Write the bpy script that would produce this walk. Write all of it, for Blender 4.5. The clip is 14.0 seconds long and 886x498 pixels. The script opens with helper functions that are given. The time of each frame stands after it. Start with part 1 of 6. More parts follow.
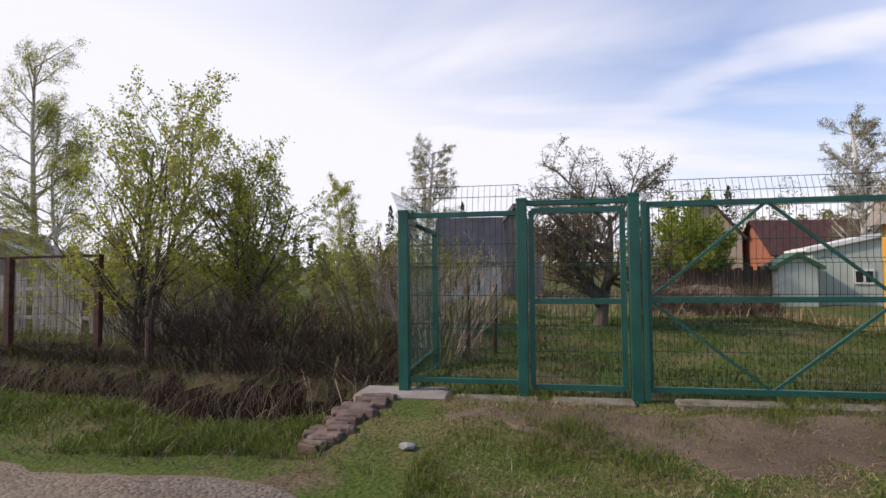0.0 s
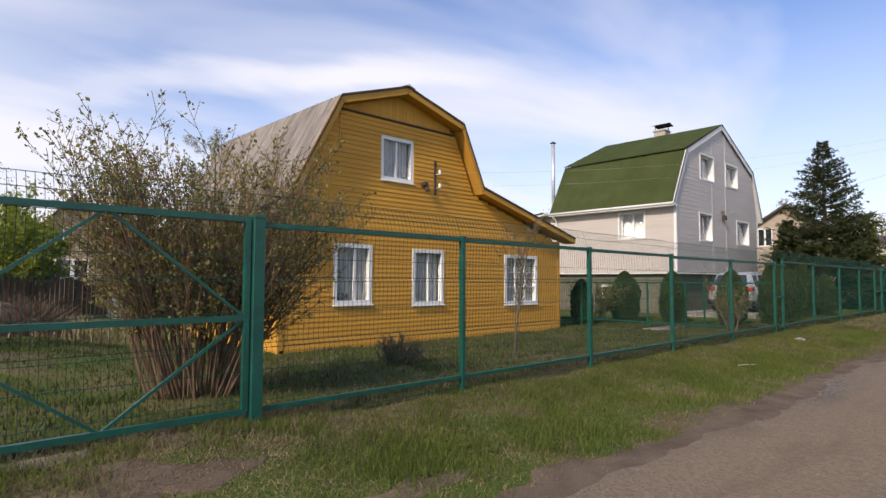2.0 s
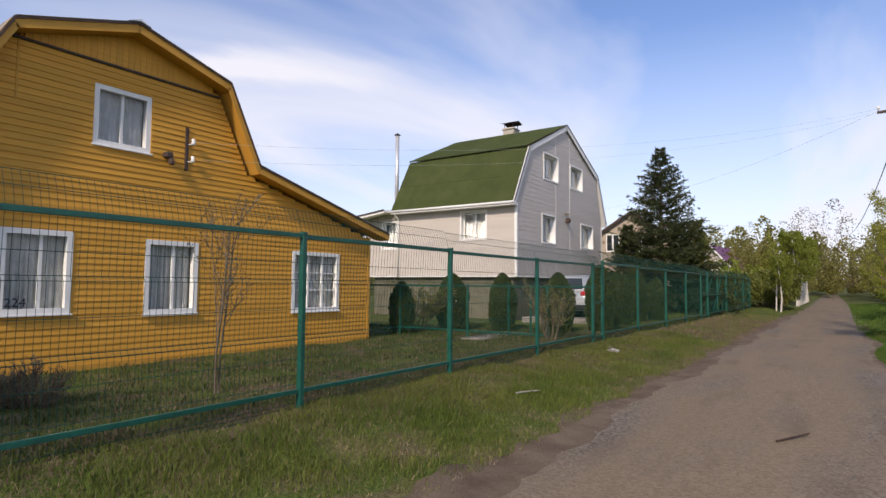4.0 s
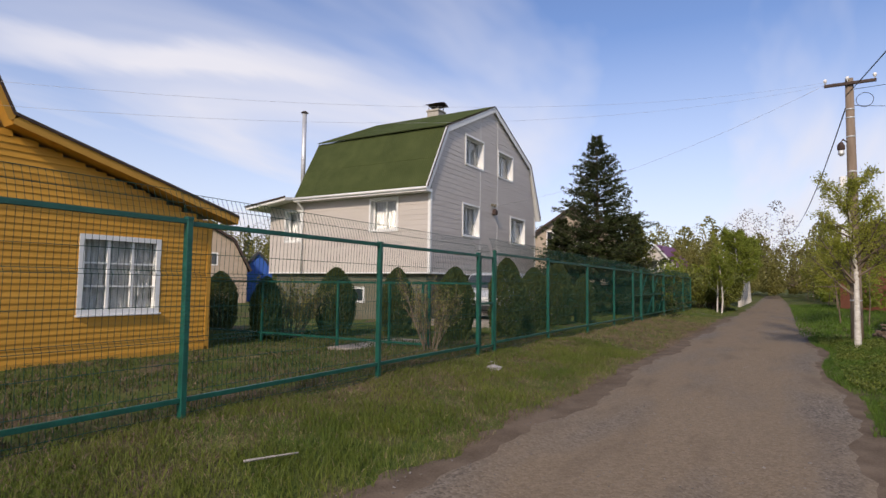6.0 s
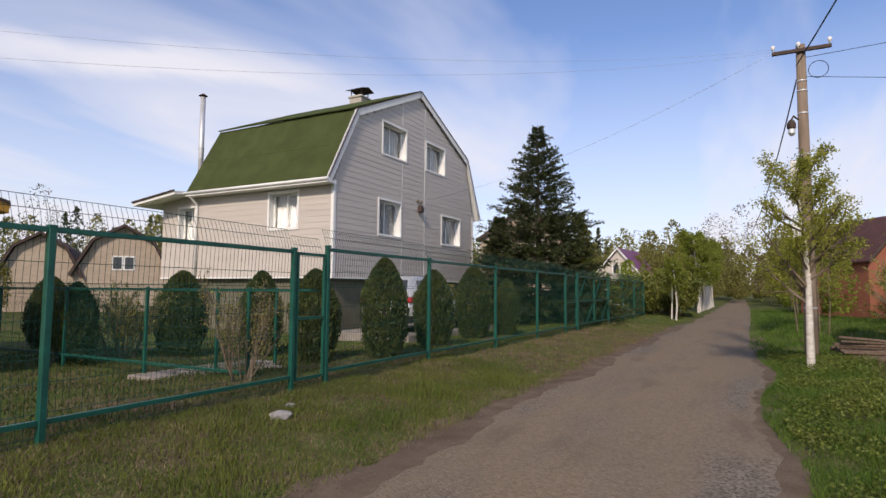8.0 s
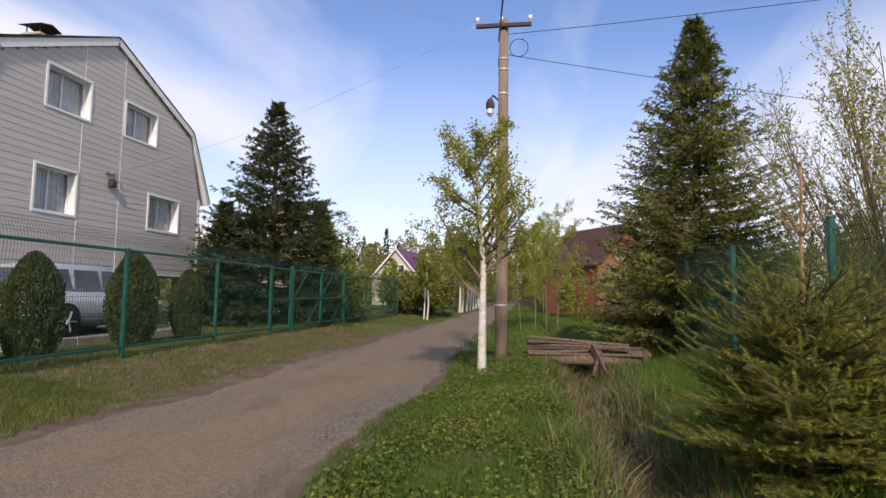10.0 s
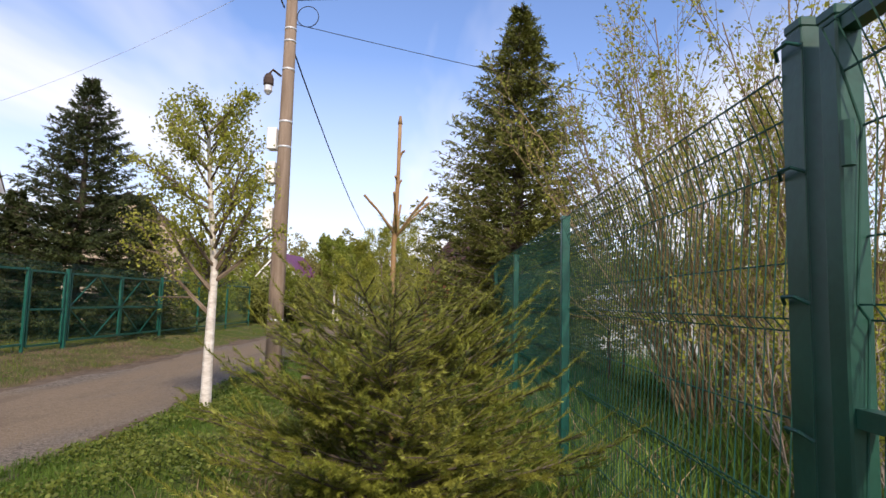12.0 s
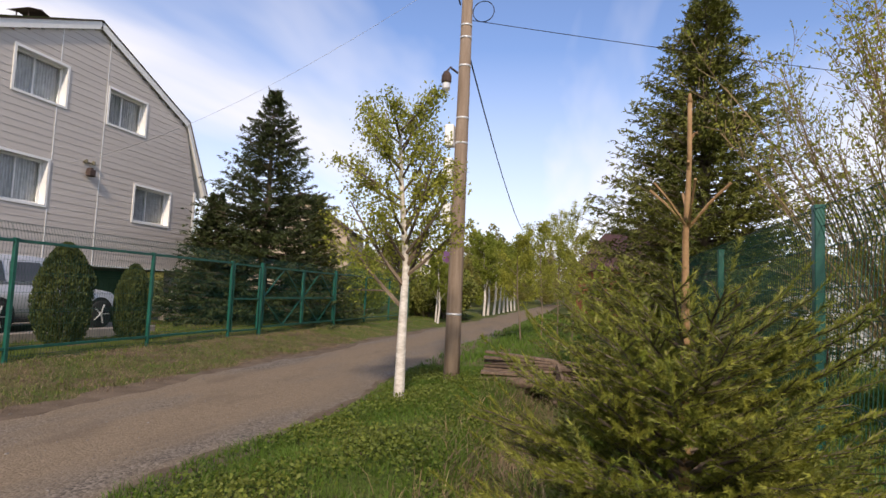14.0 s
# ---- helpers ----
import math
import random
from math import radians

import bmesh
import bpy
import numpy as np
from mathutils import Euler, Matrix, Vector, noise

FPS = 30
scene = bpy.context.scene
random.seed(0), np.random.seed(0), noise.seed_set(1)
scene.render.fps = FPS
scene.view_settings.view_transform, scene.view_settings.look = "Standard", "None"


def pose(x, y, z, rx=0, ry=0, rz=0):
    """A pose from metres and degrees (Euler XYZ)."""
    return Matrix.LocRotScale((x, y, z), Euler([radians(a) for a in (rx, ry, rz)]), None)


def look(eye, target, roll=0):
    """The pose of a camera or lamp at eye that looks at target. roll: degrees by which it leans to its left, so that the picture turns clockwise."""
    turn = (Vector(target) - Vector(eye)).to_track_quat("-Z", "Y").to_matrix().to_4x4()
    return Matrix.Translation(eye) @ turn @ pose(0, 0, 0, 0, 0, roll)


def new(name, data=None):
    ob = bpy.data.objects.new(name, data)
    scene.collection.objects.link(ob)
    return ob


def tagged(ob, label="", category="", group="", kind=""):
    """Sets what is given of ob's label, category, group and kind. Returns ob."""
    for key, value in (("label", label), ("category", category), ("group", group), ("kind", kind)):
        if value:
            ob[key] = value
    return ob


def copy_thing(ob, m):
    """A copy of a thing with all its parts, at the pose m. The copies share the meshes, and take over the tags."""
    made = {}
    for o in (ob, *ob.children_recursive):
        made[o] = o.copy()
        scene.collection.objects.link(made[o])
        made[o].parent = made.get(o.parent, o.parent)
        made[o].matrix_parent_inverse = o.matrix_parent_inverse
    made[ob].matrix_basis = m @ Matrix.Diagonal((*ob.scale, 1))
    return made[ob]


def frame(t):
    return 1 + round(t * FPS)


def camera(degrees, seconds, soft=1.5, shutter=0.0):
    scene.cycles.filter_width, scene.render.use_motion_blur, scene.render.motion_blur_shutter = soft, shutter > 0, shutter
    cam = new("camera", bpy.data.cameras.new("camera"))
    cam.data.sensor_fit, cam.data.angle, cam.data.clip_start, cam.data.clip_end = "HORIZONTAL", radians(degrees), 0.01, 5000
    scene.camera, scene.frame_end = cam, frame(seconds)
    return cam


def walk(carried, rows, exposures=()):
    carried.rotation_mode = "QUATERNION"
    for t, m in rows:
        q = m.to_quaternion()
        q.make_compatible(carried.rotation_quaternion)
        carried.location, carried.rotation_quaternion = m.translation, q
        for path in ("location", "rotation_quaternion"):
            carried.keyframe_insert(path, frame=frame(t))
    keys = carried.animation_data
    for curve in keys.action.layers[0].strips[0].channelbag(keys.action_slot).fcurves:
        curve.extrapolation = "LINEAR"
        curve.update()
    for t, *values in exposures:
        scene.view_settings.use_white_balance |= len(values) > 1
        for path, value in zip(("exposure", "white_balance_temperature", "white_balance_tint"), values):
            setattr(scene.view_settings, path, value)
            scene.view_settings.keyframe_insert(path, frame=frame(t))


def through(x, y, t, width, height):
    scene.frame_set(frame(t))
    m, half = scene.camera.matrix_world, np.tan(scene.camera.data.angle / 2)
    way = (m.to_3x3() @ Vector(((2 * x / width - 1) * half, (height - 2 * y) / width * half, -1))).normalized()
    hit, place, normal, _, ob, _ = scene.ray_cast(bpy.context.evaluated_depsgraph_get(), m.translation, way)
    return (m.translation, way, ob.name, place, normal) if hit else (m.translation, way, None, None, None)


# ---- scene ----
cam = camera(75.3, 14.0)
PATH = [
    (0, (0.016, 0.235, 1.47), (-0.351, 2.199, 1.558), -0.5),
    (0.5, (0.654, 0.519, 1.508), (0.823, 2.51, 1.604), -0.1),
    (1, (1.384, 0.759, 1.574), (2.076, 2.633, 1.671), -0.3),
    (1.5, (2.197, 0.879, 1.572), (3.277, 2.559, 1.68), -0.1),
    (2, (3.023, 0.869, 1.56), (4.397, 2.317, 1.669), 0.2),
    (2.5, (3.936, 0.998, 1.557), (5.419, 2.335, 1.671), 0.3),
    (3, (4.833, 1.001, 1.548), (6.372, 2.273, 1.661), 0.3),
    (3.2, (5.184, 0.973, 1.541), (6.75, 2.211, 1.655), 0.3),
    (5.3, (9.045, 1.145, 1.522), (10.725, 2.223, 1.65), 0.7),
    (5.5, (9.421, 1.124, 1.478), (11.106, 2.195, 1.601), 0.7),
    (6, (10.312, 1.044, 1.477), (12.03, 2.061, 1.602), 0.7),
    (6.5, (11.169, 0.922, 1.456), (12.894, 1.926, 1.584), 0.7),
    (7, (12.118, 0.801, 1.474), (13.85, 1.793, 1.603), 0.8),
    (7.2, (12.467, 0.751, 1.524), (14.2, 1.739, 1.659), 0.6),
    (9.3, (16.248, -0.275, 1.515), (18.117, 0.421, 1.66), 0.9),
    (9.5, (16.564, -0.493, 1.456), (18.46, 0.127, 1.601), 0.9),
    (10, (17.255, -1.187, 1.403), (19.227, -0.888, 1.56), 1.0),
    (10.5, (17.939, -1.844, 1.383), (19.926, -1.696, 1.556), 1.2),
    (11, (18.475, -2.535, 1.439), (20.467, -2.559, 1.621), 1.2),
    (11.5, (18.93, -3.095, 1.478), (20.921, -3.131, 1.661), 1.3),
    (12, (19.171, -3.367, 1.567), (21.162, -3.382, 1.753), 1.5),
    (12.5, (19.267, -3.487, 1.577), (21.255, -3.384, 1.769), 1.8),
    (13, (19.275, -3.487, 1.555), (21.259, -3.322, 1.75), 2.2),
    (13.5, (19.368, -3.293, 1.537), (21.346, -3.063, 1.724), 2.4),
    (14, (19.294, -2.75, 1.559), (21.231, -2.278, 1.711), 2.6),
]
EXPOSURE = [(0, 0.04), (2.5, 0.02), (5.5, -0.15), (6.5, -0.21), (9.5, -0.02), (10.5, 0.10), (12.5, 0.28), (13.5, 0.22), (14, 0.12)]
walk(cam, [(t, look(eye, target, roll)) for t, eye, target, roll in PATH], [(t, stops, 6850 if t < 13 else 7150, 17) for t, stops in EXPOSURE])

# ---- world, sun, exposure ----
SUN_AZ, SUN_EL = (-0.97, -0.22), 35
world = bpy.data.worlds.new("sky")
scene.world = world
world.use_nodes = True
wn = world.node_tree
wn.nodes.clear()


def wnode(kind, **sets):
    n = wn.nodes.new(kind)
    for k, v in sets.items():
        if k in n.inputs:
            n.inputs[k].default_value = v
    return n


def wmath(op, a, b):
    n = wn.nodes.new("ShaderNodeMath")
    n.operation = op
    for i, v in enumerate((a, b)):
        if isinstance(v, (int, float)):
            n.inputs[i].default_value = v
        else:
            wn.links.new(v, n.inputs[i])
    return n.outputs[0]


sky = wn.nodes.new("ShaderNodeTexSky")
sky.sky_type = "NISHITA"
sky.sun_disc = False
sky.sun_elevation = radians(SUN_EL)
sky.sun_rotation = math.atan2(SUN_AZ[0], SUN_AZ[1])
sky.air_density, sky.dust_density, sky.ozone_density = 1.15, 0.2, 3.5
coord = wn.nodes.new("ShaderNodeTexCoord")
split = wn.nodes.new("ShaderNodeSeparateXYZ")
wn.links.new(coord.outputs["Generated"], split.inputs[0])
high = wmath("ADD", wmath("MAXIMUM", split.outputs[2], 0.0), 0.16)
flat = wn.nodes.new("ShaderNodeCombineXYZ")
wn.links.new(wmath("DIVIDE", split.outputs[0], high), flat.inputs[0])
wn.links.new(wmath("DIVIDE", split.outputs[1], high), flat.inputs[1])
stretch = wn.nodes.new("ShaderNodeMapping")
stretch.inputs["Rotation"].default_value = (0, 0, radians(28))
stretch.inputs["Scale"].default_value = (0.42, 1.0, 1.0)
stretch.inputs["Location"].default_value = (3.1, 0.55, 0.0)
wn.links.new(flat.outputs[0], stretch.inputs[0])
cloud = wnode("ShaderNodeTexNoise", Scale=0.75, Detail=5.0, Roughness=0.5, Distortion=0.6)
wn.links.new(stretch.outputs[0], cloud.inputs["Vector"])
veil = wn.nodes.new("ShaderNodeMapRange")
veil.inputs[1].default_value, veil.inputs[2].default_value = 0.49, 0.70
wn.links.new(cloud.outputs["Fac"], veil.inputs[0])
low = wn.nodes.new("ShaderNodeMapRange")
low.inputs[1].default_value, low.inputs[2].default_value = 0.40, 0.03
low.inputs[3].default_value, low.inputs[4].default_value = 0.0, 0.72
wn.links.new(split.outputs[2], low.inputs[0])
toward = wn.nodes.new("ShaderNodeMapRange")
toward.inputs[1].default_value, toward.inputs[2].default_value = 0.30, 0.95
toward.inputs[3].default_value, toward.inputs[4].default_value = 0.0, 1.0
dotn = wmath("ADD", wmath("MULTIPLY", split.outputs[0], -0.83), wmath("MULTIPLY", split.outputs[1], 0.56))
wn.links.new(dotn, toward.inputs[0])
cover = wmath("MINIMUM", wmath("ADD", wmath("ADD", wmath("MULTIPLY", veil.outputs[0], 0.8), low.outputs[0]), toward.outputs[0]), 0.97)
# one long bright cirrus streak
fx, fy = wmath("DIVIDE", split.outputs[0], high), wmath("DIVIDE", split.outputs[1], high)
wisp = wnode("ShaderNodeTexNoise", Scale=2.3, Detail=5.0, Roughness=0.55)
wn.links.new(stretch.outputs[0], wisp.inputs["Vector"])
along = wmath("MULTIPLY", wmath("SUBTRACT", fx, fy), 0.707)
across = wmath("ADD", wmath("MULTIPLY", wmath("ADD", fx, fy), 0.707), wmath("MULTIPLY", wmath("SUBTRACT", wisp.outputs["Fac"], 0.5), 0.42))
off_line = wmath("ABSOLUTE", wmath("SUBTRACT", across, 1.86), 0.0)
streak = wn.nodes.new("ShaderNodeMapRange")
streak.interpolation_type = "SMOOTHSTEP"
streak.inputs[1].default_value, streak.inputs[2].default_value = 0.15, 0.02
wn.links.new(off_line, streak.inputs[0])
span = wn.nodes.new("ShaderNodeMapRange")
span.interpolation_type = "SMOOTHSTEP"
span.inputs[1].default_value, span.inputs[2].default_value = 1.05, 0.25
wn.links.new(wmath("ABSOLUTE", wmath("ADD", along, 0.62), 0.0), span.inputs[0])
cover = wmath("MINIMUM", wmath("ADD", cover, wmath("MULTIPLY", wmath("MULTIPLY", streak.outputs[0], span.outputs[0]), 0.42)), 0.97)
CLOUD = (6.0, 6.35, 7.0, 1)
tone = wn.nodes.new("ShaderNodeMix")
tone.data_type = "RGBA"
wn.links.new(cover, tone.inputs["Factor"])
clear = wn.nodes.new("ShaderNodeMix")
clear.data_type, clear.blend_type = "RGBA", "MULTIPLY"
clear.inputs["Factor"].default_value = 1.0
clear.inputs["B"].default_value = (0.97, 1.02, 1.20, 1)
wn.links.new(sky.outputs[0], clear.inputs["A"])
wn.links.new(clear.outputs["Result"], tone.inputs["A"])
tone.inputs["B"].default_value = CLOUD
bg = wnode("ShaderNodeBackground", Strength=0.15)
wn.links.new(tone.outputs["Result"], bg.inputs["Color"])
out = wn.nodes.new("ShaderNodeOutputWorld")
wn.links.new(bg.outputs[0], out.inputs[0])

sun = new("sun", bpy.data.lights.new("sun", "SUN"))
sun.data.energy, sun.data.angle, sun.data.color = 3.7, radians(4.0), (1.0, 0.90, 0.75)
sun.matrix_world = look((0, 0, 30), (-SUN_AZ[0] * 10, -SUN_AZ[1] * 10, 30 - 10 * math.tan(radians(SUN_EL))))


# ---- materials ----
def material(name, a, b, scale=6.0, rough=0.75, bump=0.3, metal=0.0, fine=60.0, stretch=(1, 1, 1), piece=0.0, island=0.0, through=0.0, spec=0.3, bdist=0.01):
    """Two tones mixed by coarse and fine noise, with relief; piece and island vary the tone from piece to piece."""
    m = bpy.data.materials.new(name)
    m.use_nodes = True
    nt = m.node_tree
    p = nt.nodes["Principled BSDF"]
    tc = nt.nodes.new("ShaderNodeTexCoord")
    mp = nt.nodes.new("ShaderNodeMapping")
    mp.inputs["Scale"].default_value = stretch
    nt.links.new(tc.outputs["Object"], mp.inputs[0])
    big = nt.nodes.new("ShaderNodeTexNoise")
    big.inputs["Scale"].default_value, big.inputs["Detail"].default_value = scale, 4
    small = nt.nodes.new("ShaderNodeTexNoise")
    small.inputs["Scale"].default_value, small.inputs["Detail"].default_value = fine, 3
    for n in (big, small):
        nt.links.new(mp.outputs[0], n.inputs["Vector"])
    add = nt.nodes.new("ShaderNodeMath")
    add.operation = "MULTIPLY_ADD"
    nt.links.new(small.outputs[0], add.inputs[0])
    add.inputs[1].default_value = 0.5
    nt.links.new(big.outputs[0], add.inputs[2])
    rng = nt.nodes.new("ShaderNodeMapRange")
    rng.inputs[1].default_value, rng.inputs[2].default_value = 0.5, 1.0
    nt.links.new(add.outputs[0], rng.inputs[0])
    mix = nt.nodes.new("ShaderNodeMix")
    mix.data_type = "RGBA"
    mix.inputs["A"].default_value, mix.inputs["B"].default_value = (*a, 1), (*b, 1)
    nt.links.new(rng.outputs[0], mix.inputs["Factor"])
    col = mix.outputs["Result"]
    if piece or island:
        hv = nt.nodes.new("ShaderNodeHueSaturation")
        src = nt.nodes.new("ShaderNodeObjectInfo" if piece else "ShaderNodeNewGeometry")
        r2 = nt.nodes.new("ShaderNodeMapRange")
        r2.inputs[3].default_value, r2.inputs[4].default_value = 1 - (piece or island), 1 + (piece or island)
        nt.links.new(src.outputs["Random" if piece else "Random Per Island"], r2.inputs[0])
        nt.links.new(r2.outputs[0], hv.inputs["Value"])
        nt.links.new(col, hv.inputs["Color"])
        col = hv.outputs[0]
    nt.links.new(col, p.inputs["Base Color"])
    p.inputs["Roughness"].default_value, p.inputs["Metallic"].default_value = rough, metal
    p.inputs["Specular IOR Level"].default_value = spec
    if bump:
        bp = nt.nodes.new("ShaderNodeBump")
        bp.inputs["Strength"].default_value, bp.inputs["Distance"].default_value = bump, bdist
        nt.links.new(add.outputs[0], bp.inputs["Height"])
        nt.links.new(bp.outputs[0], p.inputs["Normal"])
    if through:
        tr = nt.nodes.new("ShaderNodeBsdfTranslucent")
        nt.links.new(col, tr.inputs["Color"])
        ms = nt.nodes.new("ShaderNodeMixShader")
        ms.inputs[0].default_value = through
        nt.links.new(p.outputs[0], ms.inputs[1])
        nt.links.new(tr.outputs[0], ms.inputs[2])
        nt.links.new(ms.outputs[0], nt.nodes["Material Output"].inputs[0])
    return m


def glass_material():
    m = bpy.data.materials.new("window_glass")
    m.use_nodes = True
    p = m.node_tree.nodes["Principled BSDF"]
    p.inputs["Base Color"].default_value = (0.95, 0.97, 0.97, 1)
    p.inputs["Roughness"].default_value = 0.02
    p.inputs["Transmission Weight"].default_value = 1.0
    p.inputs["IOR"].default_value = 1.35
    return m


GREEN = material("green_paint", (0.004, 0.062, 0.047), (0.008, 0.105, 0.077), 5, 0.38, 0.1, 0.0, 40, spec=0.5)
WIRE = material("green_wire", (0.005, 0.045, 0.034), (0.010, 0.07, 0.052), 8, 0.5, 0.0, spec=0.3)
YELLOW = material("yellow_painted_board", (0.55, 0.268, 0.032), (0.64, 0.327, 0.048), 2.0, 0.6, 0.35, 0, 30, (0.25, 1, 6), piece=0.07)
YELLOW2 = material("yellow_painted_trim", (0.50, 0.255, 0.038), (0.59, 0.31, 0.052), 3, 0.6, 0.3, 0, 40)
WHITE = material("white_paint", (0.74, 0.74, 0.72), (0.82, 0.82, 0.80), 5, 0.5, 0.1, 0, 50)
SIDING = material("pale_vinyl_siding", (0.50, 0.455, 0.415), (0.56, 0.515, 0.47), 1.5, 0.5, 0.1, 0, 20, (0.3, 0.3, 3), piece=0.03)
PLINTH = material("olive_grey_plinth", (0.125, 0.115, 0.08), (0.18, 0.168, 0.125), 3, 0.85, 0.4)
SLATE = material("weathered_slate", (0.16, 0.14, 0.12), (0.36, 0.33, 0.30), 2.2, 0.9, 0.5, 0, 9, (0.35, 3, 0.35), piece=0.14)
ONDULIN = material("green_corrugated_sheet", (0.048, 0.066, 0.016), (0.075, 0.095, 0.028), 1.6, 0.75, 0.25, 0, 25, piece=0.05)
DARKEDGE = material("dark_roof_edge", (0.05, 0.035, 0.03), (0.09, 0.06, 0.05), 5, 0.8, 0.2)
CURTAIN = material("curtain_cloth", (0.40, 0.40, 0.41), (0.66, 0.66, 0.65), 3, 0.9, 0.3, 0, 45, (3, 3, 1.5))
# room surfaces near black: the dimness indoors is put into their colour
INSIDE = material("painted_dim_room", (0.06, 0.055, 0.05), (0.09, 0.08, 0.07), 3, 0.9, 0)
STEEL = material("zinc_steel", (0.55, 0.56, 0.57), (0.68, 0.69, 0.70), 4, 0.38, 0.1, 0.45)
BRICK = material("pale_brick", (0.36, 0.33, 0.29), (0.48, 0.45, 0.40), 14, 0.9, 0.6)
GLASS = glass_material()
DARKGREEN = material("dark_green_paint", (0.006, 0.048, 0.032), (0.012, 0.075, 0.052), 5, 0.4, 0.1, 0.0, 40, spec=0.5)
MIDGREEN = material("dull_green_wall", (0.06, 0.12, 0.07), (0.09, 0.16, 0.10), 2, 0.8, 0.2)
DARKGLASS = material("tinted_glass", (0.02, 0.025, 0.03), (0.035, 0.04, 0.045), 2, 0.06, 0.0, spec=0.8)
CONCRETE = material("pale_concrete", (0.20, 0.175, 0.15), (0.34, 0.31, 0.275), 3, 0.9, 0.5, 0, 50)


# ---- mesh tools ----
class Shape:
    """Vertices and faces gathered for one mesh."""

    def __init__(self):
        self.v, self.f = [], []

    def add(self, verts, faces):
        n = len(self.v)
        self.v.extend(tuple(p) for p in verts)
        self.f.extend(tuple(n + i for i in f) for f in faces)
        return self

    def box(self, x0, x1, y0, y1, z0, z1):
        return self.add([(x, y, z) for z in (z0, z1) for y in (y0, y1) for x in (x0, x1)],
                        [(0, 2, 3, 1), (4, 5, 7, 6), (0, 1, 5, 4), (2, 6, 7, 3), (0, 4, 6, 2), (1, 3, 7, 5)])

    def block(self, x0, x1, y0, y1, z0, z1, b=0.006):
        """A box with its edges taken off."""
        c = [(x, y, z) for z in (z0, z1) for y in (y0, y1) for x in (x0, x1)]
        mid = Vector(((x0 + x1) / 2, (y0 + y1) / 2, (z0 + z1) / 2))
        bm = bmesh.new()
        bmesh.ops.create_cube(bm, size=1.0, matrix=Matrix.Translation(mid) @ Matrix.Diagonal((x1 - x0, y1 - y0, z1 - z0, 1)))
        bmesh.ops.bevel(bm, geom=list(bm.edges), offset=min(b, 0.3 * min(x1 - x0, y1 - y0, z1 - z0)), segments=1, affect="EDGES")
        bm.verts.index_update()
        self.add([v.co[:] for v in bm.verts], [[v.index for v in f.verts] for f in bm.faces])
        bm.free()
        return self

    def beam(self, p, q, w, h, up=(0, 0, 1)):
        """A square bar from p to q."""
        p, q = Vector(p), Vector(q)
        d = (q - p).normalized()
        s = d.cross(Vector(up))
        s = s.normalized() if s.length > 1e-4 else Vector((1, 0, 0))
        t = s.cross(d)
        c = [e + s * (a * w / 2) + t * (b * h / 2) for e in (p, q) for a, b in ((-1, -1), (1, -1), (1, 1), (-1, 1))]
        return self.add(c, [(3, 2, 1, 0), (4, 5, 6, 7), (0, 1, 5, 4), (1, 2, 6, 5), (2, 3, 7, 6), (3, 0, 4, 7)])

    def tube(self, pts, radii, sides=6, cap=True):
        pts = [Vector(p) for p in pts]
        n0 = len(self.v)
        for i, p in enumerate(pts):
            d = (pts[min(i + 1, len(pts) - 1)] - pts[max(i - 1, 0)])
            d = d.normalized() if d.length > 1e-6 else Vector((0, 0, 1))
            s = d.cross(Vector((0.31, 0.95, 0.05) if abs(d.z) > 0.8 else (0, 0, 1))).normalized()
            t = d.cross(s)
            for k in range(sides):
                a = 2 * math.pi * k / sides
                self.v.append(tuple(p + (s * math.cos(a) + t * math.sin(a)) * radii[i]))
        for i in range(len(pts) - 1):
            for k in range(sides):
                k2 = (k + 1) % sides
                self.f.append((n0 + i * sides + k, n0 + i * sides + k2, n0 + (i + 1) * sides + k2, n0 + (i + 1) * sides + k))
        if cap:
            self.f.append(tuple(n0 + k for k in reversed(range(sides))))
            self.f.append(tuple(n0 + (len(pts) - 1) * sides + k for k in range(sides)))
        return self

    def prism(self, poly, y0, y1):
        """A polygon in x and z drawn out along y."""
        n = len(poly)
        self.add([(x, y, z) for y in (y0, y1) for x, z in poly],
                 [tuple(range(n)), tuple(reversed(range(n, 2 * n)))] + [(i, i + n, (i + 1) % n + n, (i + 1) % n) for i in range(n)])
        return self


ORIGIN = {}


def place(s, m):
    """Moves a shape by m, which may mirror it."""
    s.v = [tuple(m @ Vector(p)) for p in s.v]
    if m.determinant() < 0:
        s.f = [tuple(reversed(f)) for f in s.f]
    return s


def thing(name, at, label, category, group="", kind=""):
    ob = new(name)
    ob.empty_display_size = 0.2
    ob.location = at
    ORIGIN[ob] = Vector(at)
    return tagged(ob, label, category, group, kind)


def part(name, shape, mat, parent=None, label="", smooth=False):
    """Links a shape as one mesh under a thing or a part; its places are those of the world."""
    o = ORIGIN.get(parent, Vector((0, 0, 0)))
    me = bpy.data.meshes.new(name)
    v = np.array(shape.v, dtype=float) - np.array(o)
    me.from_pydata(v.tolist(), [], shape.f)
    me.materials.append(mat)
    if smooth:
        me.shade_smooth()
    ob = new(name, me)
    if parent is not None:
        ob.parent = parent
        ORIGIN[ob] = o
    if label:
        ob["label"] = label
    return ob


def setting(name, shape, mat, label, category, kind="structure", smooth=False):
    return tagged(part(name, shape, mat, None, "", smooth), label, category, "", kind)


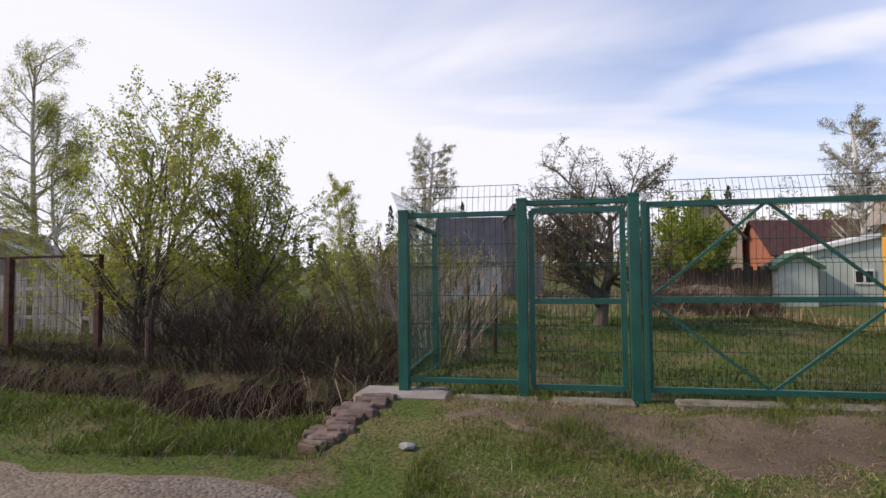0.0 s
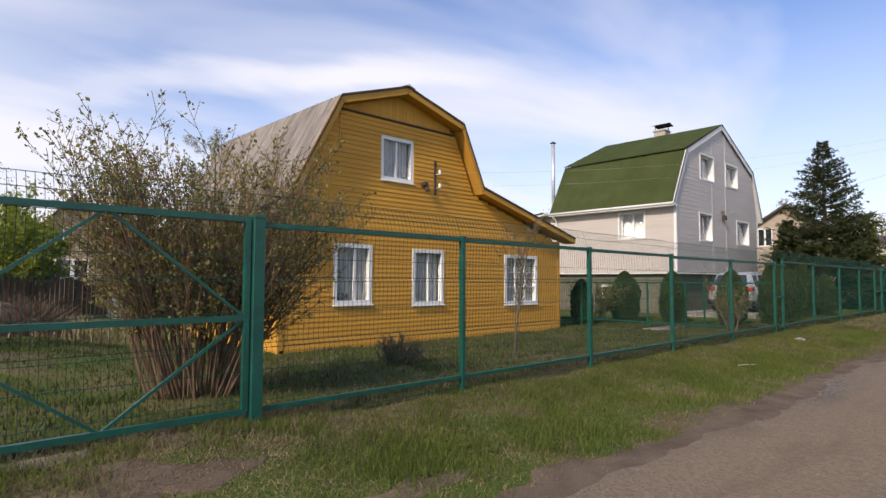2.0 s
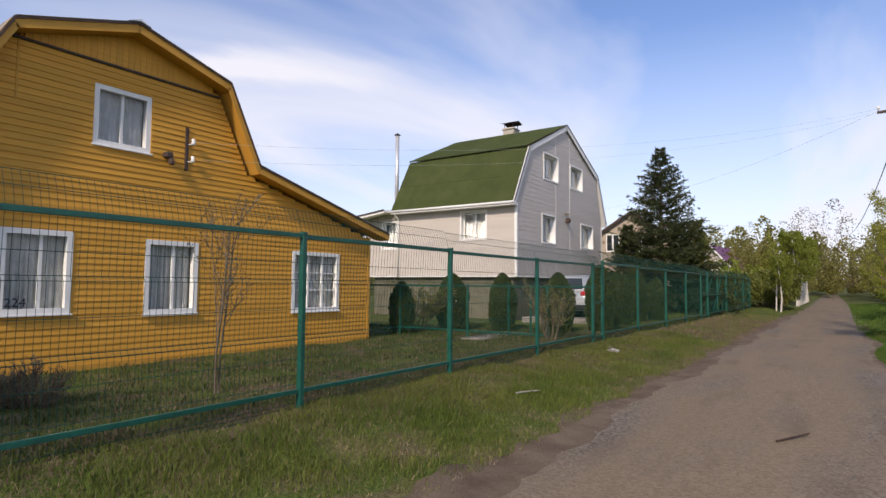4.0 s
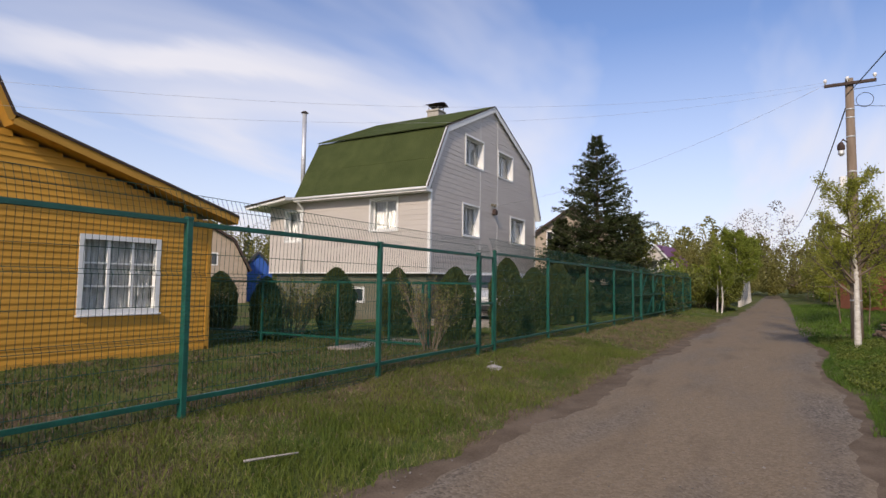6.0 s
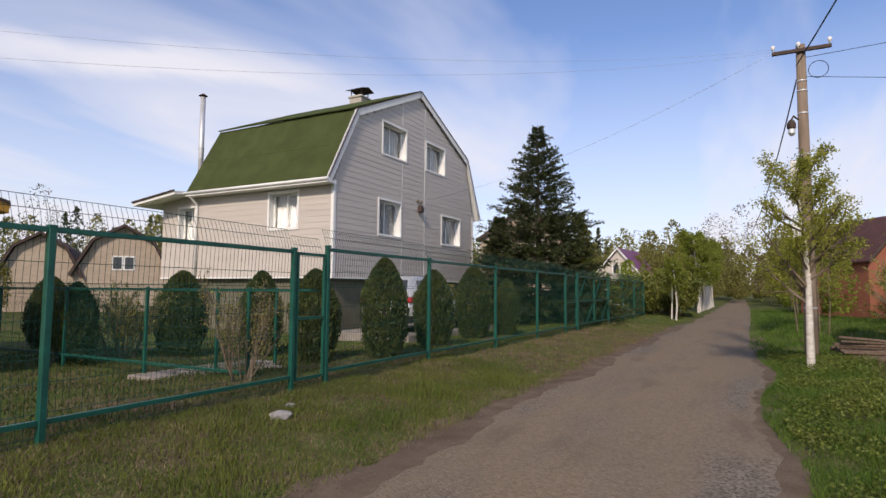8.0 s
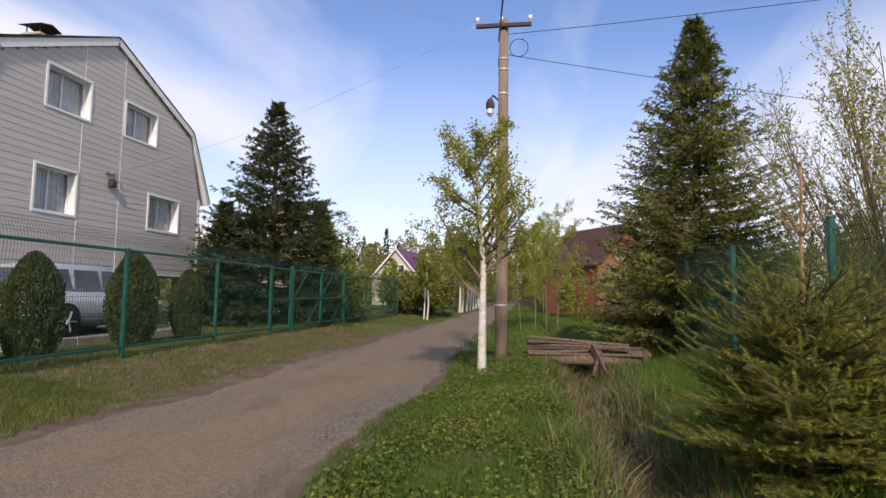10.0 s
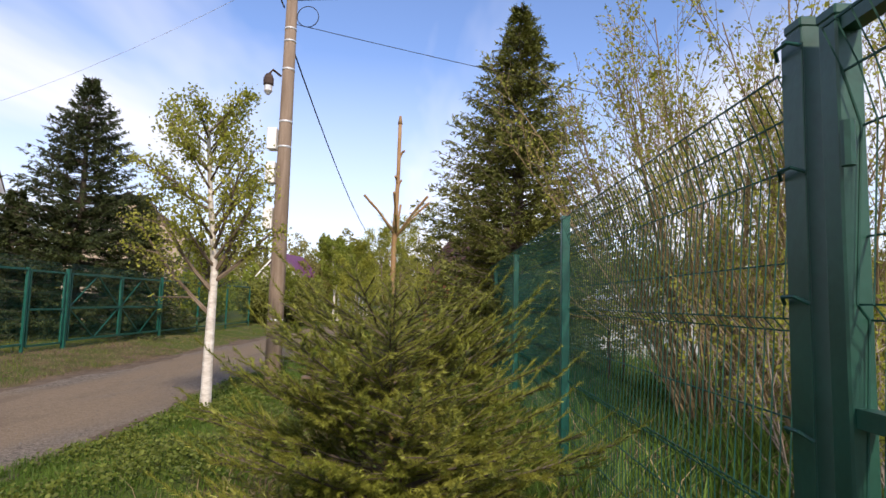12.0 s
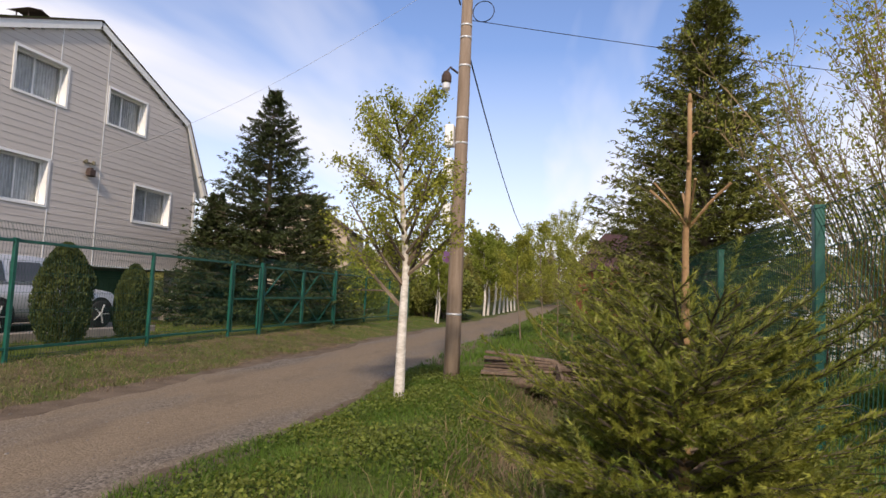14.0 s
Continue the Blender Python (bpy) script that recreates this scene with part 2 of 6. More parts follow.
def cut_rows(z0, z1, pitch, span, holes):
    """Rows of boards between z0 and z1: (bottom, top, from, to) with the openings left out."""
    z = z0
    while z < z1 - 1e-3:
        t = min(z + pitch, z1)
        a0, a1 = span(z)
        b0, b1 = span(t - 1e-4)
        lo, hi = max(a0, b0), min(a1, b1)
        pieces = [(lo, hi)]
        for hx0, hx1, hz0, hz1 in holes:
            if z < hz1 - 0.02 and t > hz0 + 0.02:
                pieces = [q for a, b in pieces for q in ((a, min(b, hx0)), (max(a, hx1), b)) if q[1] - q[0] > 0.02]
        for a, b in pieces:
            yield z, t, a, b
        for hx0, hx1, hz0, hz1 in holes:
            if z < hz1 - 0.02 and t > hz0 + 0.02:
                a, b = max(lo, hx0), min(hi, hx1)
                if hz0 - z > 0.01:
                    yield z, hz0, a, b
                if t - hz1 > 0.01:
                    yield hz1, t, a, b
        z = t


def boards(house, core, mat, frame_m, z0, z1, pitch, span, holes, lap=0.02, name="board"):
    """Lapped boards, each one a piece, on a wall whose outer face is u-z of frame_m (v points outwards)."""
    for z, t, a, b in cut_rows(z0, z1, pitch, span, holes):
        s = Shape().add([(a, 0, z), (b, 0, z), (b, lap, z), (a, lap, z), (a, 0, t), (b, 0, t), (b, 0.003, t), (a, 0.003, t)],
                        [(0, 1, 2, 3), (7, 6, 5, 4), (3, 2, 6, 7), (0, 4, 5, 1), (0, 3, 7, 4), (1, 5, 6, 2)])
        place(s, frame_m)
        part(name, s, mat, core)


def wall(house, name, mat, frame_m, z0, z1, pitch, span, holes, thick=0.14):
    s = Shape()
    for z, t, a, b in cut_rows(z0, z1, pitch, span, holes):
        s.box(a, b, -thick, -0.001, z, t)
    return part(name, place(s, frame_m), mat, house)


def window(house, frame_m, x0, x1, z0, z1, cols, rows=1, casing=0.09, curtain=CURTAIN, out=0.03, deep=0.1, name="window", glass=None):
    """A casement with casing, sash bars, panes, curtains and a sill, in the wall of frame_m."""
    def put(s):
        return place(s, frame_m)
    g = 0.5 * deep if glass is None else glass
    s = Shape()
    c = casing
    s.box(x0, x1, -deep, out, z1 - c, z1).box(x0, x1, -deep, out, z0, z0 + c)
    s.box(x0, x0 + c, -deep, out, z0 + c, z1 - c).box(x1 - c, x1, -deep, out, z0 + c, z1 - c)
    w = part(name, put(s), WHITE, house, "white-painted window frame")
    sx, ex, sz, ez = x0 + c, x1 - c, z0 + c, z1 - c
    for i in range(1, len(cols)):
        u = sx + (ex - sx) * sum(cols[:i]) / sum(cols)
        part("mullion", put(Shape().box(u - 0.025, u + 0.025, -g - 0.02, -g + 0.03, sz, ez)), WHITE, w)
    for i in range(1, rows):
        h = sz + (ez - sz) * i / rows
        part("glazing_bar", put(Shape().box(sx, ex, -g - 0.015, -g + 0.025, h - 0.014, h + 0.014)), WHITE, w)
    pane = part("pane", put(Shape().box(sx, ex, -g - 0.004, -g + 0.002, sz, ez)), GLASS, w)
    pane.visible_shadow = False
    if glass is not None:
        sash = Shape()
        for a, b, p, q in ((sx, ex, sz, sz + .06), (sx, ex, ez - .06, ez), (sx, sx + .06, sz + .06, ez - .06), (ex - .06, ex, sz + .06, ez - .06)):
            sash.box(a, b, -g - .02, -g + .03, p, q)
        part("sash", put(sash), WHITE, w)
    n = 40
    cs = Shape()
    for a0, a1 in ((sx, sx + (ex - sx) * 0.5), (sx + (ex - sx) * 0.5, ex)):
        pts = [a0 + (a1 - a0) * k / n for k in range(n + 1)]
        base = len(cs.v)
        for u in pts:
            v = -deep - 0.03 - 0.014 * math.sin(u * 70) - 0.008 * math.sin(u * 31 + 1)
            cs.v += [(u, v, sz), (u, v, ez)]
        cs.f += [(base + 2 * k, base + 2 * k + 2, base + 2 * k + 3, base + 2 * k + 1) for k in range(n)]
    part("curtain", put(cs), curtain, w, "pale gathered curtain")
    if glass is None:
        part("sill", put(Shape().block(x0 - 0.02, x1 + 0.02, -0.02, out + 0.05, z0 - 0.035, z0 - 0.003)), WHITE, w)
    return w


def corrugated(house, a, b, up, mat, pitch=0.15, amp=0.025, sheet=1.05, name="roof_sheet", rows=1):
    """Wavy sheets laid from the edge a-b up the vector up."""
    a, b, up = Vector(a), Vector(b), Vector(up)
    d = b - a
    ln = d.length
    d = d / ln
    nrm = d.cross(up).normalized()
    if nrm.z < 0:
        nrm = -nrm
    count = max(1, round(ln / sheet))
    for r in range(rows):
        for k in range(count):
            s0, s1 = ln * k / count, ln * (k + 1) / count + (0.05 if k < count - 1 else 0)
            n = max(6, int((s1 - s0) / pitch * 6))
            s = Shape()
            for side in (0, 1):
                for f in (r / rows - (0.03 if r else 0), (r + 1) / rows):
                    for i in range(n + 1):
                        u = s0 + (s1 - s0) * i / n
                        wv = amp * math.cos(2 * math.pi * u / pitch)
                        p = a + d * u + up * f + nrm * (wv - 0.008 * side + 0.004 * (k % 2) + (0.01 if f <= r / rows else 0.0) * (r > 0))
                        s.v.append(tuple(p))
            m = n + 1
            for i in range(n):
                s.f.append((i, i + 1, m + i + 1, m + i))
                s.f.append((2 * m + i, 3 * m + i, 3 * m + i + 1, 2 * m + i + 1))
                s.f.append((i, 2 * m + i, 2 * m + i + 1, i + 1))
                s.f.append((m + i, m + i + 1, 3 * m + i + 1, 3 * m + i))
            s.f += [(0, m, 3 * m, 2 * m), (n, 2 * m + n, 3 * m + n, m + n)]
            part(name, s, mat, house)


# ---- ground, road ----
def bell(v, c, w):
    return np.exp(-((v - c) / w) ** 2)


def step(v, a, b):
    t = np.clip((v - a) / (b - a), 0, 1)
    return t * t * (3 - 2 * t)


def ripple(x, y):
    return (0.022 * np.sin(1.7 * x + 0.6 * y) * np.sin(1.3 * y - 0.4 * x) + 0.012 * np.sin(4.1 * x + 1.0) * np.sin(3.7 * y + 2 * np.sin(x)))


def height(x, y):
    """The lie of the land: a flat road, banks, two ditches and gardens behind."""
    x, y = np.asarray(x, float), np.asarray(y, float)
    road = step(y, -0.25, 0.55) * (1 - step(y, 3.1, 3.9))
    z = 0.13 * step(y, 3.3, 5.6) - 0.08 * step(y, 7.0, 10.0) + 0.10 * (1 - step(y, -0.9, 0.1)) + 0.06 * step(y, 3.8, 5.4) * (1 - step(y, 7, 10)) * step(x, -2.0, -1.5) + 0.10 * step(y, 4.2, 5.6) * (1 - step(x, 4.5, 8)) * (1 - step(y, 6.5, 9)) * step(x, -2.0, -1.5)
    z = z + ripple(x, y) * (1 - road) * 1.2 + road * (0.015 * np.sin(0.9 * x) * np.sin(2.3 * y) - 0.02 * bell(y, 1.35, 0.3) - 0.02 * bell(y, 2.75, 0.3))
    skew = 0.25 * np.clip(-x - 3, 0, 6)
    pit = step(-x, 1.75, 2.1) * (1 - step(-x, 9, 11)) * step(y - skew, 5.12 + 0.10 * np.sin(2.3 * x), 5.55 + 0.10 * np.sin(2.3 * x)) * (1 - step(y - skew, 6.45 + 0.12 * np.sin(1.9 * x + 1), 7.2))
    z = z - 1.0 * pit * (0.9 + 0.1 * np.sin(1.5 * x))
    right = bell(y, -2.15 + 0.12 * np.sin(0.8 * x), 0.42) * step(x, 16, 20) * (1 - step(x, 44, 52))
    z = z - 0.5 * right
    z = z + 0.32 * step(y, 8.0, 12.0) * (1 - step(x, 4.5, 7.5)) * step(x, -6, -2)
    far = np.hypot(x - 15, y)
    return z + 9.0 * step(far, 120, 420) * (0.6 + 0.4 * np.sin(x * 0.011 + 1) * np.cos(y * 0.013))


def spread(lo, hi, fine, reach, grow=1.28):
    mid = list(np.arange(lo, hi + 1e-6, fine))
    for sgn in (-1, 1):
        s, p = fine, (lo if sgn < 0 else hi)
        while abs(p) < reach:
            s *= grow
            p += sgn * s
            mid.append(p)
    return np.array(sorted(mid))


def land(xs, ys, lift=0.0):
    gx, gy = np.meshgrid(xs, ys)
    gz = height(gx, gy) + lift
    s = Shape()
    s.v = list(zip(gx.ravel().tolist(), gy.ravel().tolist(), gz.ravel().tolist()))
    n = len(xs)
    i = np.arange((len(ys) - 1) * n).reshape(-1, n)[:, :-1].ravel()
    s.f = np.stack([i, i + 1, i + n + 1, i + n], 1).tolist()
    return s


def soil_material():
    """Turf with worn earth, dry thatch and gravelly patches, at two scales."""
    m = bpy.data.materials.new("turf_and_soil")
    m.use_nodes = True
    nt = m.node_tree
    p = nt.nodes["Principled BSDF"]
    geo = nt.nodes.new("ShaderNodeNewGeometry")

    def noise_at(scale, detail=5):
        n = nt.nodes.new("ShaderNodeTexNoise")
        n.inputs["Scale"].default_value, n.inputs["Detail"].default_value = scale, detail
        nt.links.new(geo.outputs["Position"], n.inputs["Vector"])
        return n.outputs[0]

    def ranged(v, a, b):
        n = nt.nodes.new("ShaderNodeMapRange")
        n.inputs[1].default_value, n.inputs[2].default_value = a, b
        nt.links.new(v, n.inputs[0])
        return n.outputs[0]

    def mix(f, a, b):
        n = nt.nodes.new("ShaderNodeMix")
        n.data_type = "RGBA"
        nt.links.new(f, n.inputs["Factor"])
        for k, v in (("A", a), ("B", b)):
            if isinstance(v, tuple):
                n.inputs[k].default_value = (*v, 1)
            else:
                nt.links.new(v, n.inputs[k])
        return n.outputs["Result"]
    fine = ranged(noise_at(38), 0.35, 0.65)
    green = mix(fine, (0.045, 0.075, 0.014), (0.10, 0.125, 0.03))
    dry = mix(fine, (0.11, 0.085, 0.04), (0.23, 0.175, 0.095))
    c = mix(ranged(noise_at(1.3), 0.48, 0.76), green, dry)
    earth = mix(fine, (0.08, 0.06, 0.034), (0.17, 0.132, 0.082))
    c = mix(ranged(noise_at(0.9, 6), 0.56, 0.64), c, earth)
    nt.links.new(c, p.inputs["Base Color"])
    p.inputs["Roughness"].default_value = 0.95
    p.inputs["Specular IOR Level"].default_value = 0.1
    bp = nt.nodes.new("ShaderNodeBump")
    bp.inputs["Strength"].default_value, bp.inputs["Distance"].default_value = 0.8, 0.03
    nt.links.new(noise_at(22), bp.inputs["Height"])
    nt.links.new(bp.outputs[0], p.inputs["Normal"])
    return m


def gravel_material():
    """Packed sandy gravel with paler and darker stones, damp stains and wheel tracks of loose stone."""
    m = bpy.data.materials.new("packed_gravel")
    m.use_nodes = True
    nt = m.node_tree
    p = nt.nodes["Principled BSDF"]
    geo = nt.nodes.new("ShaderNodeNewGeometry")
    vor = nt.nodes.new("ShaderNodeTexVoronoi")
    vor.inputs["Scale"].default_value = 42
    nt.links.new(geo.outputs["Position"], vor.inputs["Vector"])
    sepc = nt.nodes.new("ShaderNodeSeparateColor")
    nt.links.new(vor.outputs["Color"], sepc.inputs[0])
    big = nt.nodes.new("ShaderNodeTexNoise")
    big.inputs["Scale"].default_value, big.inputs["Detail"].default_value = 0.8, 6
    mp = nt.nodes.new("ShaderNodeMapping")
    mp.inputs["Scale"].default_value = (0.35, 1.3, 1)
    nt.links.new(geo.outputs["Position"], mp.inputs[0])
    nt.links.new(mp.outputs[0], big.inputs["Vector"])
    r1 = nt.nodes.new("ShaderNodeMapRange")
    r1.inputs[1].default_value, r1.inputs[2].default_value = 0.45, 0.68
    nt.links.new(big.outputs[0], r1.inputs[0])

    def mix(f, a, b):
        n = nt.nodes.new("ShaderNodeMix")
        n.data_type = "RGBA"
        nt.links.new(f, n.inputs["Factor"])
        for k, v in (("A", a), ("B", b)):
            if isinstance(v, tuple):
                n.inputs[k].default_value = (*v, 1)
            else:
                nt.links.new(v, n.inputs[k])
        return n.outputs["Result"]
    sand = mix(sepc.outputs[1], (0.175, 0.130, 0.084), (0.25, 0.192, 0.13))
    stones = mix(sepc.outputs[0], (0.082, 0.067, 0.052), (0.255, 0.215, 0.17))
    sep = nt.nodes.new("ShaderNodeSeparateXYZ")
    nt.links.new(geo.outputs["Position"], sep.inputs[0])

    def maths(op, a, b):
        n = nt.nodes.new("ShaderNodeMath")
        n.operation = op
        for i, v in enumerate((a, b)):
            if isinstance(v, (int, float)):
                n.inputs[i].default_value = v
            else:
                nt.links.new(v, n.inputs[i])
        return n.outputs[0]
    side = maths("ABSOLUTE", maths("SUBTRACT", sep.outputs[1], 1.95), 0.0)
    edge = nt.nodes.new("ShaderNodeMapRange")
    edge.inputs[1].default_value, edge.inputs[2].default_value = 0.55, 1.3
    edge.inputs[3].default_value, edge.inputs[4].default_value = -0.30, 0.30
    nt.links.new(side, edge.inputs[0])
    lot = maths("MAXIMUM", maths("MINIMUM", maths("ADD", r1.outputs[0], edge.outputs[0]), 1.0), 0.0)
    c = mix(lot, sand, stones)
    damp = nt.nodes.new("ShaderNodeTexNoise")
    damp.inputs["Scale"].default_value, damp.inputs["Detail"].default_value = 1.7, 7
    nt.links.new(mp.outputs[0], damp.inputs["Vector"])
    r3 = nt.nodes.new("ShaderNodeMapRange")
    r3.inputs[1].default_value, r3.inputs[2].default_value = 0.55, 0.72
    r3.inputs[4].default_value = 0.35
    nt.links.new(damp.outputs[0], r3.inputs[0])
    c = mix(r3.outputs[0], c, (0.085, 0.062, 0.045))
    nt.links.new(c, p.inputs["Base Color"])
    p.inputs["Roughness"].default_value = 0.9
    p.inputs["Specular IOR Level"].default_value = 0.2
    bp = nt.nodes.new("ShaderNodeBump")
    bp.inputs["Strength"].default_value, bp.inputs["Distance"].default_value = 0.7, 0.012
    nt.links.new(vor.outputs["Distance"], bp.inputs["Height"])
    bp.invert = True
    nt.links.new(bp.outputs[0], p.inputs["Normal"])
    return m


SOIL = soil_material()
GRAVEL = gravel_material()
ground = setting("ground", land(np.unique(np.round(np.concatenate([spread(-12, 44, 0.2, 900), np.arange(-12, -1.2, 0.08)]), 3)), np.unique(np.round(np.concatenate([spread(-7, 14, 0.2, 900), np.arange(4.6, 9.4, 0.08)]), 3))), SOIL,
                 "grassy village ground with worn earth and dry thatch", "ground", smooth=True)


def road_edge(x, side):
    w = 0.10 * math.sin(0.9 * x + side) + 0.05 * math.sin(2.7 * x + 2 * side) + 0.03 * math.sin(7.1 * x) + 0.02 * math.sin(17 * x)
    return (3.36 + w if side else 0.30 + w) + (0.9 * max(0, x - 60) / 60 if side == 0 else 0.6 * max(0, x - 60) / 60)


rx = np.concatenate([np.arange(-14, 46, 0.2), np.arange(46, 160, 1.0), np.arange(-90, -14, 1.0)])
rx.sort()
road_s = Shape()
ACROSS = 18
for x in rx:
    lo, hi = road_edge(x, 0), road_edge(x, 1)
    if x < -0.5:
        hi += 0.85 * min(1, (-0.5 - x) / 1.5)
    for k in range(ACROSS + 1):
        y = lo + (hi - lo) * k / ACROSS
        edge = 0.02 if 0 < k < ACROSS else -0.03
        road_s.v.append((float(x), y, float(height(x, y)) + edge))
for i in range(len(rx) - 1):
    for k in range(ACROSS):
        a = i * (ACROSS + 1) + k
        road_s.f.append((a, a + ACROSS + 1, a + ACROSS + 2, a + 1))
road = setting("road", road_s, GRAVEL, "unpaved lane of packed sandy gravel with loose stones", "road", smooth=True)

EARTH = material("bare_brown_earth", (0.095, 0.07, 0.048), (0.185, 0.14, 0.10), 2.5, 0.95, 0.7, 0, 45, spec=0.1, bdist=0.02)


def earth_strip(name, x0, x1, lo, hi, label, lift=0.012):
    """A worn strip of bare earth with ragged sides, lying on the turf."""
    s = Shape()
    xs = np.arange(x0, x1, 0.1)
    for k, x in enumerate(xs):
        pinch = min(1.0, k / 12, (len(xs) - 1 - k) / 12)
        a, b = lo(x), hi(x)
        m = (a + b) / 2
        for j in range(9):
            y = m + (a + (b - a) * j / 8 - m) * max(0.02, pinch)
            s.v.append((float(x), float(y), float(height(x, y)) + (lift if 0 < j < 8 else -0.03)))
    for k in range(len(xs) - 1):
        for j in range(8):
            c = 9 * k + j
            s.f.append((c, c + 9, c + 10, c + 1))
    return setting(name, s, EARTH, label, "ground", smooth=True)


def wob(x, k):
    return 0.10 * math.sin(1.9 * x + k) + 0.07 * math.sin(5.3 * x + 2 * k) + 0.04 * math.sin(13 * x + k)


earth_strip("trim_shoulder_1", -0.5, 44, lambda x: 3.0, lambda x: 3.72 + wob(x, 1), "bare brown earth along the lane's edge")
earth_strip("trim_shoulder_2", 15, 44, lambda x: 0.12 + .5 * wob(x, 4), lambda x: 0.7, "bare brown earth along the lane's edge")
# dark ditch peat taken near black, with the hole's shade in the colour
PEAT_SHADE = material("peat_with_painted_shade", (0.006, 0.0042, 0.003), (0.026, 0.017, 0.011), 6, 0.95, 0.9, 0, 30, spec=0.05, bdist=0.05)
ground.data.materials.append(PEAT_SHADE)
# faces below the ditch lip get the shade-darkened peat
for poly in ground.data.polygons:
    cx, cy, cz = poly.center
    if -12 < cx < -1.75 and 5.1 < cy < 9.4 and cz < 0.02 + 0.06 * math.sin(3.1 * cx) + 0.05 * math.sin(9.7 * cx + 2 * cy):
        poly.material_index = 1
ditch_bed = earth_strip("trim_ditch", 19, 29.5, lambda x: -2.4 + .6 * wob(x, 2), lambda x: -1.9 + .6 * wob(x, 6), "dark peat with painted shade in the narrow ditch", 0.015)
ditch_bed.data.materials[0] = PEAT_SHADE
earth_strip("trim_gateway_1", -0.9, 5.2, lambda x: 4.55 + 1.6 * wob(x, 2), lambda x: 5.55 + .7 * wob(x, 3), "trodden bare earth before the gates")
earth_strip("trim_gateway_2", 1.6, 6.6, lambda x: 3.9 + wob(x, 5), lambda x: 4.4 + 1.2 * wob(x, 7), "trodden bare earth before the gates")

# ---- yellow wooden house ----
FRONT_Y = 11.70
front = Matrix(((1, 0, 0, 0), (0, -1, 0, FRONT_Y), (0, 0, 1, 0), (0, 0, 0, 1)))
yh = thing("house", (13.6, 14.6, 0.0), "yellow board-clad house with gambrel slate roof and lean-to", "house")
ROOF_L = [(8.36, 2.62), (9.92, 5.58), (11.80, 6.20), (13.72, 5.66), (14.50, 4.06), (18.86, 2.90)]


def y_span(z):
    """The front wall's ends at the height z, under the roof."""
    lo = 8.72 if z < 2.75 else 8.60 + (z - 2.75) * (9.98 - 8.60) / (5.46 - 2.75) if z < 5.46 else 9.98 + (z - 5.46) * (11.8 - 9.98) / 0.60
    if z < 2.80:
        hi = 18.40
    elif z < 3.98:
        hi = 18.40 - (z - 2.80) * (18.40 - 14.45) / 1.13
    elif z < 5.5:
        hi = 14.40 - (z - 3.95) * (14.40 - 13.66) / 1.55
    else:
        hi = 13.66 - (z - 5.5) * (13.66 - 11.8) / 0.56
    return lo, max(lo + 0.05, hi)


Y_HOLES = [(9.97, 11.01, 1.01, 2.38), (12.24, 13.31, 0.94, 2.34), (15.73, 17.27, 0.87, 2.31), (11.23, 12.25, 3.95, 5.03)]
core = wall(yh, "wall", YELLOW2, front, 0.10, 6.0, 0.1, y_span, Y_HOLES)
boards(yh, core, YELLOW, front, 0.12, 2.72, 0.1083, y_span, Y_HOLES)
boards(yh, core, YELLOW, front @ Matrix.Translation((0, 0.03, 0)), 2.80, 5.40, 0.1083, y_span, Y_HOLES)
part("ledge", place(Shape().box(8.60, 18.4, 0.0, 0.055, 2.72, 2.80), front), YELLOW2, yh, "projecting board between the storeys")
part("ledge", place(Shape().box(9.9, 13.65, 0.0, 0.075, 5.39, 5.43), front), DARKEDGE, yh, "dark drip board below the gable top")
for k in range(34):
    x = 10.05 + k * 0.108
    top = min(5.46 + (x - 9.98) * 0.33, 5.5 + (13.66 - x) * 0.301)
    if top > 5.5 and x < 13.5:
        part("board", place(Shape().box(x, x + 0.104, 0, 0.05, 5.43, top), front), YELLOW, core)
part("corner_board", place(Shape().box(8.66, 8.78, -0.08, 0.03, 0.05, 2.72), front), YELLOW2, yh)
part("corner_board", place(Shape().box(18.34, 18.44, -0.08, 0.03, 0.0, 2.8), front), YELLOW2, yh)
part("joint_batten", place(Shape().box(10.06, 10.09, 0.03, 0.052, 4.45, 5.39), front), YELLOW2, yh)
part("base_beam", place(Shape().box(8.7, 18.4, -0.1, 0.03, -0.02, 0.115), front), YELLOW2, yh, "ochre base board near the ground")
side_l = Matrix(((0, -1, 0, 8.72), (1, 0, 0, 0), (0, 0, 1, 0), (0, 0, 0, 1)))
S_HOLES = [(13.2, 14.3, 0.95, 2.35), (15.6, 16.6, 0.95, 2.35)]
core_l = wall(yh, "wall", YELLOW2, side_l, 0.05, 2.75, 0.1, lambda z: (11.86, 17.3), S_HOLES)
boards(yh, core_l, YELLOW, side_l, 0.1, 2.7, 0.1083, lambda z: (11.72, 17.3), S_HOLES)
for h in S_HOLES:
    window(yh, side_l, *h, (1, 1))
part("wall", Shape().box(18.26, 18.4, 11.86, 17.3, 0.05, 2.8), YELLOW2, yh)
part("wall", Shape().box(8.72, 18.5, 17.3, 17.44, 0.05, 5.4 - 2.6), YELLOW2, yh)
# floor, partition and loft in the near-black that stands for unlit rooms
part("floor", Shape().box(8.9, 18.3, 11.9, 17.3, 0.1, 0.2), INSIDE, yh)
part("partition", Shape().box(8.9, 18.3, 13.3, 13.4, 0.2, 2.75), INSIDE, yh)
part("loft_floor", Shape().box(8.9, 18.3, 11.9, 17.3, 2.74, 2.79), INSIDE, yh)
window(yh, front, *Y_HOLES[0], (1.35, 1), 1)
window(yh, front, *Y_HOLES[1], (1.2, 1), 1)
window(yh, front, *Y_HOLES[2], (1, 1, 1), 3)
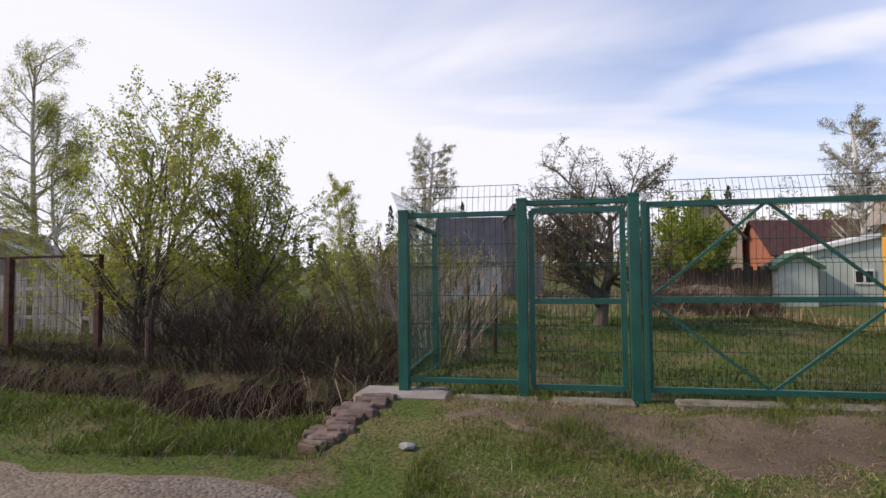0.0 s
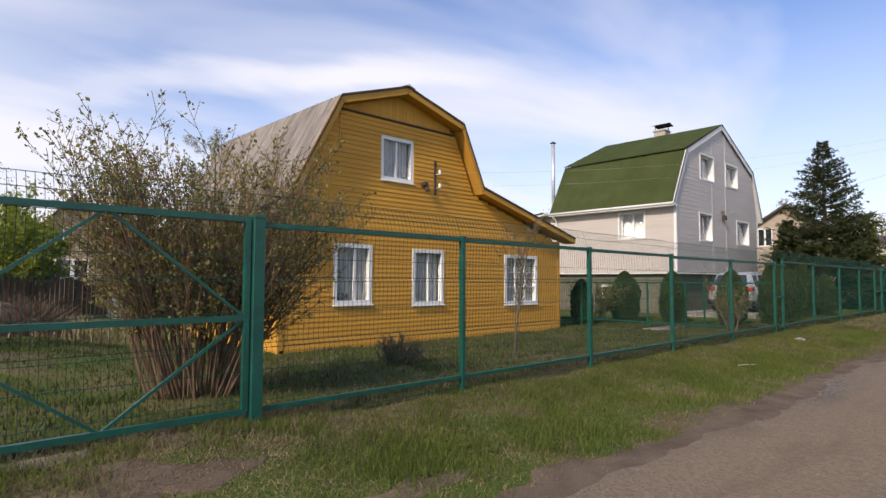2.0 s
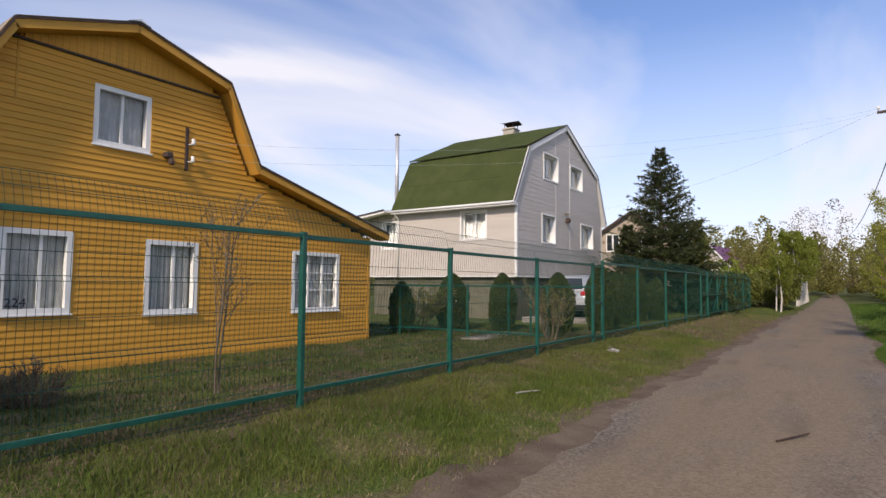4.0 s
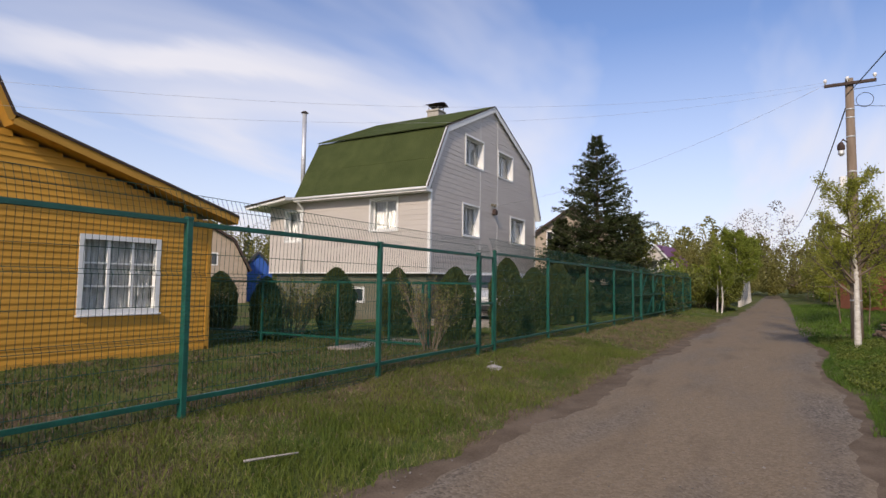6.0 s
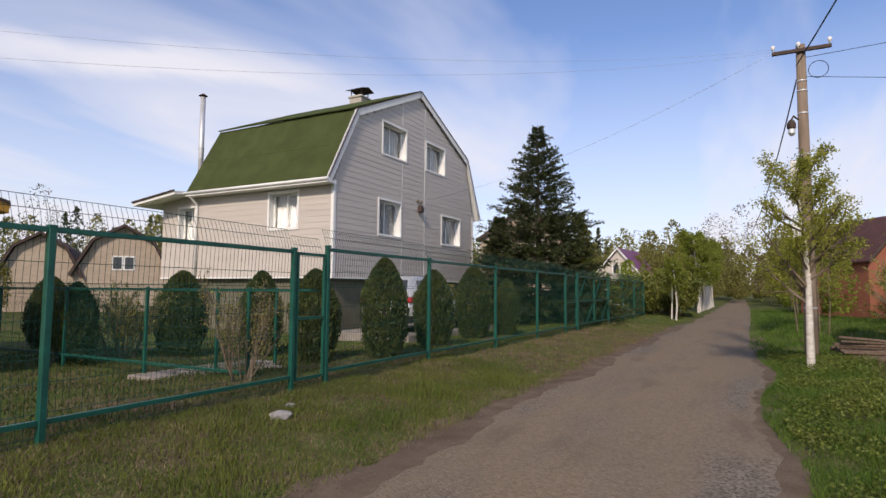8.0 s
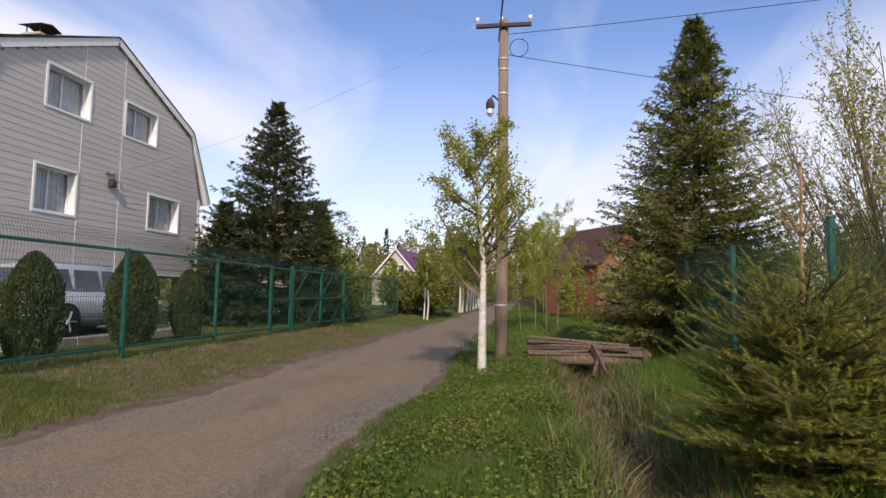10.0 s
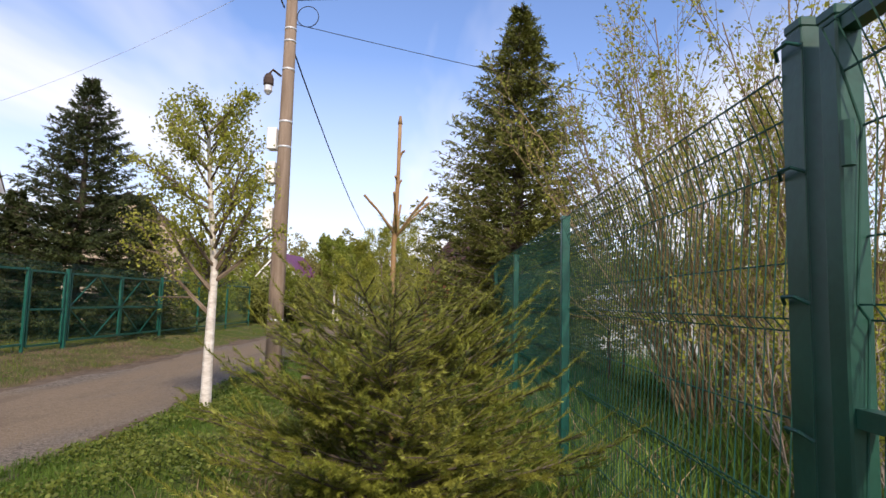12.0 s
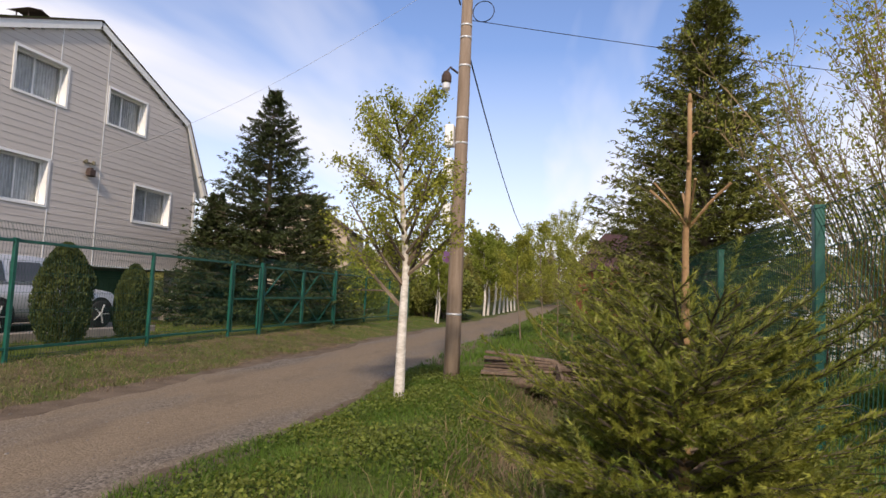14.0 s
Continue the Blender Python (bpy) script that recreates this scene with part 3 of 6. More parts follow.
window(yh, front, *Y_HOLES[3], (1, 1), 1)
RY0, RY1 = 11.36, 17.6
for (xa, za), (xb, zb), mt in ((ROOF_L[0], ROOF_L[1], SLATE), (ROOF_L[1], ROOF_L[2], SLATE)):
    corrugated(yh, (xa, RY0 - 0.02, za + 0.03), (xa, RY1, za + 0.03), (xb - xa, 0, zb - za), mt, rows=2 if zb - za > 1 else 1)
for (xa, za), (xb, zb) in ((ROOF_L[2], ROOF_L[3]), (ROOF_L[3], ROOF_L[4]), (ROOF_L[4], ROOF_L[5])):
    corrugated(yh, (xb, RY0 - 0.02, zb + 0.03), (xb, RY1, zb + 0.03), (xa - xb, 0, za - zb), SLATE)
for i in range(5):
    (xa, za), (xb, zb) = ROOF_L[i], ROOF_L[i + 1]
    part("barge_board", Shape().beam((xa, RY0, za - 0.07), (xb, RY0, zb - 0.07), 0.025, 0.15), YELLOW2, yh)
    part("roof_edge", Shape().beam((xa, RY0 - 0.018, za + 0.012), (xb, RY0 - 0.018, zb + 0.012), 0.035, 0.03), DARKEDGE, yh)
    part("soffit", Shape().add([(xa, RY0, za - 0.15), (xb, RY0, zb - 0.15), (xb, FRONT_Y, zb - 0.15), (xa, FRONT_Y, za - 0.15),
                                (xa, RY0, za - 0.11), (xb, RY0, zb - 0.11), (xb, FRONT_Y + .2, zb - 0.11), (xa, FRONT_Y + .2, za - 0.11)],
                               [(0, 1, 2, 3), (7, 6, 5, 4), (0, 4, 5, 1), (2, 6, 7, 3), (1, 5, 6, 2), (0, 3, 7, 4)]), YELLOW2, yh)
part("ridge_cap", Shape().prism([(11.6, 6.2), (11.8, 6.29), (12.0, 6.2), (11.8, 6.25)], RY0 - 0.05, RY1), STEEL, yh, "bright metal ridge cap")
bk = part("insulator_board", place(Shape().block(12.93, 13.0, 0.03, 0.07, 3.75, 4.62), front), DARKEDGE, yh, "weathered upright board")
for z in (4.33, 3.98):
    s = Shape().tube([(13.06, FRONT_Y - .12, z - .06), (13.06, FRONT_Y - .12, z - .02), (13.06, FRONT_Y - .12, z), (13.06, FRONT_Y - .12, z + .05), (13.06, FRONT_Y - .12, z + .07)], [0.03, .045, .03, .04, .02], 10)
    s.beam((12.97, FRONT_Y - .05, z - .05), (13.06, FRONT_Y - .12, z - .05), .015, .015)
    part("insulator", s, WHITE, bk, "white porcelain insulator", True)
part("wall_lamp", Shape().block(12.48, 12.62, FRONT_Y - 0.2, FRONT_Y - 0.04, 3.92, 4.03, .02).tube([(12.58, FRONT_Y - .14, 3.95), (12.6, FRONT_Y - .16, 3.85), (12.6, FRONT_Y - .17, 3.8)], [.05, .06, .05], 8), DARKEDGE, yh, "small dark wall lamp")

# ---- white house ----
WY, WX = 12.42, 28.55
gable = Matrix(((1, 0, 0, 0), (0, -1, 0, WY), (0, 0, 1, 0), (0, 0, 0, 1)))
side_w = Matrix(((0, -1, 0, WX), (1, 0, 0, 0), (0, 0, 1, 0), (0, 0, 0, 1)))
wh = thing("house", (33.9, 16.0, 0.0), "two-storey house in pale siding with green gambrel roof", "house")
W_ROOF = [(28.16, 5.12), (29.63, 7.77), (33.92, 9.71), (38.35, 7.76), (39.72, 5.12)]


def w_span(z):
    if z < 5.15:
        return WX, 39.1
    if z < 7.64:
        f = (z - 5.15) / 2.49
        return WX + f * (29.68 - WX), 39.1 - f * (39.1 - 38.3)
    f = min(1, (z - 7.64) / 1.97)
    return 29.68 + f * 4.22, 38.3 - f * 4.37


W_HOLES = [(31.25, 33.0, 6.53, 7.86), (34.47, 36.22, 6.53, 7.81), (31.05, 32.64, 3.50, 4.92), (35.88, 37.76, 3.50, 4.86)]
core = wall(wh, "wall", WHITE, gable, 1.95, 9.6, 0.2, w_span, W_HOLES, 0.25)
boards(wh, core, SIDING, gable, 1.95, 9.55, 0.2, w_span, W_HOLES, 0.012, "siding_board")
V_HOLES = [(13.88, 15.30, 3.54, 4.90), (18.9, 20.0, 3.24, 4.66)]
core_w = wall(wh, "wall", WHITE, side_w, 1.95, 5.05, 0.2, lambda z: (12.67, 20.9), V_HOLES, 0.25)
boards(wh, core_w, SIDING, side_w, 1.95, 5.05, 0.2, lambda z: (12.44, 20.9), V_HOLES, 0.012, "siding_board")
for h in W_HOLES:
    window(wh, gable, *h, (1, 1.25), 1, 0.075, out=0.035, deep=0.32, glass=0.22)
for h in V_HOLES:
    window(wh, side_w, *h, (1, 1), 1, 0.075, out=0.035, deep=0.32, glass=0.22)
for x, spans in ((32.66, ((1.95, 3.46), (4.92, 6.49), (7.86, 9.0))), (34.40, ((1.95, 9.3),))):
    for za, zb in spans:
        part("joint_strip", place(Shape().box(x, x + 0.03, 0, 0.017, za, zb), gable), WHITE, wh)
part("corner_trim", Shape().box(WX - 0.03, WX + 0.09, WY - 0.03, WY + 0.09, 1.93, 5.1), WHITE, wh)
part("corner_trim", Shape().box(39.02, 39.14, WY - 0.03, WY + 0.09, 1.93, 5.1), WHITE, wh)
part("base_flashing", place(Shape().box(WX - 0.02, 39.14, -0.01, 0.03, 1.90, 1.95), gable), WHITE, wh)
part("base_flashing", place(Shape().box(12.42, 20.9, -0.01, 0.03, 1.90, 1.95), side_w), WHITE, wh)
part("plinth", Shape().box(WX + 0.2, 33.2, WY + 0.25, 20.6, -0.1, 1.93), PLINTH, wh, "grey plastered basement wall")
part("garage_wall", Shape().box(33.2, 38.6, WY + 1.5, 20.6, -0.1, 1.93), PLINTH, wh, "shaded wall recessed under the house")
part("garage_door", Shape().block(35.3, 37.7, WY + 1.44, WY + 1.5, 0.1, 1.8, .01), MIDGREEN, wh, "dark green garage door")
for k in range(5):
    part("door_panel", Shape().block(35.34 + .47 * k, 35.76 + .47 * k, WY + 1.425, WY + 1.442, 0.16, 1.74, .006), MIDGREEN, wh)
for x in (33.3, 38.45):
    part("pillar", Shape().block(x, x + 0.4, WY + 0.2, WY + 0.6, -0.1, 1.93, 0.02), BRICK, wh, "brick pillar")
    part("pillar_foot", Shape().block(x - .08, x + 0.48, WY + 0.12, WY + 0.68, -0.1, .52, 0.03), CONCRETE, wh)
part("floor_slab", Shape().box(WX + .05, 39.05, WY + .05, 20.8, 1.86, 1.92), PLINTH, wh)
part("wall", Shape().box(38.9, 39.1, WY + .25, 18.9, 1.95, 5.1), WHITE, wh)
part("wall", Shape().box(WX, 39.1, 18.9, 19.1, 1.95, 5.1), WHITE, wh)
# dark backing behind the panes, its colour holding the rooms' shade
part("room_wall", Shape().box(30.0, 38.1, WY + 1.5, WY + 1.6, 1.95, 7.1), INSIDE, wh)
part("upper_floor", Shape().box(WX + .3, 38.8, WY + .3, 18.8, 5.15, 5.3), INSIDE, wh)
# basement window and its frame on the side wall
bw = part("basement_window", place(Shape().box(15.6, 16.35, -.02, .05, .72, .80).box(15.6, 16.35, -.02, .05, 1.28, 1.36).box(15.6, 15.68, -.02, .05, .8, 1.28).box(16.27, 16.35, -.02, .05, .8, 1.28), Matrix(((0, -1, 0, WX + .2), (1, 0, 0, 0), (0, 0, 1, 0), (0, 0, 0, 1)))), WHITE, wh, "small white basement window frame")
part("pane", place(Shape().box(15.68, 16.27, .002, .02, .8, 1.28), Matrix(((0, -1, 0, WX + .2), (1, 0, 0, 0), (0, 0, 1, 0), (0, 0, 0, 1)))), DARKGLASS, bw)
GY0, GY1 = 12.33, 19.1
(a0, a1, a2, a3, a4) = W_ROOF
corrugated(wh, (a0[0], GY0, a0[1]), (a0[0], GY1, a0[1]), (a1[0] - a0[0], 0, a1[1] - a0[1]), ONDULIN, 0.095, 0.024, 0.95, rows=2)
corrugated(wh, (a1[0] - .12, GY0, a1[1] + .02), (a1[0] - .12, GY1, a1[1] + .02), (a2[0] - a1[0] + .12, 0, a2[1] - a1[1]), ONDULIN, 0.095, 0.024, 0.95)
corrugated(wh, (a3[0], GY0, a3[1]), (a3[0], GY1, a3[1]), (a2[0] - a3[0], 0, a2[1] - a3[1]), ONDULIN, 0.095, 0.024, 0.95)
corrugated(wh, (a4[0], GY0, a4[1]), (a4[0], GY1, a4[1]), (a3[0] - a4[0], 0, a3[1] - a4[1]), ONDULIN, 0.095, 0.024, 0.95)
for i in range(4):
    (xa, za), (xb, zb) = W_ROOF[i], W_ROOF[i + 1]
    part("barge_board", Shape().beam((xa, GY0, za - 0.12), (xb, GY0, zb - 0.12), 0.03, 0.25), WHITE, wh)
    part("roof_edge", Shape().beam((xa, GY0 - 0.02, za + 0.012), (xb, GY0 - 0.02, zb + 0.012), 0.04, 0.03), DARKEDGE, wh)
    part("soffit", Shape().add([(xa, GY0, za - 0.15), (xb, GY0, zb - 0.15), (xb, WY, zb - 0.15), (xa, WY, za - 0.15),
                                (xa, GY0, za - 0.10), (xb, GY0, zb - 0.10), (xb, GY1, zb - 0.10), (xa, GY1, za - 0.10)],
                               [(0, 1, 2, 3), (7, 6, 5, 4), (0, 4, 5, 1), (2, 6, 7, 3), (1, 5, 6, 2), (0, 3, 7, 4)]), WHITE, wh)
part("eave_box", Shape().box(28.10, 28.55, GY0, GY1, 4.96, 5.06), WHITE, wh)
part("gutter", Shape().tube([(28.08, GY0, 5.07), (28.08, GY1, 5.07)], [0.055, 0.055], 8), WHITE, wh, "white eaves gutter", True)
part("porch_roof", Shape().add([(27.7, 19.15, 5.0), (27.7, 21.6, 4.7), (33.6, 21.6, 4.7), (33.6, 19.15, 5.6), (27.7, 19.15, 5.12), (27.7, 21.6, 4.82), (33.6, 21.6, 4.82), (33.6, 19.15, 5.72)],
                               [(3, 2, 1, 0), (4, 5, 6, 7), (0, 1, 5, 4), (1, 2, 6, 5), (2, 3, 7, 6), (3, 0, 4, 7)]), WHITE, wh)
part("porch_roof_edge", Shape().beam((27.67, 19.15, 5.14), (27.67, 21.6, 4.84), 0.06, 0.05), DARKEDGE, wh)
part("porch_wall", Shape().box(WX + .02, 33.6, 20.7, 20.9, 1.95, 4.75), SIDING, wh)
part("downpipe", Shape().tube([(28.1, 18.85, 5.04), (28.14, 18.86, 4.95), (28.46, 18.88, 4.72), (28.48, 18.88, 4.6), (28.48, 18.88, 1.9)], [.045] * 5, 8), WHITE, wh, "white downpipe", True)
ch = part("chimney", Shape().block(33.95, 34.6, 15.4, 16.05, 9.2, 10.13, .02).block(33.90, 34.65, 15.35, 16.10, 10.01, 10.09, .015), BRICK, wh, "pale brick chimney")
part("chimney_cap", Shape().prism([(33.82, 10.36), (34.28, 10.50), (34.73, 10.36), (34.28, 10.46)], 15.25, 16.2).box(34.0, 34.03, 15.45, 15.48, 10.13, 10.41).box(34.52, 34.55, 15.97, 16.0, 10.13, 10.41).box(34.0, 34.03, 15.97, 16.0, 10.13, 10.41).box(34.52, 34.55, 15.45, 15.48, 10.13, 10.41), DARKEDGE, ch, "dark sheet-metal cap")
fl = part("flue_pipe", Shape().tube([(29.05, 19.48, 4.9), (29.05, 19.48, 9.12)], [0.1, 0.1], 14), STEEL, wh, "tall stainless steel flue pipe", True)
part("flue_cap", Shape().tube([(29.05, 19.48, 9.15), (29.05, 19.48, 9.24)], [0.17, 0.05], 14), DARKEDGE, fl)
part("flue_joint", Shape().tube([(29.05, 19.48, 7.0), (29.05, 19.48, 7.05)], [0.112, 0.112], 14), STEEL, fl, "", True)
part("wall_lamp", Shape().block(33.86, 34.10, WY - 0.2, WY - 0.02, 4.70, 4.92, .02).box(33.94, 34.02, WY - .16, WY - .01, 4.92, 4.97), DARKEDGE, wh, "dark wall lamp")
part("wire_bracket", Shape().block(33.72, 34.20, WY - 0.07, WY - 0.03, 5.10, 5.14, .006).box(33.80, 33.83, WY - .12, WY, 5.09, 5.2).box(34.08, 34.11, WY - .12, WY, 5.09, 5.2), PLINTH, wh)

# ---- green mesh fence along the lane ----
FY = 5.80


def mesh_panel(x0, x1, z0, z1, fold=0.03, lean=0.0):
    """A welded wire panel in x and z with pairs of folds and a bent top, about y = 0."""
    s = Shape()
    n = max(2, int((x1 - x0) / 0.055))
    zs = [z0, z0 + 0.05, z0 + 0.10, (z0 + z1) / 2 - 0.32, (z0 + z1) / 2 - 0.28, (z0 + z1) / 2 + 0.28, (z0 + z1) / 2 + 0.32, z1 - 0.27, z1 - 0.12, z1]
    ys = [0, fold, 0, 0, fold, 0, fold, 0, 0.045, 0.10]
    w = 0.0021
    for i in range(n + 1):
        x = x0 + (x1 - x0) * i / n
        b = len(s.v)
        for z, y in zip(zs, ys):
            s.v += [(x - w, y - w, z), (x + w, y - w, z), (x, y + w, z)]
        for k in range(len(zs) - 1):
            c = b + 3 * k
            for j in range(3):
                s.f.append((c + j, c + (j + 1) % 3, c + 3 + (j + 1) % 3, c + 3 + j))
    rows = [(z0 + 0.02, 0), (z0 + 0.05, fold), (z0 + 0.10, 0), (z0 + 0.3, 0)]
    z = z0 + 0.5
    mid = (z0 + z1) / 2
    for zz, yy in zip(zs[3:], ys[3:]):
        rows.append((zz, yy))
    rows += [(mid - 0.52, 0), (mid, 0), (mid + 0.5, 0)]
    for z, y in rows:
        s.beam((x0, y - 0.006, z), (x1, y - 0.006, z), 0.0055, 0.0055)
    return s


fence = thing("fence", (12.0, FY, 0.13), "green welded-mesh fence with square steel posts beside the lane", "fence")


def fence_post(x, z1, w=0.06, y=FY, parent=None, zb=None, paint=GREEN):
    zb = float(height(x, y)) - 0.1 if zb is None else zb
    p = part("post", Shape().block(x - w / 2, x + w / 2, y - w / 2, y + w / 2, zb, z1, 0.006), paint, parent or fence)
    part("post_cap", Shape().block(x - w / 2 - .004, x + w / 2 + .004, y - w / 2 - .004, y + w / 2 + .004, z1 - 0.02, z1 + 0.012, 0.005), paint, p)
    return p


def bay(x0, x1, z_top=2.06, z_low=0.40, parent=None, y=FY, rails=True, over=0.27):
    parent = parent or fence
    if rails:
        part("rail", Shape().block(x0, x1, y - 0.02, y + 0.02, z_top - 0.05, z_top - 0.005, .004), GREEN, parent)
        part("rail", Shape().block(x0, x1, y - 0.02, y + 0.02, z_low - 0.025, z_low + 0.02, .004), GREEN, parent)
    s = mesh_panel(x0 - 0.02, x1 + 0.02, 0.17, z_top + over)
    part("mesh_panel", place(s, Matrix.Translation((0, y + 0.028, 0))), WIRE, parent)


POSTS = [(5.38, 2.13), (8.03, 2.09), (10.85, 2.08), (13.69, 2.07), (16.65, 2.05), (19.62, 2.06), (20.30, 2.14), (23.22, 2.12), (26.38, 2.10), (29.35, 2.10), (32.10, 2.10)]
for i, (x, z) in enumerate(POSTS):
    fence_post(x, z, 0.11 if i == 0 else 0.062)
for i in range(len(POSTS) - 1):
    if i == 5:
        continue
    bay(POSTS[i][0] + .03, POSTS[i + 1][0] - .03, min(POSTS[i][1], POSTS[i + 1][1]) - 0.005)


def gate_leaf(name, x0, x1, y=FY, z0=0.40, z1=2.10, cross=True, w=0.05, label="green steel gate leaf with mesh and diagonal braces"):
    g = thing(name, ((x0 + x1) / 2, y, z0), label, "gate", "gate leaves")
    zm = (z0 + z1) / 2 - 0.03
    for nm, p, q in (("stile", (x0, y, z0), (x0, y, z1)), ("stile", (x1, y, z0), (x1, y, z1)), ("frame_rail", (x0, y, z0), (x1, y, z0)),
                     ("frame_rail", (x0, y, z1), (x1, y, z1)), ("frame_rail", (x0, y, zm), (x1, y, zm))):
        part(nm, Shape().beam(p, q, w, w * (1 if nm == "stile" else 0.9), (0, 1, 0)), GREEN, g)
    if cross:
        xm = (x0 + x1) / 2
        for p, q in (((xm, z1), (x0, zm)), ((xm, z1), (x1, zm)), ((x0, zm), (xm, z0)), ((x1, zm), (xm, z0))):
            part("brace", Shape().beam((p[0], y + 0.012, p[1]), (q[0], y + 0.012, q[1]), 0.025, 0.028, (0, 1, 0)), GREEN, g)
    s = mesh_panel(x0, x1, 0.19, z1 + 0.24)
    part("mesh_panel", place(s, Matrix.Translation((0, y + 0.03, 0))), WIRE, g)
    return g


gate_leaf("gate_leaf", 0.90, 2.96)
gate_leaf("gate_leaf", 3.05, 5.285)
gate_leaf("wicket_gate", -0.16, 0.68, z1=2.07, cross=False, label="narrow green steel wicket gate with mesh infill")
for x, z in ((-1.42, 2.10), (-0.25, 2.18), (0.78, 2.20)):
    fence_post(x, z, 0.10)
fence_post(3.005, 0.62, 0.04)
part("rail", Shape().block(-0.20, 0.73, FY - .03, FY + .03, 2.12, 2.17, .004), GREEN, fence)
part("hinge_post", Shape().block(0.845, 0.895, FY - .05, FY + .01, 0.3, 2.13, .004), GREEN, fence)
bay(-1.39, -0.30, 2.08, 0.44)
part("rail", Shape().beam((-1.45, FY, 2.03), (-1.55, 8.0, 2.03), .04, .045), GREEN, fence)
part("rail", Shape().beam((-1.45, FY, 0.45), (-1.55, 8.0, 0.45), .04, .045), GREEN, fence)
fence_post(-1.55, 2.06, 0.07, 8.0)
s = mesh_panel(5.83, 7.98, 0.2, 2.3)
part("mesh_panel", place(s, Matrix(((0, -1, 0, -1.46), (1, 0, 0, 0), (0, 0, 1, 0), (0, 0, 0, 1)))), WIRE, fence)
# wicket in the bay by the white house
gate_leaf("wicket_gate", 19.69, 20.24, z0=0.35, z1=2.0, cross=False, w=0.04, label="narrow green steel wicket gate with mesh infill")
# far gate and the fence beyond it
for x, z, w in ((33.52, 2.14, 0.09), (38.4, 2.15, 0.09), (41.4, 2.1, 0.062), (44.4, 2.1, 0.062), (47.4, 2.1, 0.062)):
    fence_post(x, z, w)
gate_leaf("wicket_gate", 32.2, 33.4, z0=0.35, z1=2.05, cross=False, w=0.045, label="narrow green steel wicket gate with mesh infill")
gate_leaf("gate_leaf", 33.65, 35.92, z1=2.05)
gate_leaf("gate_leaf", 36.0, 38.28, z1=2.05)
for a, b in ((38.4, 41.4), (41.4, 44.4), (44.4, 47.4)):
    bay(a + .04, b - .04, 2.08)

# ---- fence on the other side of the lane ----
RY = -4.46
fence_r = thing("fence", (25.0, RY, 0.1), "green welded-mesh garden fence overgrown behind", "fence")
RP = [(20.70, 2.40), (20.85, 2.44), (24.1, 2.33), (27.2, 2.25), (30.0, 2.2), (32.3, 2.2)]
for i, (x, z) in enumerate(RP):
    fence_post(x, z, 0.075 if i < 2 else 0.07, RY - (0.01 if i < 2 else 0), fence_r, None, DARKGREEN if i < 2 else GREEN)
for a, b in ((20.90, 24.06), (24.14, 27.17), (27.23, 29.97), (30.03, 32.3)):
    s = mesh_panel(a, b, 0.15, 2.42 if b < 24 else 2.3, 0.035)
    part("mesh_panel", place(s, Matrix.Translation((0, RY - 0.05, 0))), WIRE, fence_r)
fence_post(17.3, 2.5, 0.09, RY, fence_r)
for x, y in ((20.85, RY - .01),):
    part("post_flange", Shape().block(x - .05, x + .05, y + .037, y + .045, .0, 2.41, .003), DARKGREEN, fence_r)
    for k in range(6):
        z = .45 + .38 * k
        part("clip", Shape().tube([(x - .06, y + .05, z), (x - .03, y + .075, z + .02), (x + .03, y + .075, z + .02), (x + .06, y + .05, z)], [.006] * 4, 6), WIRE, fence_r)

ggate = thing("garden_gate", (19.6, RY - .01, .3), "dark green steel garden gate leaf with wire mesh", "gate")
for nm, p, q in (("frame_rail", (18.4, RY - .01, 2.36), (20.66, RY - .01, 2.36)), ("frame_rail", (18.4, RY - .01, .35), (20.66, RY - .01, .35)),
                 ("frame_rail", (18.4, RY - .01, 1.3), (20.66, RY - .01, 1.3)), ("stile", (18.42, RY - .01, .33), (18.42, RY - .01, 2.38))):
    part(nm, Shape().beam(p, q, .05, .05, (0, 1, 0)), DARKGREEN, ggate)
part("mesh_panel", place(mesh_panel(18.44, 20.66, .2, 2.34), Matrix.Translation((0, RY - .03, 0))), WIRE, ggate)
part("hinge", Shape().tube([(20.63, RY + .03, .7), (20.63, RY + .03, .82)], [.018, .018], 8), DARKGREEN, ggate)
part("hinge", Shape().tube([(20.63, RY + .03, 1.95), (20.63, RY + .03, 2.07)], [.018, .018], 8), DARKGREEN, ggate)

# ---- utility pole ----
POLE = material("pole_wood", (0.17, 0.125, 0.09), (0.27, 0.21, 0.16), 3, 0.85, 0.5, 0, 40, (6, 6, 0.5))
MOSSY = material("mossy_concrete", (0.09, 0.08, 0.05), (0.27, 0.24, 0.19), 5, 0.95, 0.6, 0, 40)
BLACK = material("black_cable", (0.012, 0.012, 0.014), (0.03, 0.03, 0.03), 5, 0.6, 0)
PX, PY = 29.05, -0.62
pole = thing("utility_pole", (PX, PY, 0.1), "weathered wooden utility pole with crossarm, insulators and street lamp", "utility pole")
part("shaft", Shape().tube([(PX, PY, -0.3), (PX, PY, 1.0), (PX, PY, 3.5), (PX, PY, 7.2)], [0.145, 0.135, 0.12, 0.095], 14), POLE, pole, "", True)
part("crossarm", Shape().block(PX - 0.16, PX - 0.09, PY - 0.58, PY + 0.58, 7.0, 7.08, .006), DARKEDGE, pole, "dark steel crossarm")
for y in (-0.55, 0.55, 0.05):
    part("insulator", Shape().tube([(PX - .12, PY + y, 7.08), (PX - .12, PY + y, 7.13), (PX - .12, PY + y, 7.15), (PX - .12, PY + y, 7.22), (PX - .12, PY + y, 7.24)], [.012, .012, .04, .045, .02], 8), WHITE, pole, "white porcelain insulator", True)
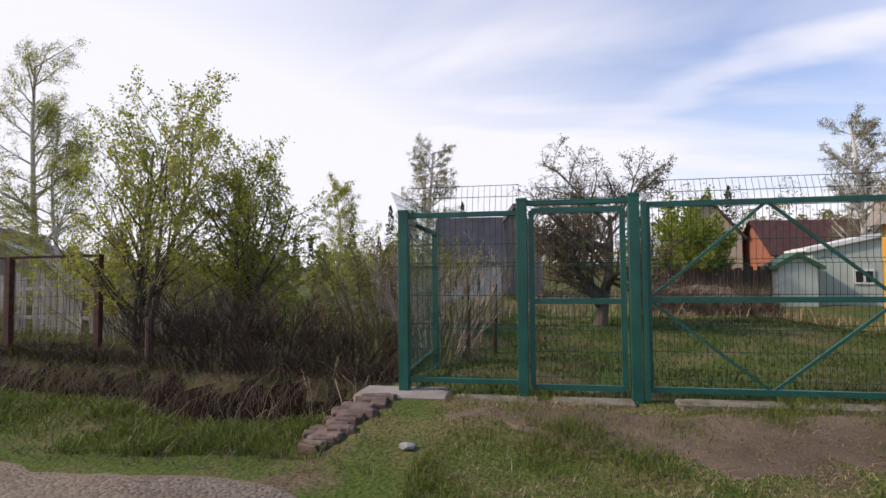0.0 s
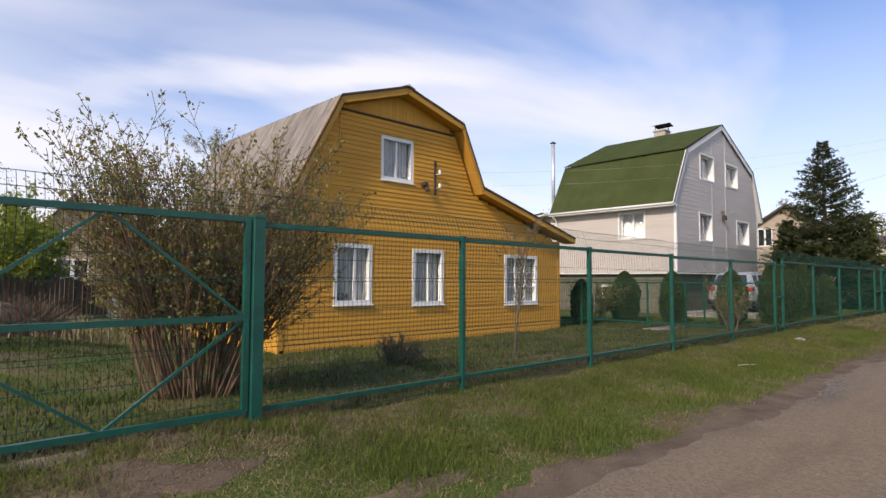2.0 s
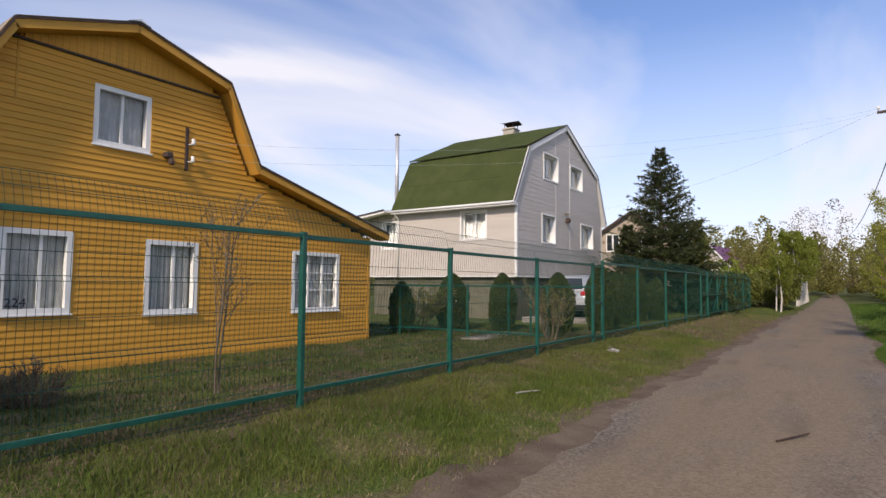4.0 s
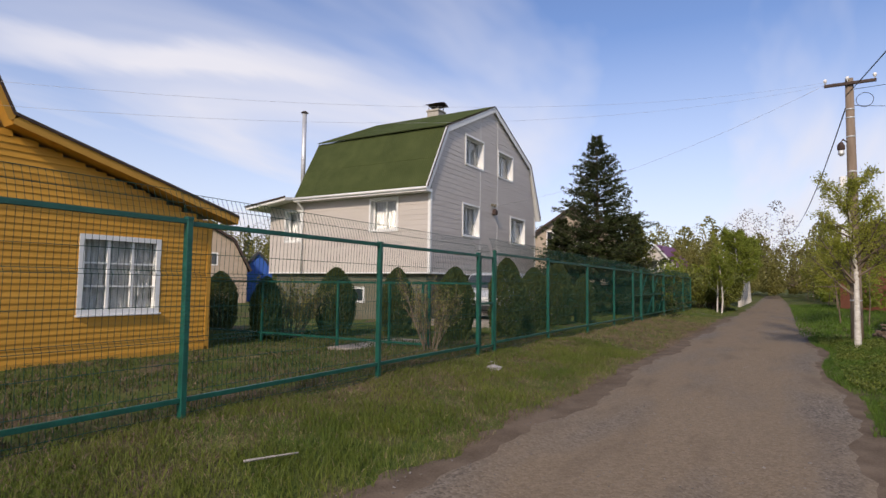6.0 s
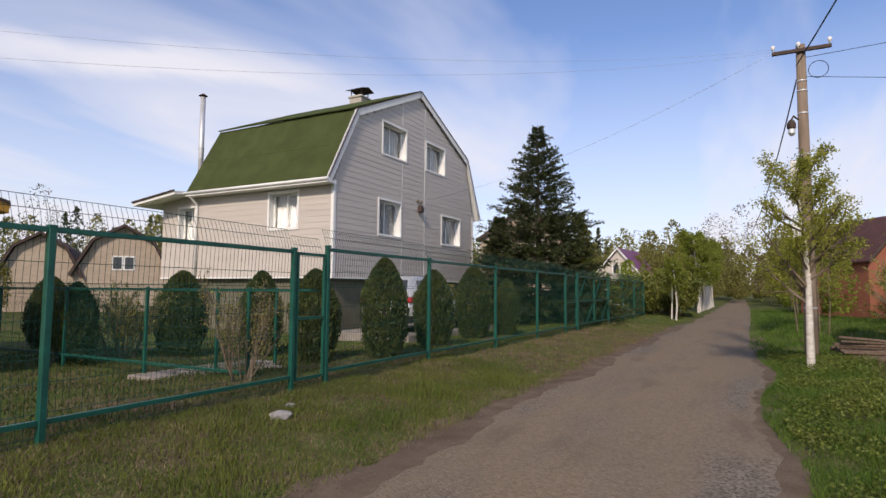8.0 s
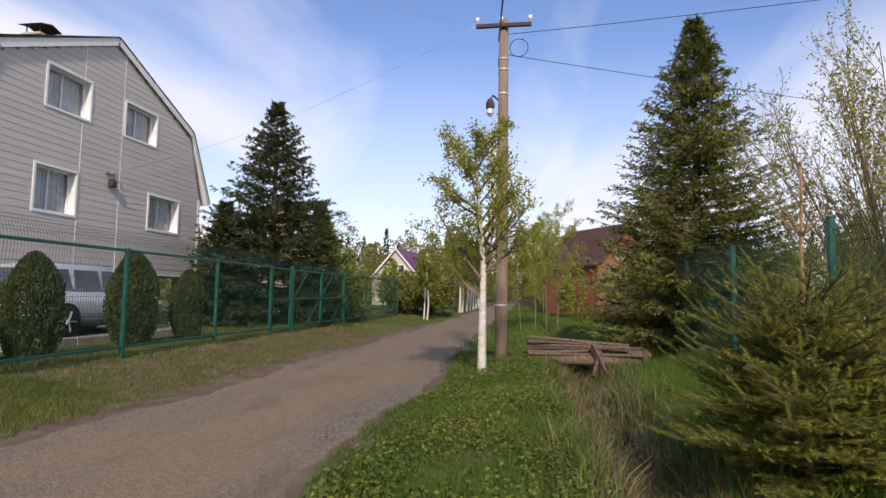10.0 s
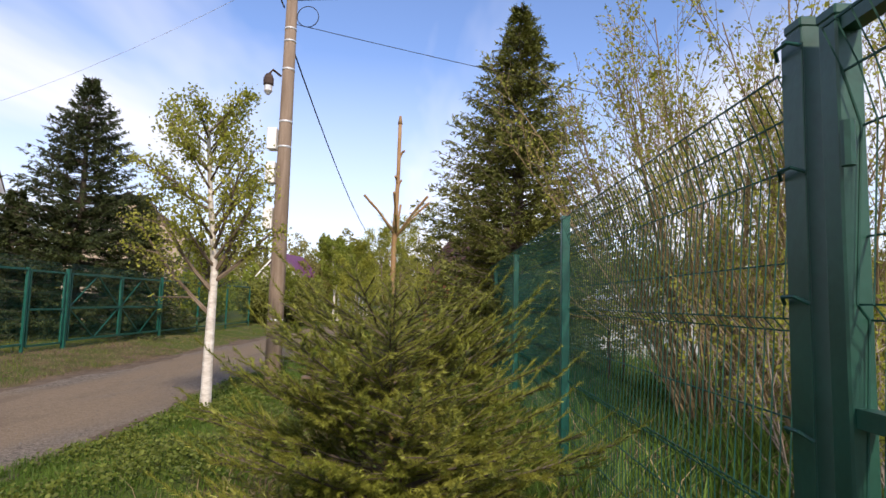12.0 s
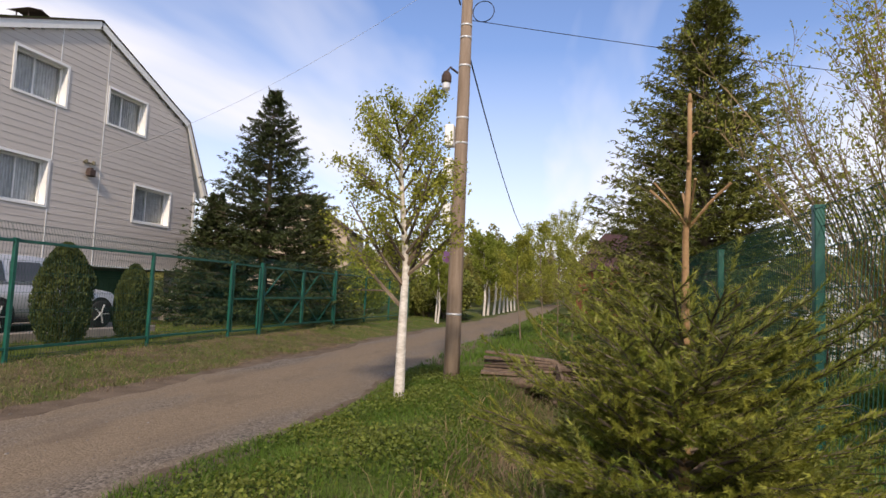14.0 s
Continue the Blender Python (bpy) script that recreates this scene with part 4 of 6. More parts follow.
for z in (6.35, 6.12, 4.65, 4.2, 1.2, 5.6):
    part("steel_band", Shape().tube([(PX, PY, z - .018), (PX, PY, z + .018)], [0.142 - z * .0055] * 2, 14), STEEL, pole, "", True)
lamp = part("street_lamp", Shape().tube([(PX - .1, PY + .1, 5.45), (PX - .25, PY + .2, 5.5), (PX - .3, PY + .25, 5.4)], [.02, .02, .025], 6).tube([(PX - .3, PY + .25, 5.4), (PX - .3, PY + .25, 5.32), (PX - .3, PY + .25, 5.22), (PX - .3, PY + .25, 5.15)], [.05, .09, .09, .04], 10), DARKEDGE, pole, "old street lamp with a glass bowl")
part("lamp_bowl", Shape().tube([(PX - .3, PY + .25, 5.2), (PX - .3, PY + .25, 5.1), (PX - .3, PY + .25, 5.04)], [.07, .075, .03], 10), STEEL, lamp)
for z in (4.35, 3.75, 2.95):
    part("meter_box", Shape().block(PX - 0.1, PX + .1, PY + .13, PY + .29, z - .2, z + .18, .012), WHITE, pole, "small pale meter box")
part("cable_coil", Shape().tube([(PX - .1, PY - .32 + .19 * math.cos(a), 6.55 + .19 * math.sin(a)) for a in np.linspace(0, 12, 40)], [.008] * 40, 5), BLACK, pole, "loose coil of black cable")


def cable(name, p, q, sag, r, label, mat=BLACK):
    p, q = Vector(p), Vector(q)
    pts = [p.lerp(q, k / 24) - Vector((0, 0, sag * 4 * (k / 24) * (1 - k / 24))) for k in range(25)]
    return tagged(part(name, Shape().tube(pts, [r] * 25, 4), mat, None, "", True), label, "cable", "overhead cables")


cable("overhead_cable", (PX - .12, PY + .1, 6.7), (-16, -4.5, 7.6), 1.2, 0.016, "thick black overhead cable from the pole")
cable("overhead_cable", (PX, PY + .1, 6.4), (70, 1.2, 6.8), 1.6, 0.016, "thick black overhead cable along the lane")
cable("overhead_cable", (PX, PY - .1, 6.9), (24, -30, 8.0), 0.5, 0.007, "thin black cable crossing to the gardens")
cable("overhead_cable", (PX, PY - .1, 6.45), (36, -24, 5.6), 0.3, 0.007, "thin black cable crossing to the gardens")
cable("overhead_cable", (PX - .12, PY + .55, 7.15), (13.06, FRONT_Y - .12, 4.33), 0.6, 0.002, "thin service wire to the yellow house", STEEL)
cable("overhead_cable", (PX - .12, PY + .3, 7.1), (13.06, FRONT_Y - .12, 3.98), 0.7, 0.002, "thin service wire to the yellow house", STEEL)
cable("overhead_cable", (PX - .12, PY + .5, 7.1), (33.2, WY - .1, 4.95), 0.5, 0.004, "thin service wire to the white house", STEEL)

# ---- plants ----
BARK = material("grey_brown_bark", (0.075, 0.058, 0.045), (0.16, 0.13, 0.105), 9, 0.9, 0.6, 0, 60, (1, 1, 0.3))
BIRCHBARK = material("white_birch_bark", (0.40, 0.36, 0.31), (0.75, 0.72, 0.67), 7, 0.8, 0.4, 0, 30, (1, 1, 2.5))
TWIG = material("thin_twigs", (0.095, 0.07, 0.05), (0.19, 0.15, 0.11), 4, 0.9, 0, island=0.3)
GREYTWIG = material("grey_twigs", (0.20, 0.165, 0.14), (0.34, 0.29, 0.25), 4, 0.9, 0, island=0.3)
LEAF = material("fresh_leaves", (0.20, 0.25, 0.03), (0.32, 0.36, 0.07), 2, 0.6, 0, island=0.3, through=0.55)
LEAF2 = material("olive_young_leaves", (0.20, 0.20, 0.05), (0.31, 0.28, 0.095), 2, 0.6, 0, island=0.35, through=0.5)
YLEAF = material("yellow_green_leaves", (0.27, 0.30, 0.035), (0.42, 0.42, 0.085), 2, 0.6, 0, island=0.3, through=0.55)
TANTWIG = material("tan_willow_stems", (0.165, 0.115, 0.06), (0.32, 0.24, 0.14), 4, 0.85, 0, island=0.35)
REDTWIG = material("red_brown_stems", (0.10, 0.062, 0.038), (0.19, 0.125, 0.085), 4, 0.9, 0, island=0.3)
BUD = material("brown_green_buds", (0.13, 0.105, 0.06), (0.20, 0.17, 0.09), 2, 0.7, 0, island=0.35, through=0.3)
NEEDLE = material("spruce_needles", (0.024, 0.038, 0.013), (0.062, 0.08, 0.022), 1.2, 0.6, 0, island=0.35, through=0.1)
NEEDLE_R = material("olive_spruce_needles", (0.085, 0.108, 0.018), (0.18, 0.185, 0.04), 1.2, 0.6, 0, island=0.35, through=0.1)
NEEDLE_Y = material("young_spruce_needles", (0.12, 0.155, 0.02), (0.27, 0.27, 0.05), 3.0, 0.5, 0, island=0.35, through=0.2)
SHOOT = material("tan_spruce_shoot", (0.22, 0.13, 0.06), (0.36, 0.23, 0.12), 14, 0.8, 0.5, 0, 50)
THUJA = material("thuja_fronds", (0.03, 0.05, 0.014), (0.085, 0.10, 0.026), 1.6, 0.7, 0, island=0.35, through=0.1)
DARKDEAD = material("rotting_dark_stems", (0.035, 0.024, 0.017), (0.10, 0.07, 0.048), 3, 0.9, 0, island=0.4)
DRY = material("dry_grass_stems", (0.15, 0.115, 0.06), (0.33, 0.26, 0.15), 3, 0.9, 0, island=0.35)
DEADB = material("dead_brown_stems", (0.085, 0.06, 0.042), (0.20, 0.145, 0.10), 3, 0.9, 0, island=0.35)
GRASS = material("grass_blades", (0.075, 0.12, 0.016), (0.16, 0.185, 0.035), 0.9, 0.6, 0, island=0.35, through=0.3)
LAWN = material("dull_lawn_blades", (0.038, 0.062, 0.012), (0.085, 0.105, 0.024), 0.9, 0.7, 0, island=0.35, through=0.2)
GRASSL = material("lush_grass_blades", (0.06, 0.125, 0.014), (0.12, 0.19, 0.03), 0.9, 0.6, 0, island=0.3, through=0.3)


def mesh_of(name, v, f, mat, parent=None, label="", smooth=False):
    s = Shape()
    s.v, s.f = np.asarray(v).tolist(), np.asarray(f).tolist()
    return part(name, s, mat, parent, label, smooth)


def leaf_quads(pts, size, rng, flat=0.0):
    """A small bent leaf of two triangles at each point."""
    n = len(pts)
    pts = np.asarray(pts, float)
    a = rng.normal(size=(n, 3))
    a[:, 2] *= 1 - flat
    a /= np.linalg.norm(a, axis=1)[:, None] + 1e-9
    b = np.cross(a, rng.normal(size=(n, 3)))
    b /= np.linalg.norm(b, axis=1)[:, None] + 1e-9
    s = (size * rng.uniform(0.6, 1.35, n))[:, None]
    v = np.stack([pts - a * s * 0.5, pts + b * s * 0.32, pts + a * s * 0.5, pts - b * s * 0.32], 1).reshape(-1, 3)
    i = np.arange(n)[:, None] * 4
    f = np.concatenate([i + [0, 1, 2], i + [0, 2, 3]])
    return v, f


def limb(rng, thick, thin, tips, p, d, ln, r, depth, cfg):
    """One branch and all that grows on it."""
    k = 4 if depth < 2 else (3 if depth < len(cfg["n"]) else 2)
    pts, rad = [Vector(p)], [r]
    d = Vector(d).normalized()
    for i in range(k):
        d = (d + Vector(rng.normal(0, cfg["bend"], 3)) + Vector((0, 0, cfg["rise"][min(depth, len(cfg["rise"]) - 1)]))).normalized()
        pts.append(pts[-1] + d * (ln / k))
        rad.append(max(cfg.get("rmin", 0.003), r * (1 - 0.72 * (i + 1) / k)))
    (thick if r > cfg["split"] else thin).tube(pts, rad, 7 if r > 0.05 else (5 if r > 0.015 else 3), False)
    last = depth == len(cfg["n"])
    if last or depth >= cfg.get("leaf_from", 2):
        for i in range(cfg["leaves"]):
            u = rng.uniform(0.15, 1.05) * k
            j = min(int(u), k - 1)
            q = pts[j].lerp(pts[j + 1], u - j)
            tips.append(tuple(q + Vector(rng.normal(0, cfg["jit"], 3))))
    if last:
        return
    n = cfg["n"][depth]
    for i in range(n):
        u = (cfg["from"][depth] + (1 - cfg["from"][depth]) * (i + rng.uniform(0.1, 0.9)) / n) * k
        j = min(int(u), k - 1)
        q = pts[j].lerp(pts[j + 1], u - j)
        ax = (pts[j + 1] - pts[j]).normalized()
        side = ax.cross(Vector(rng.normal(size=3))).normalized()
        ang = radians(cfg["ang"][depth] * rng.uniform(0.7, 1.3))
        nd = ax * math.cos(ang) + side * math.sin(ang)
        shrink = 1 - cfg.get("taper", 0.45) * (u / k)
        limb(rng, thick, thin, tips, q, nd, ln * cfg["len"][depth] * shrink * rng.uniform(0.75, 1.2), max(0.004, rad[j] * cfg["rad"][depth]), depth + 1, cfg)


def tree(name, at, seed, cfg, label, category, bark=BARK, twig=TWIG, leaf=LEAF, leaf_size=0.05, stems=1, group=""):
    rng = np.random.default_rng(seed)
    x, y = at
    z = float(height(x, y))
    t = thing(name, (x, y, z), label, category, group)
    thick, thin, tips = Shape(), Shape(), []
    for s in range(stems):
        a = rng.uniform(0, 2 * math.pi)
        lean = cfg.get("lean", 0.05) if stems == 1 else cfg.get("lean", 0.3) * rng.uniform(0.3, 1.2)
        off = 0 if stems == 1 else cfg.get("foot", 0.15)
        limb(rng, thick, thin, tips, (x + off * math.cos(a) * rng.uniform(0.2, 1), y + off * math.sin(a) * rng.uniform(0.2, 1), z - 0.1), (lean * math.cos(a), lean * math.sin(a), 1),
             cfg["height"] * (1 if stems == 1 else rng.uniform(0.75, 1.1)), cfg["r"] * (1 if stems == 1 else rng.uniform(0.7, 1.2)), 0, cfg)
    if thick.v:
        part("trunk", thick, bark, t, "", True)
    if thin.v:
        part("branchwork", thin, twig, t)
    if tips:
        v, f = leaf_quads(tips, leaf_size, rng)
        mesh_of("crown", v, f, leaf, t)
    return t


WILLOW = dict(height=4.3, r=0.06, lean=.22, foot=.25, n=(13, 6, 3), len=(0.50, 0.48, 0.5), ang=(48, 42, 40), rad=(0.5, 0.5, 0.55), bend=0.10, rise=(0.05, 0.12, 0.12, 0.1), split=0.02, leaves=10, jit=0.05, leaf_from=2, taper=0.4)
WILLOW["from"] = (0.12, 0.15, 0.15)
APPLE = dict(height=2.45, r=0.15, n=(13, 9, 7, 5), len=(0.82, 0.55, 0.5, 0.5), ang=(62, 50, 48, 45), rad=(0.62, 0.6, 0.5, 0.5), bend=0.17, rise=(0.05, 0.10, 0.12, 0.05), split=0.012, leaves=3, jit=0.03, leaf_from=3, taper=0.25)
APPLE["from"] = (0.14, 0.2, 0.15, 0.1)
BIRCH = dict(height=8.6, r=0.13, n=(26, 9, 6), len=(0.34, 0.42, 0.5), ang=(48, 45, 42), rad=(0.42, 0.45, 0.5), bend=0.07, rise=(0.04, 0.04, -0.06, -0.12), split=0.03, leaves=10, jit=0.08, leaf_from=2, taper=0.55, rmin=0.005)
BIRCH["from"] = (0.22, 0.15, 0.15)
YBIRCH = dict(height=3.85, r=0.078, n=(26, 8, 3), len=(0.42, 0.42, 0.5), ang=(50, 40, 40), rad=(0.5, 0.5, 0.5), bend=0.06, rise=(0.06, 0.10, 0.02, 0), split=0.034, leaves=14, jit=0.06, leaf_from=1, taper=0.55, lean=0.02)
YBIRCH["from"] = (0.33, 0.2, 0.15)
SHRUB = dict(height=2.7, r=0.016, n=(9, 5), len=(0.36, 0.5), ang=(32, 40), rad=(0.55, 0.55), bend=0.07, rise=(0.0, 0.10, 0.08), split=0.03, leaves=3, jit=0.025, leaf_from=1, taper=0.5, lean=0.42, foot=0.35)
SHRUB["from"] = (0.3, 0.2)
VASE = dict(height=4.6, r=0.022, n=(12, 5), len=(0.36, 0.45), ang=(26, 34), rad=(0.5, 0.5), bend=0.05, rise=(0.0, 0.10, 0.08), split=0.03, leaves=7, jit=0.035, leaf_from=1, taper=0.5, lean=0.42, foot=0.5)
VASE["from"] = (0.12, 0.2)


def tufts(tw, needle, rng, gap=0.03, width=0.36):
    """Needle tufts round each twig, given as start, way and length."""
    cnt = np.maximum(5, (tw[:, 6] / gap).astype(int))
    i = np.repeat(np.arange(len(tw)), cnt)
    m = len(i)
    q, d = tw[i, :3], tw[i, 3:6]
    c = q + d * (tw[i, 6] * rng.uniform(0, 1, m))[:, None]
    r = np.cross(d, rng.normal(size=(m, 3)))
    r /= np.linalg.norm(r, axis=1)[:, None] + 1e-9
    tip = c + (r * 0.8 + d * 0.9) * (needle * rng.uniform(.7, 1.2, m))[:, None]
    w = (d if width > 0.2 else np.cross(d, r)) * width * needle
    v = np.stack([c - w, c + w, tip], 1).reshape(-1, 3)
    return v, np.arange(3 * m).reshape(-1, 3)


def spruce(name, at, tall, reach, seed, label, mat, levels=42, low=0.25, per=(7, 10), droop=0.28, twigs=16, needle=0.055):
    """A conifer: a trunk, whorls of drooping boughs, and twigs set with needle tufts."""
    rng = np.random.default_rng(seed)
    x, y = at
    z0 = float(height(x, y))
    t = thing(name, (x, y, z0), label, "spruce")
    part("trunk", Shape().tube([(x, y, z0 - .1), (x, y, z0 + tall * .5), (x, y, z0 + tall)], [0.02 * tall, 0.011 * tall, 0.008], 8), BARK, t, "", True)
    wood, TW = Shape(), []
    for L in range(levels):
        f = (L + rng.uniform(-.3, .3)) / levels
        z = low + (tall - low - 0.05) * max(0, f)
        drop = (tall - low) / levels
        bulk = reach * (1 - max(0, f)) ** 0.98 * (0.55 + 0.45 * min(1, (f + 0.08) / 0.12))
        for b in range(int(rng.integers(per[0], per[1]))):
            a = rng.uniform(0, 2 * math.pi)
            ln = max(0.12, bulk * rng.uniform(0.62, 1.12))
            out = Vector((math.cos(a), math.sin(a), 0))
            base = Vector((x, y, z0 + z + drop * rng.uniform(-1.2, 1.2) * (f < .93)))
            dz = -droop * (1 - f) + 0.35 * f
            pts = [base + out * (ln * s) + Vector((0, 0, ln * (dz * s + 0.30 * max(0, s - 0.55) ** 1.2))) for s in (0, 0.35, 0.7, 1.0)]
            wood.tube(pts, [0.016 + 0.004 * ln, 0.012, 0.008, 0.004], 3, False)
            side = Vector((-out.y, out.x, 0))
            nt = max(6, int(twigs * ln / reach + 7))
            for k in range(nt):
                s = rng.uniform(0.18, 1.0) if k else 1.0
                i = 0 if s < .35 else (1 if s < .7 else 2)
                q = pts[i].lerp(pts[i + 1], (s - (0, .35, .7)[i]) / (.35, .35, .3)[i])
                sg = rng.choice((-1, 1))
                tl = (0.12 + 0.30 * ln * 0.5 * (1.05 - s)) * rng.uniform(0.7, 1.3)
                td = (out * rng.uniform(0.5, 1.0) + side * (sg * rng.uniform(0.3, 1.0) * (k > 0)) + Vector((0, 0, rng.uniform(-0.55, 0.35)))).normalized()
                TW.append((*q, *td, tl))
    mesh_of("crown", *tufts(np.array(TW), needle, rng), mat, t)
    part("branchwork", wood, BARK, t)
    return t


spruce("spruce_tree", (38.9, 9.0), 9.1, 4.3, 5, "tall dark green spruce behind the mesh fence", NEEDLE, 54, 0.3, (11, 15), 0.20, 30, 0.095)
spruce("spruce_tree", (40.3, 7.5), 5.1, 1.8, 6, "smaller spruce beside the tall dark one", NEEDLE_R, 36, 0.3, (10, 13), 0.20, 24, 0.095)
spruce("spruce_tree", (37.9, 10.5), 5.0, 2.0, 7, "low dark spruce close to the white house", NEEDLE, 34, 0.3, (10, 13), 0.20, 24, 0.095)
spruce("spruce_tree", (31.3, -5.05), 8.1, 3.15, 8, "tall olive-green spruce at the garden edge", NEEDLE_R, 60, 0.5, (12, 16), 0.08, 34, 0.07)


def young_spruce():
    """The bushy small spruce with a bare, newly grown leader."""
    rng = np.random.default_rng(21)
    x, y = 21.81, -3.17
    z0 = float(height(x, y))
    t = thing("young_spruce", (x, y, z0), "bushy young spruce with a bare tan leading shoot", "spruce")
    part("leader", Shape().tube([(x, y, z0 - .05), (x + .01, y, z0 + .9), (x, y + .01, z0 + 1.72), (x - .012, y, z0 + 2.05), (x, y, z0 + 2.30)], [.03, .022, .013, .0095, .009], 8).tube([(x, y, z0 + 2.29), (x, y, z0 + 2.33)], [.012, .005], 8), SHOOT, t, "bare tan leading shoot", True)
    wood, tips, TW = Shape(), Shape(), []

    def needles(p, d, ln, nl, dens):
        TW.append((*p, *Vector(d).normalized(), ln))

    def bough(base, out, ln, rise, r):
        side = Vector((-out.y, out.x, 0))
        k = 6
        pts = [base + out * (ln * s / k) + Vector((0, 0, ln * (rise * s / k + 0.05 * (s / k) ** 2))) for s in range(k + 1)]
        wood.tube(pts, [r * (1 - .75 * s / k) for s in range(k + 1)], 4, False)
        nt = int(5 + ln * 13)
        for q in range(nt):
            s = 0.12 + 0.85 * (q + rng.uniform(0, 1)) / nt
            i = min(int(s * k), k - 1)
            p = pts[i].lerp(pts[i + 1], s * k - i)
            ax = (pts[i + 1] - pts[i]).normalized()
            tl = (0.10 + 0.36 * ln * (1 - s) * 0.8) * rng.uniform(0.7, 1.25)
            td = (ax * rng.uniform(.7, 1.1) + side * ((-1) ** q * rng.uniform(.5, 1.0)) + Vector((0, 0, rng.uniform(-.12, .3)))).normalized()
            wood.tube([p, p + td * tl], [.0035, .002], 3, False)
            needles(p, td, tl, 0.021, 430)
            if tl > 0.2:
                for e in range(3):
                    pp = p + td * (tl * rng.uniform(.3, .8))
                    dd = (td + side * rng.choice((-1, 1)) * .7 + Vector((0, 0, rng.uniform(-.1, .2)))).normalized()
                    needles(pp, dd, tl * .45, 0.019, 400)
        needles(pts[2], pts[4] - pts[2], (pts[4] - pts[2]).length, .02, 350)
        needles(pts[4], pts[6] - pts[4], (pts[6] - pts[4]).length, .02, 350)
        d = (pts[-1] - pts[-2]).normalized() + Vector((0, 0, .35))
        needles(pts[-1], d, 0.10 + .12 * rng.uniform(0, 1), .02, 420)
    for L in range(17):
        f = L / 17
        z = 0.08 + 1.22 * f
        ln0 = 0.84 * (1 - f) ** 0.62 + 0.22
        for b in range(9 if f < .6 else 7):
            a = 2 * math.pi * (b + rng.uniform(0, 1)) / (9 if f < .6 else 7)
            bough(Vector((x, y, z0 + z + rng.uniform(-.04, .04))), Vector((math.cos(a), math.sin(a), 0)), ln0 * rng.uniform(.75, 1.15), rng.uniform(-0.04, 0.22) + 0.62 * f, .009)
    for zz, n, ln in ((1.76, 6, 0.24), (1.98, 2, 0.07), (2.12, 1, .05)):
        for b in range(n):
            a = 2 * math.pi * (b + .3) / n + zz
            o = Vector((math.cos(a), math.sin(a), 1.05)).normalized()
            p = Vector((x, y, z0 + zz))
            tips.tube([p, p + o * ln * .6 + Vector((0, 0, .01)), p + o * ln], [.006, .005, .006], 5)
            if zz < 1.9:
                needles(p, o, ln * (.5 if zz > 1.7 else .95), .016, 160 if zz > 1.7 else 300)
    for i in range(14):
        a = rng.uniform(0, 6.28)
        z = rng.uniform(1.3, 1.6)
        needles(Vector((x, y, z0 + z)), Vector((math.cos(a), math.sin(a), .9)), .12, .017, 250)
    part("branchwork", wood, BARK, t)
    part("shoot_whorl", tips, SHOOT, t)
    mesh_of("crown", *tufts(np.array(TW), 0.024, rng, 0.0022, 0.10), NEEDLE_Y, t)


young_spruce()


def thuja(at, tall, reach, seed, label):
    rng = np.random.default_rng(seed)
    x, y = at
    z0 = float(height(x, y))
    t = thing("thuja", (x, y, z0), label, "thuja", "clipped thujas by the house")
    part("trunk", Shape().tube([(x, y, z0 - .1), (x, y, z0 + tall * .8)], [.05, .015], 7), BARK, t, "", True)
    n = int(17500 * tall * reach)
    h = rng.uniform(0, 1, n) ** 0.9
    prof = reach * np.minimum(1, ((1 - h) * 2.6) ** 0.55) * np.minimum(1, 0.72 + h * 1.1)
    a = rng.uniform(0, 2 * math.pi, n)
    lump = 1 + 0.08 * np.sin(5 * a + 9 * h + seed) + 0.05 * np.sin(11 * a - 13 * h)
    r = prof * lump * np.sqrt(rng.uniform(0.25, 1.0, n) ** 0.6)
    c = np.stack([x + r * np.cos(a), y + r * np.sin(a), z0 + 0.04 + h * tall], 1)
    up = np.stack([np.cos(a) * .45, np.sin(a) * .45, np.ones(n)], 1) + rng.normal(0, .28, (n, 3))
    up /= np.linalg.norm(up, axis=1)[:, None]
    wd = np.cross(up, rng.normal(size=(n, 3)))
    wd /= np.linalg.norm(wd, axis=1)[:, None]
    s = rng.uniform(.024, .055, n)[:, None]
    v = np.stack([c - up * s * .5, c + wd * s * .38, c + up * s, c - wd * s * .38], 1).reshape(-1, 3)
    i = np.arange(n)[:, None] * 4
    mesh_of("crown", v, np.concatenate([i + [0, 1, 2], i + [0, 2, 3]]), THUJA, t)


for k, (x, y, h, r) in enumerate(((22.5, 7.9, 1.72, .46), (23.5, 6.98, 1.92, .45), (26.0, 7.25, 1.75, .47), (29.0, 7.6, 2.0, .52), (30.4, 7.15, 1.65, .38), (22.42, 11.6, 1.8, .52), (23.48, 10.3, 1.85, .45), (20.5, 12.2, 1.55, .38), (21.8, 15.6, 1.7, .50))):
    thuja((x, y), h, r, 40 + k, "dense clipped dark green thuja with bronzed tips")

tree("willow_tree", (-7.75, 9.9), 2, dict(WILLOW, height=4.45), "spreading young tree with many stems in fresh leaf", "tree", leaf=YLEAF, leaf_size=0.058, stems=5, twig=GREYTWIG)
tree("willow_tree", (-6.5, 11.1), 3, dict(WILLOW, height=3.7), "smaller many-stemmed tree in fresh leaf", "tree", leaf=YLEAF, leaf_size=0.058, stems=5, twig=GREYTWIG)
tree("birch_tree", (-17.2, 17.0), 4, BIRCH, "tall thin-crowned birch with sparse pale leaves", "tree", BIRCHBARK, GREYTWIG, YLEAF, 0.045)
tree("birch_tree", (-15.4, 16.4), 14, dict(BIRCH, height=7.0, r=.09), "slim birch with fresh leaves beside a taller one", "tree", BIRCHBARK, GREYTWIG, YLEAF, 0.05)
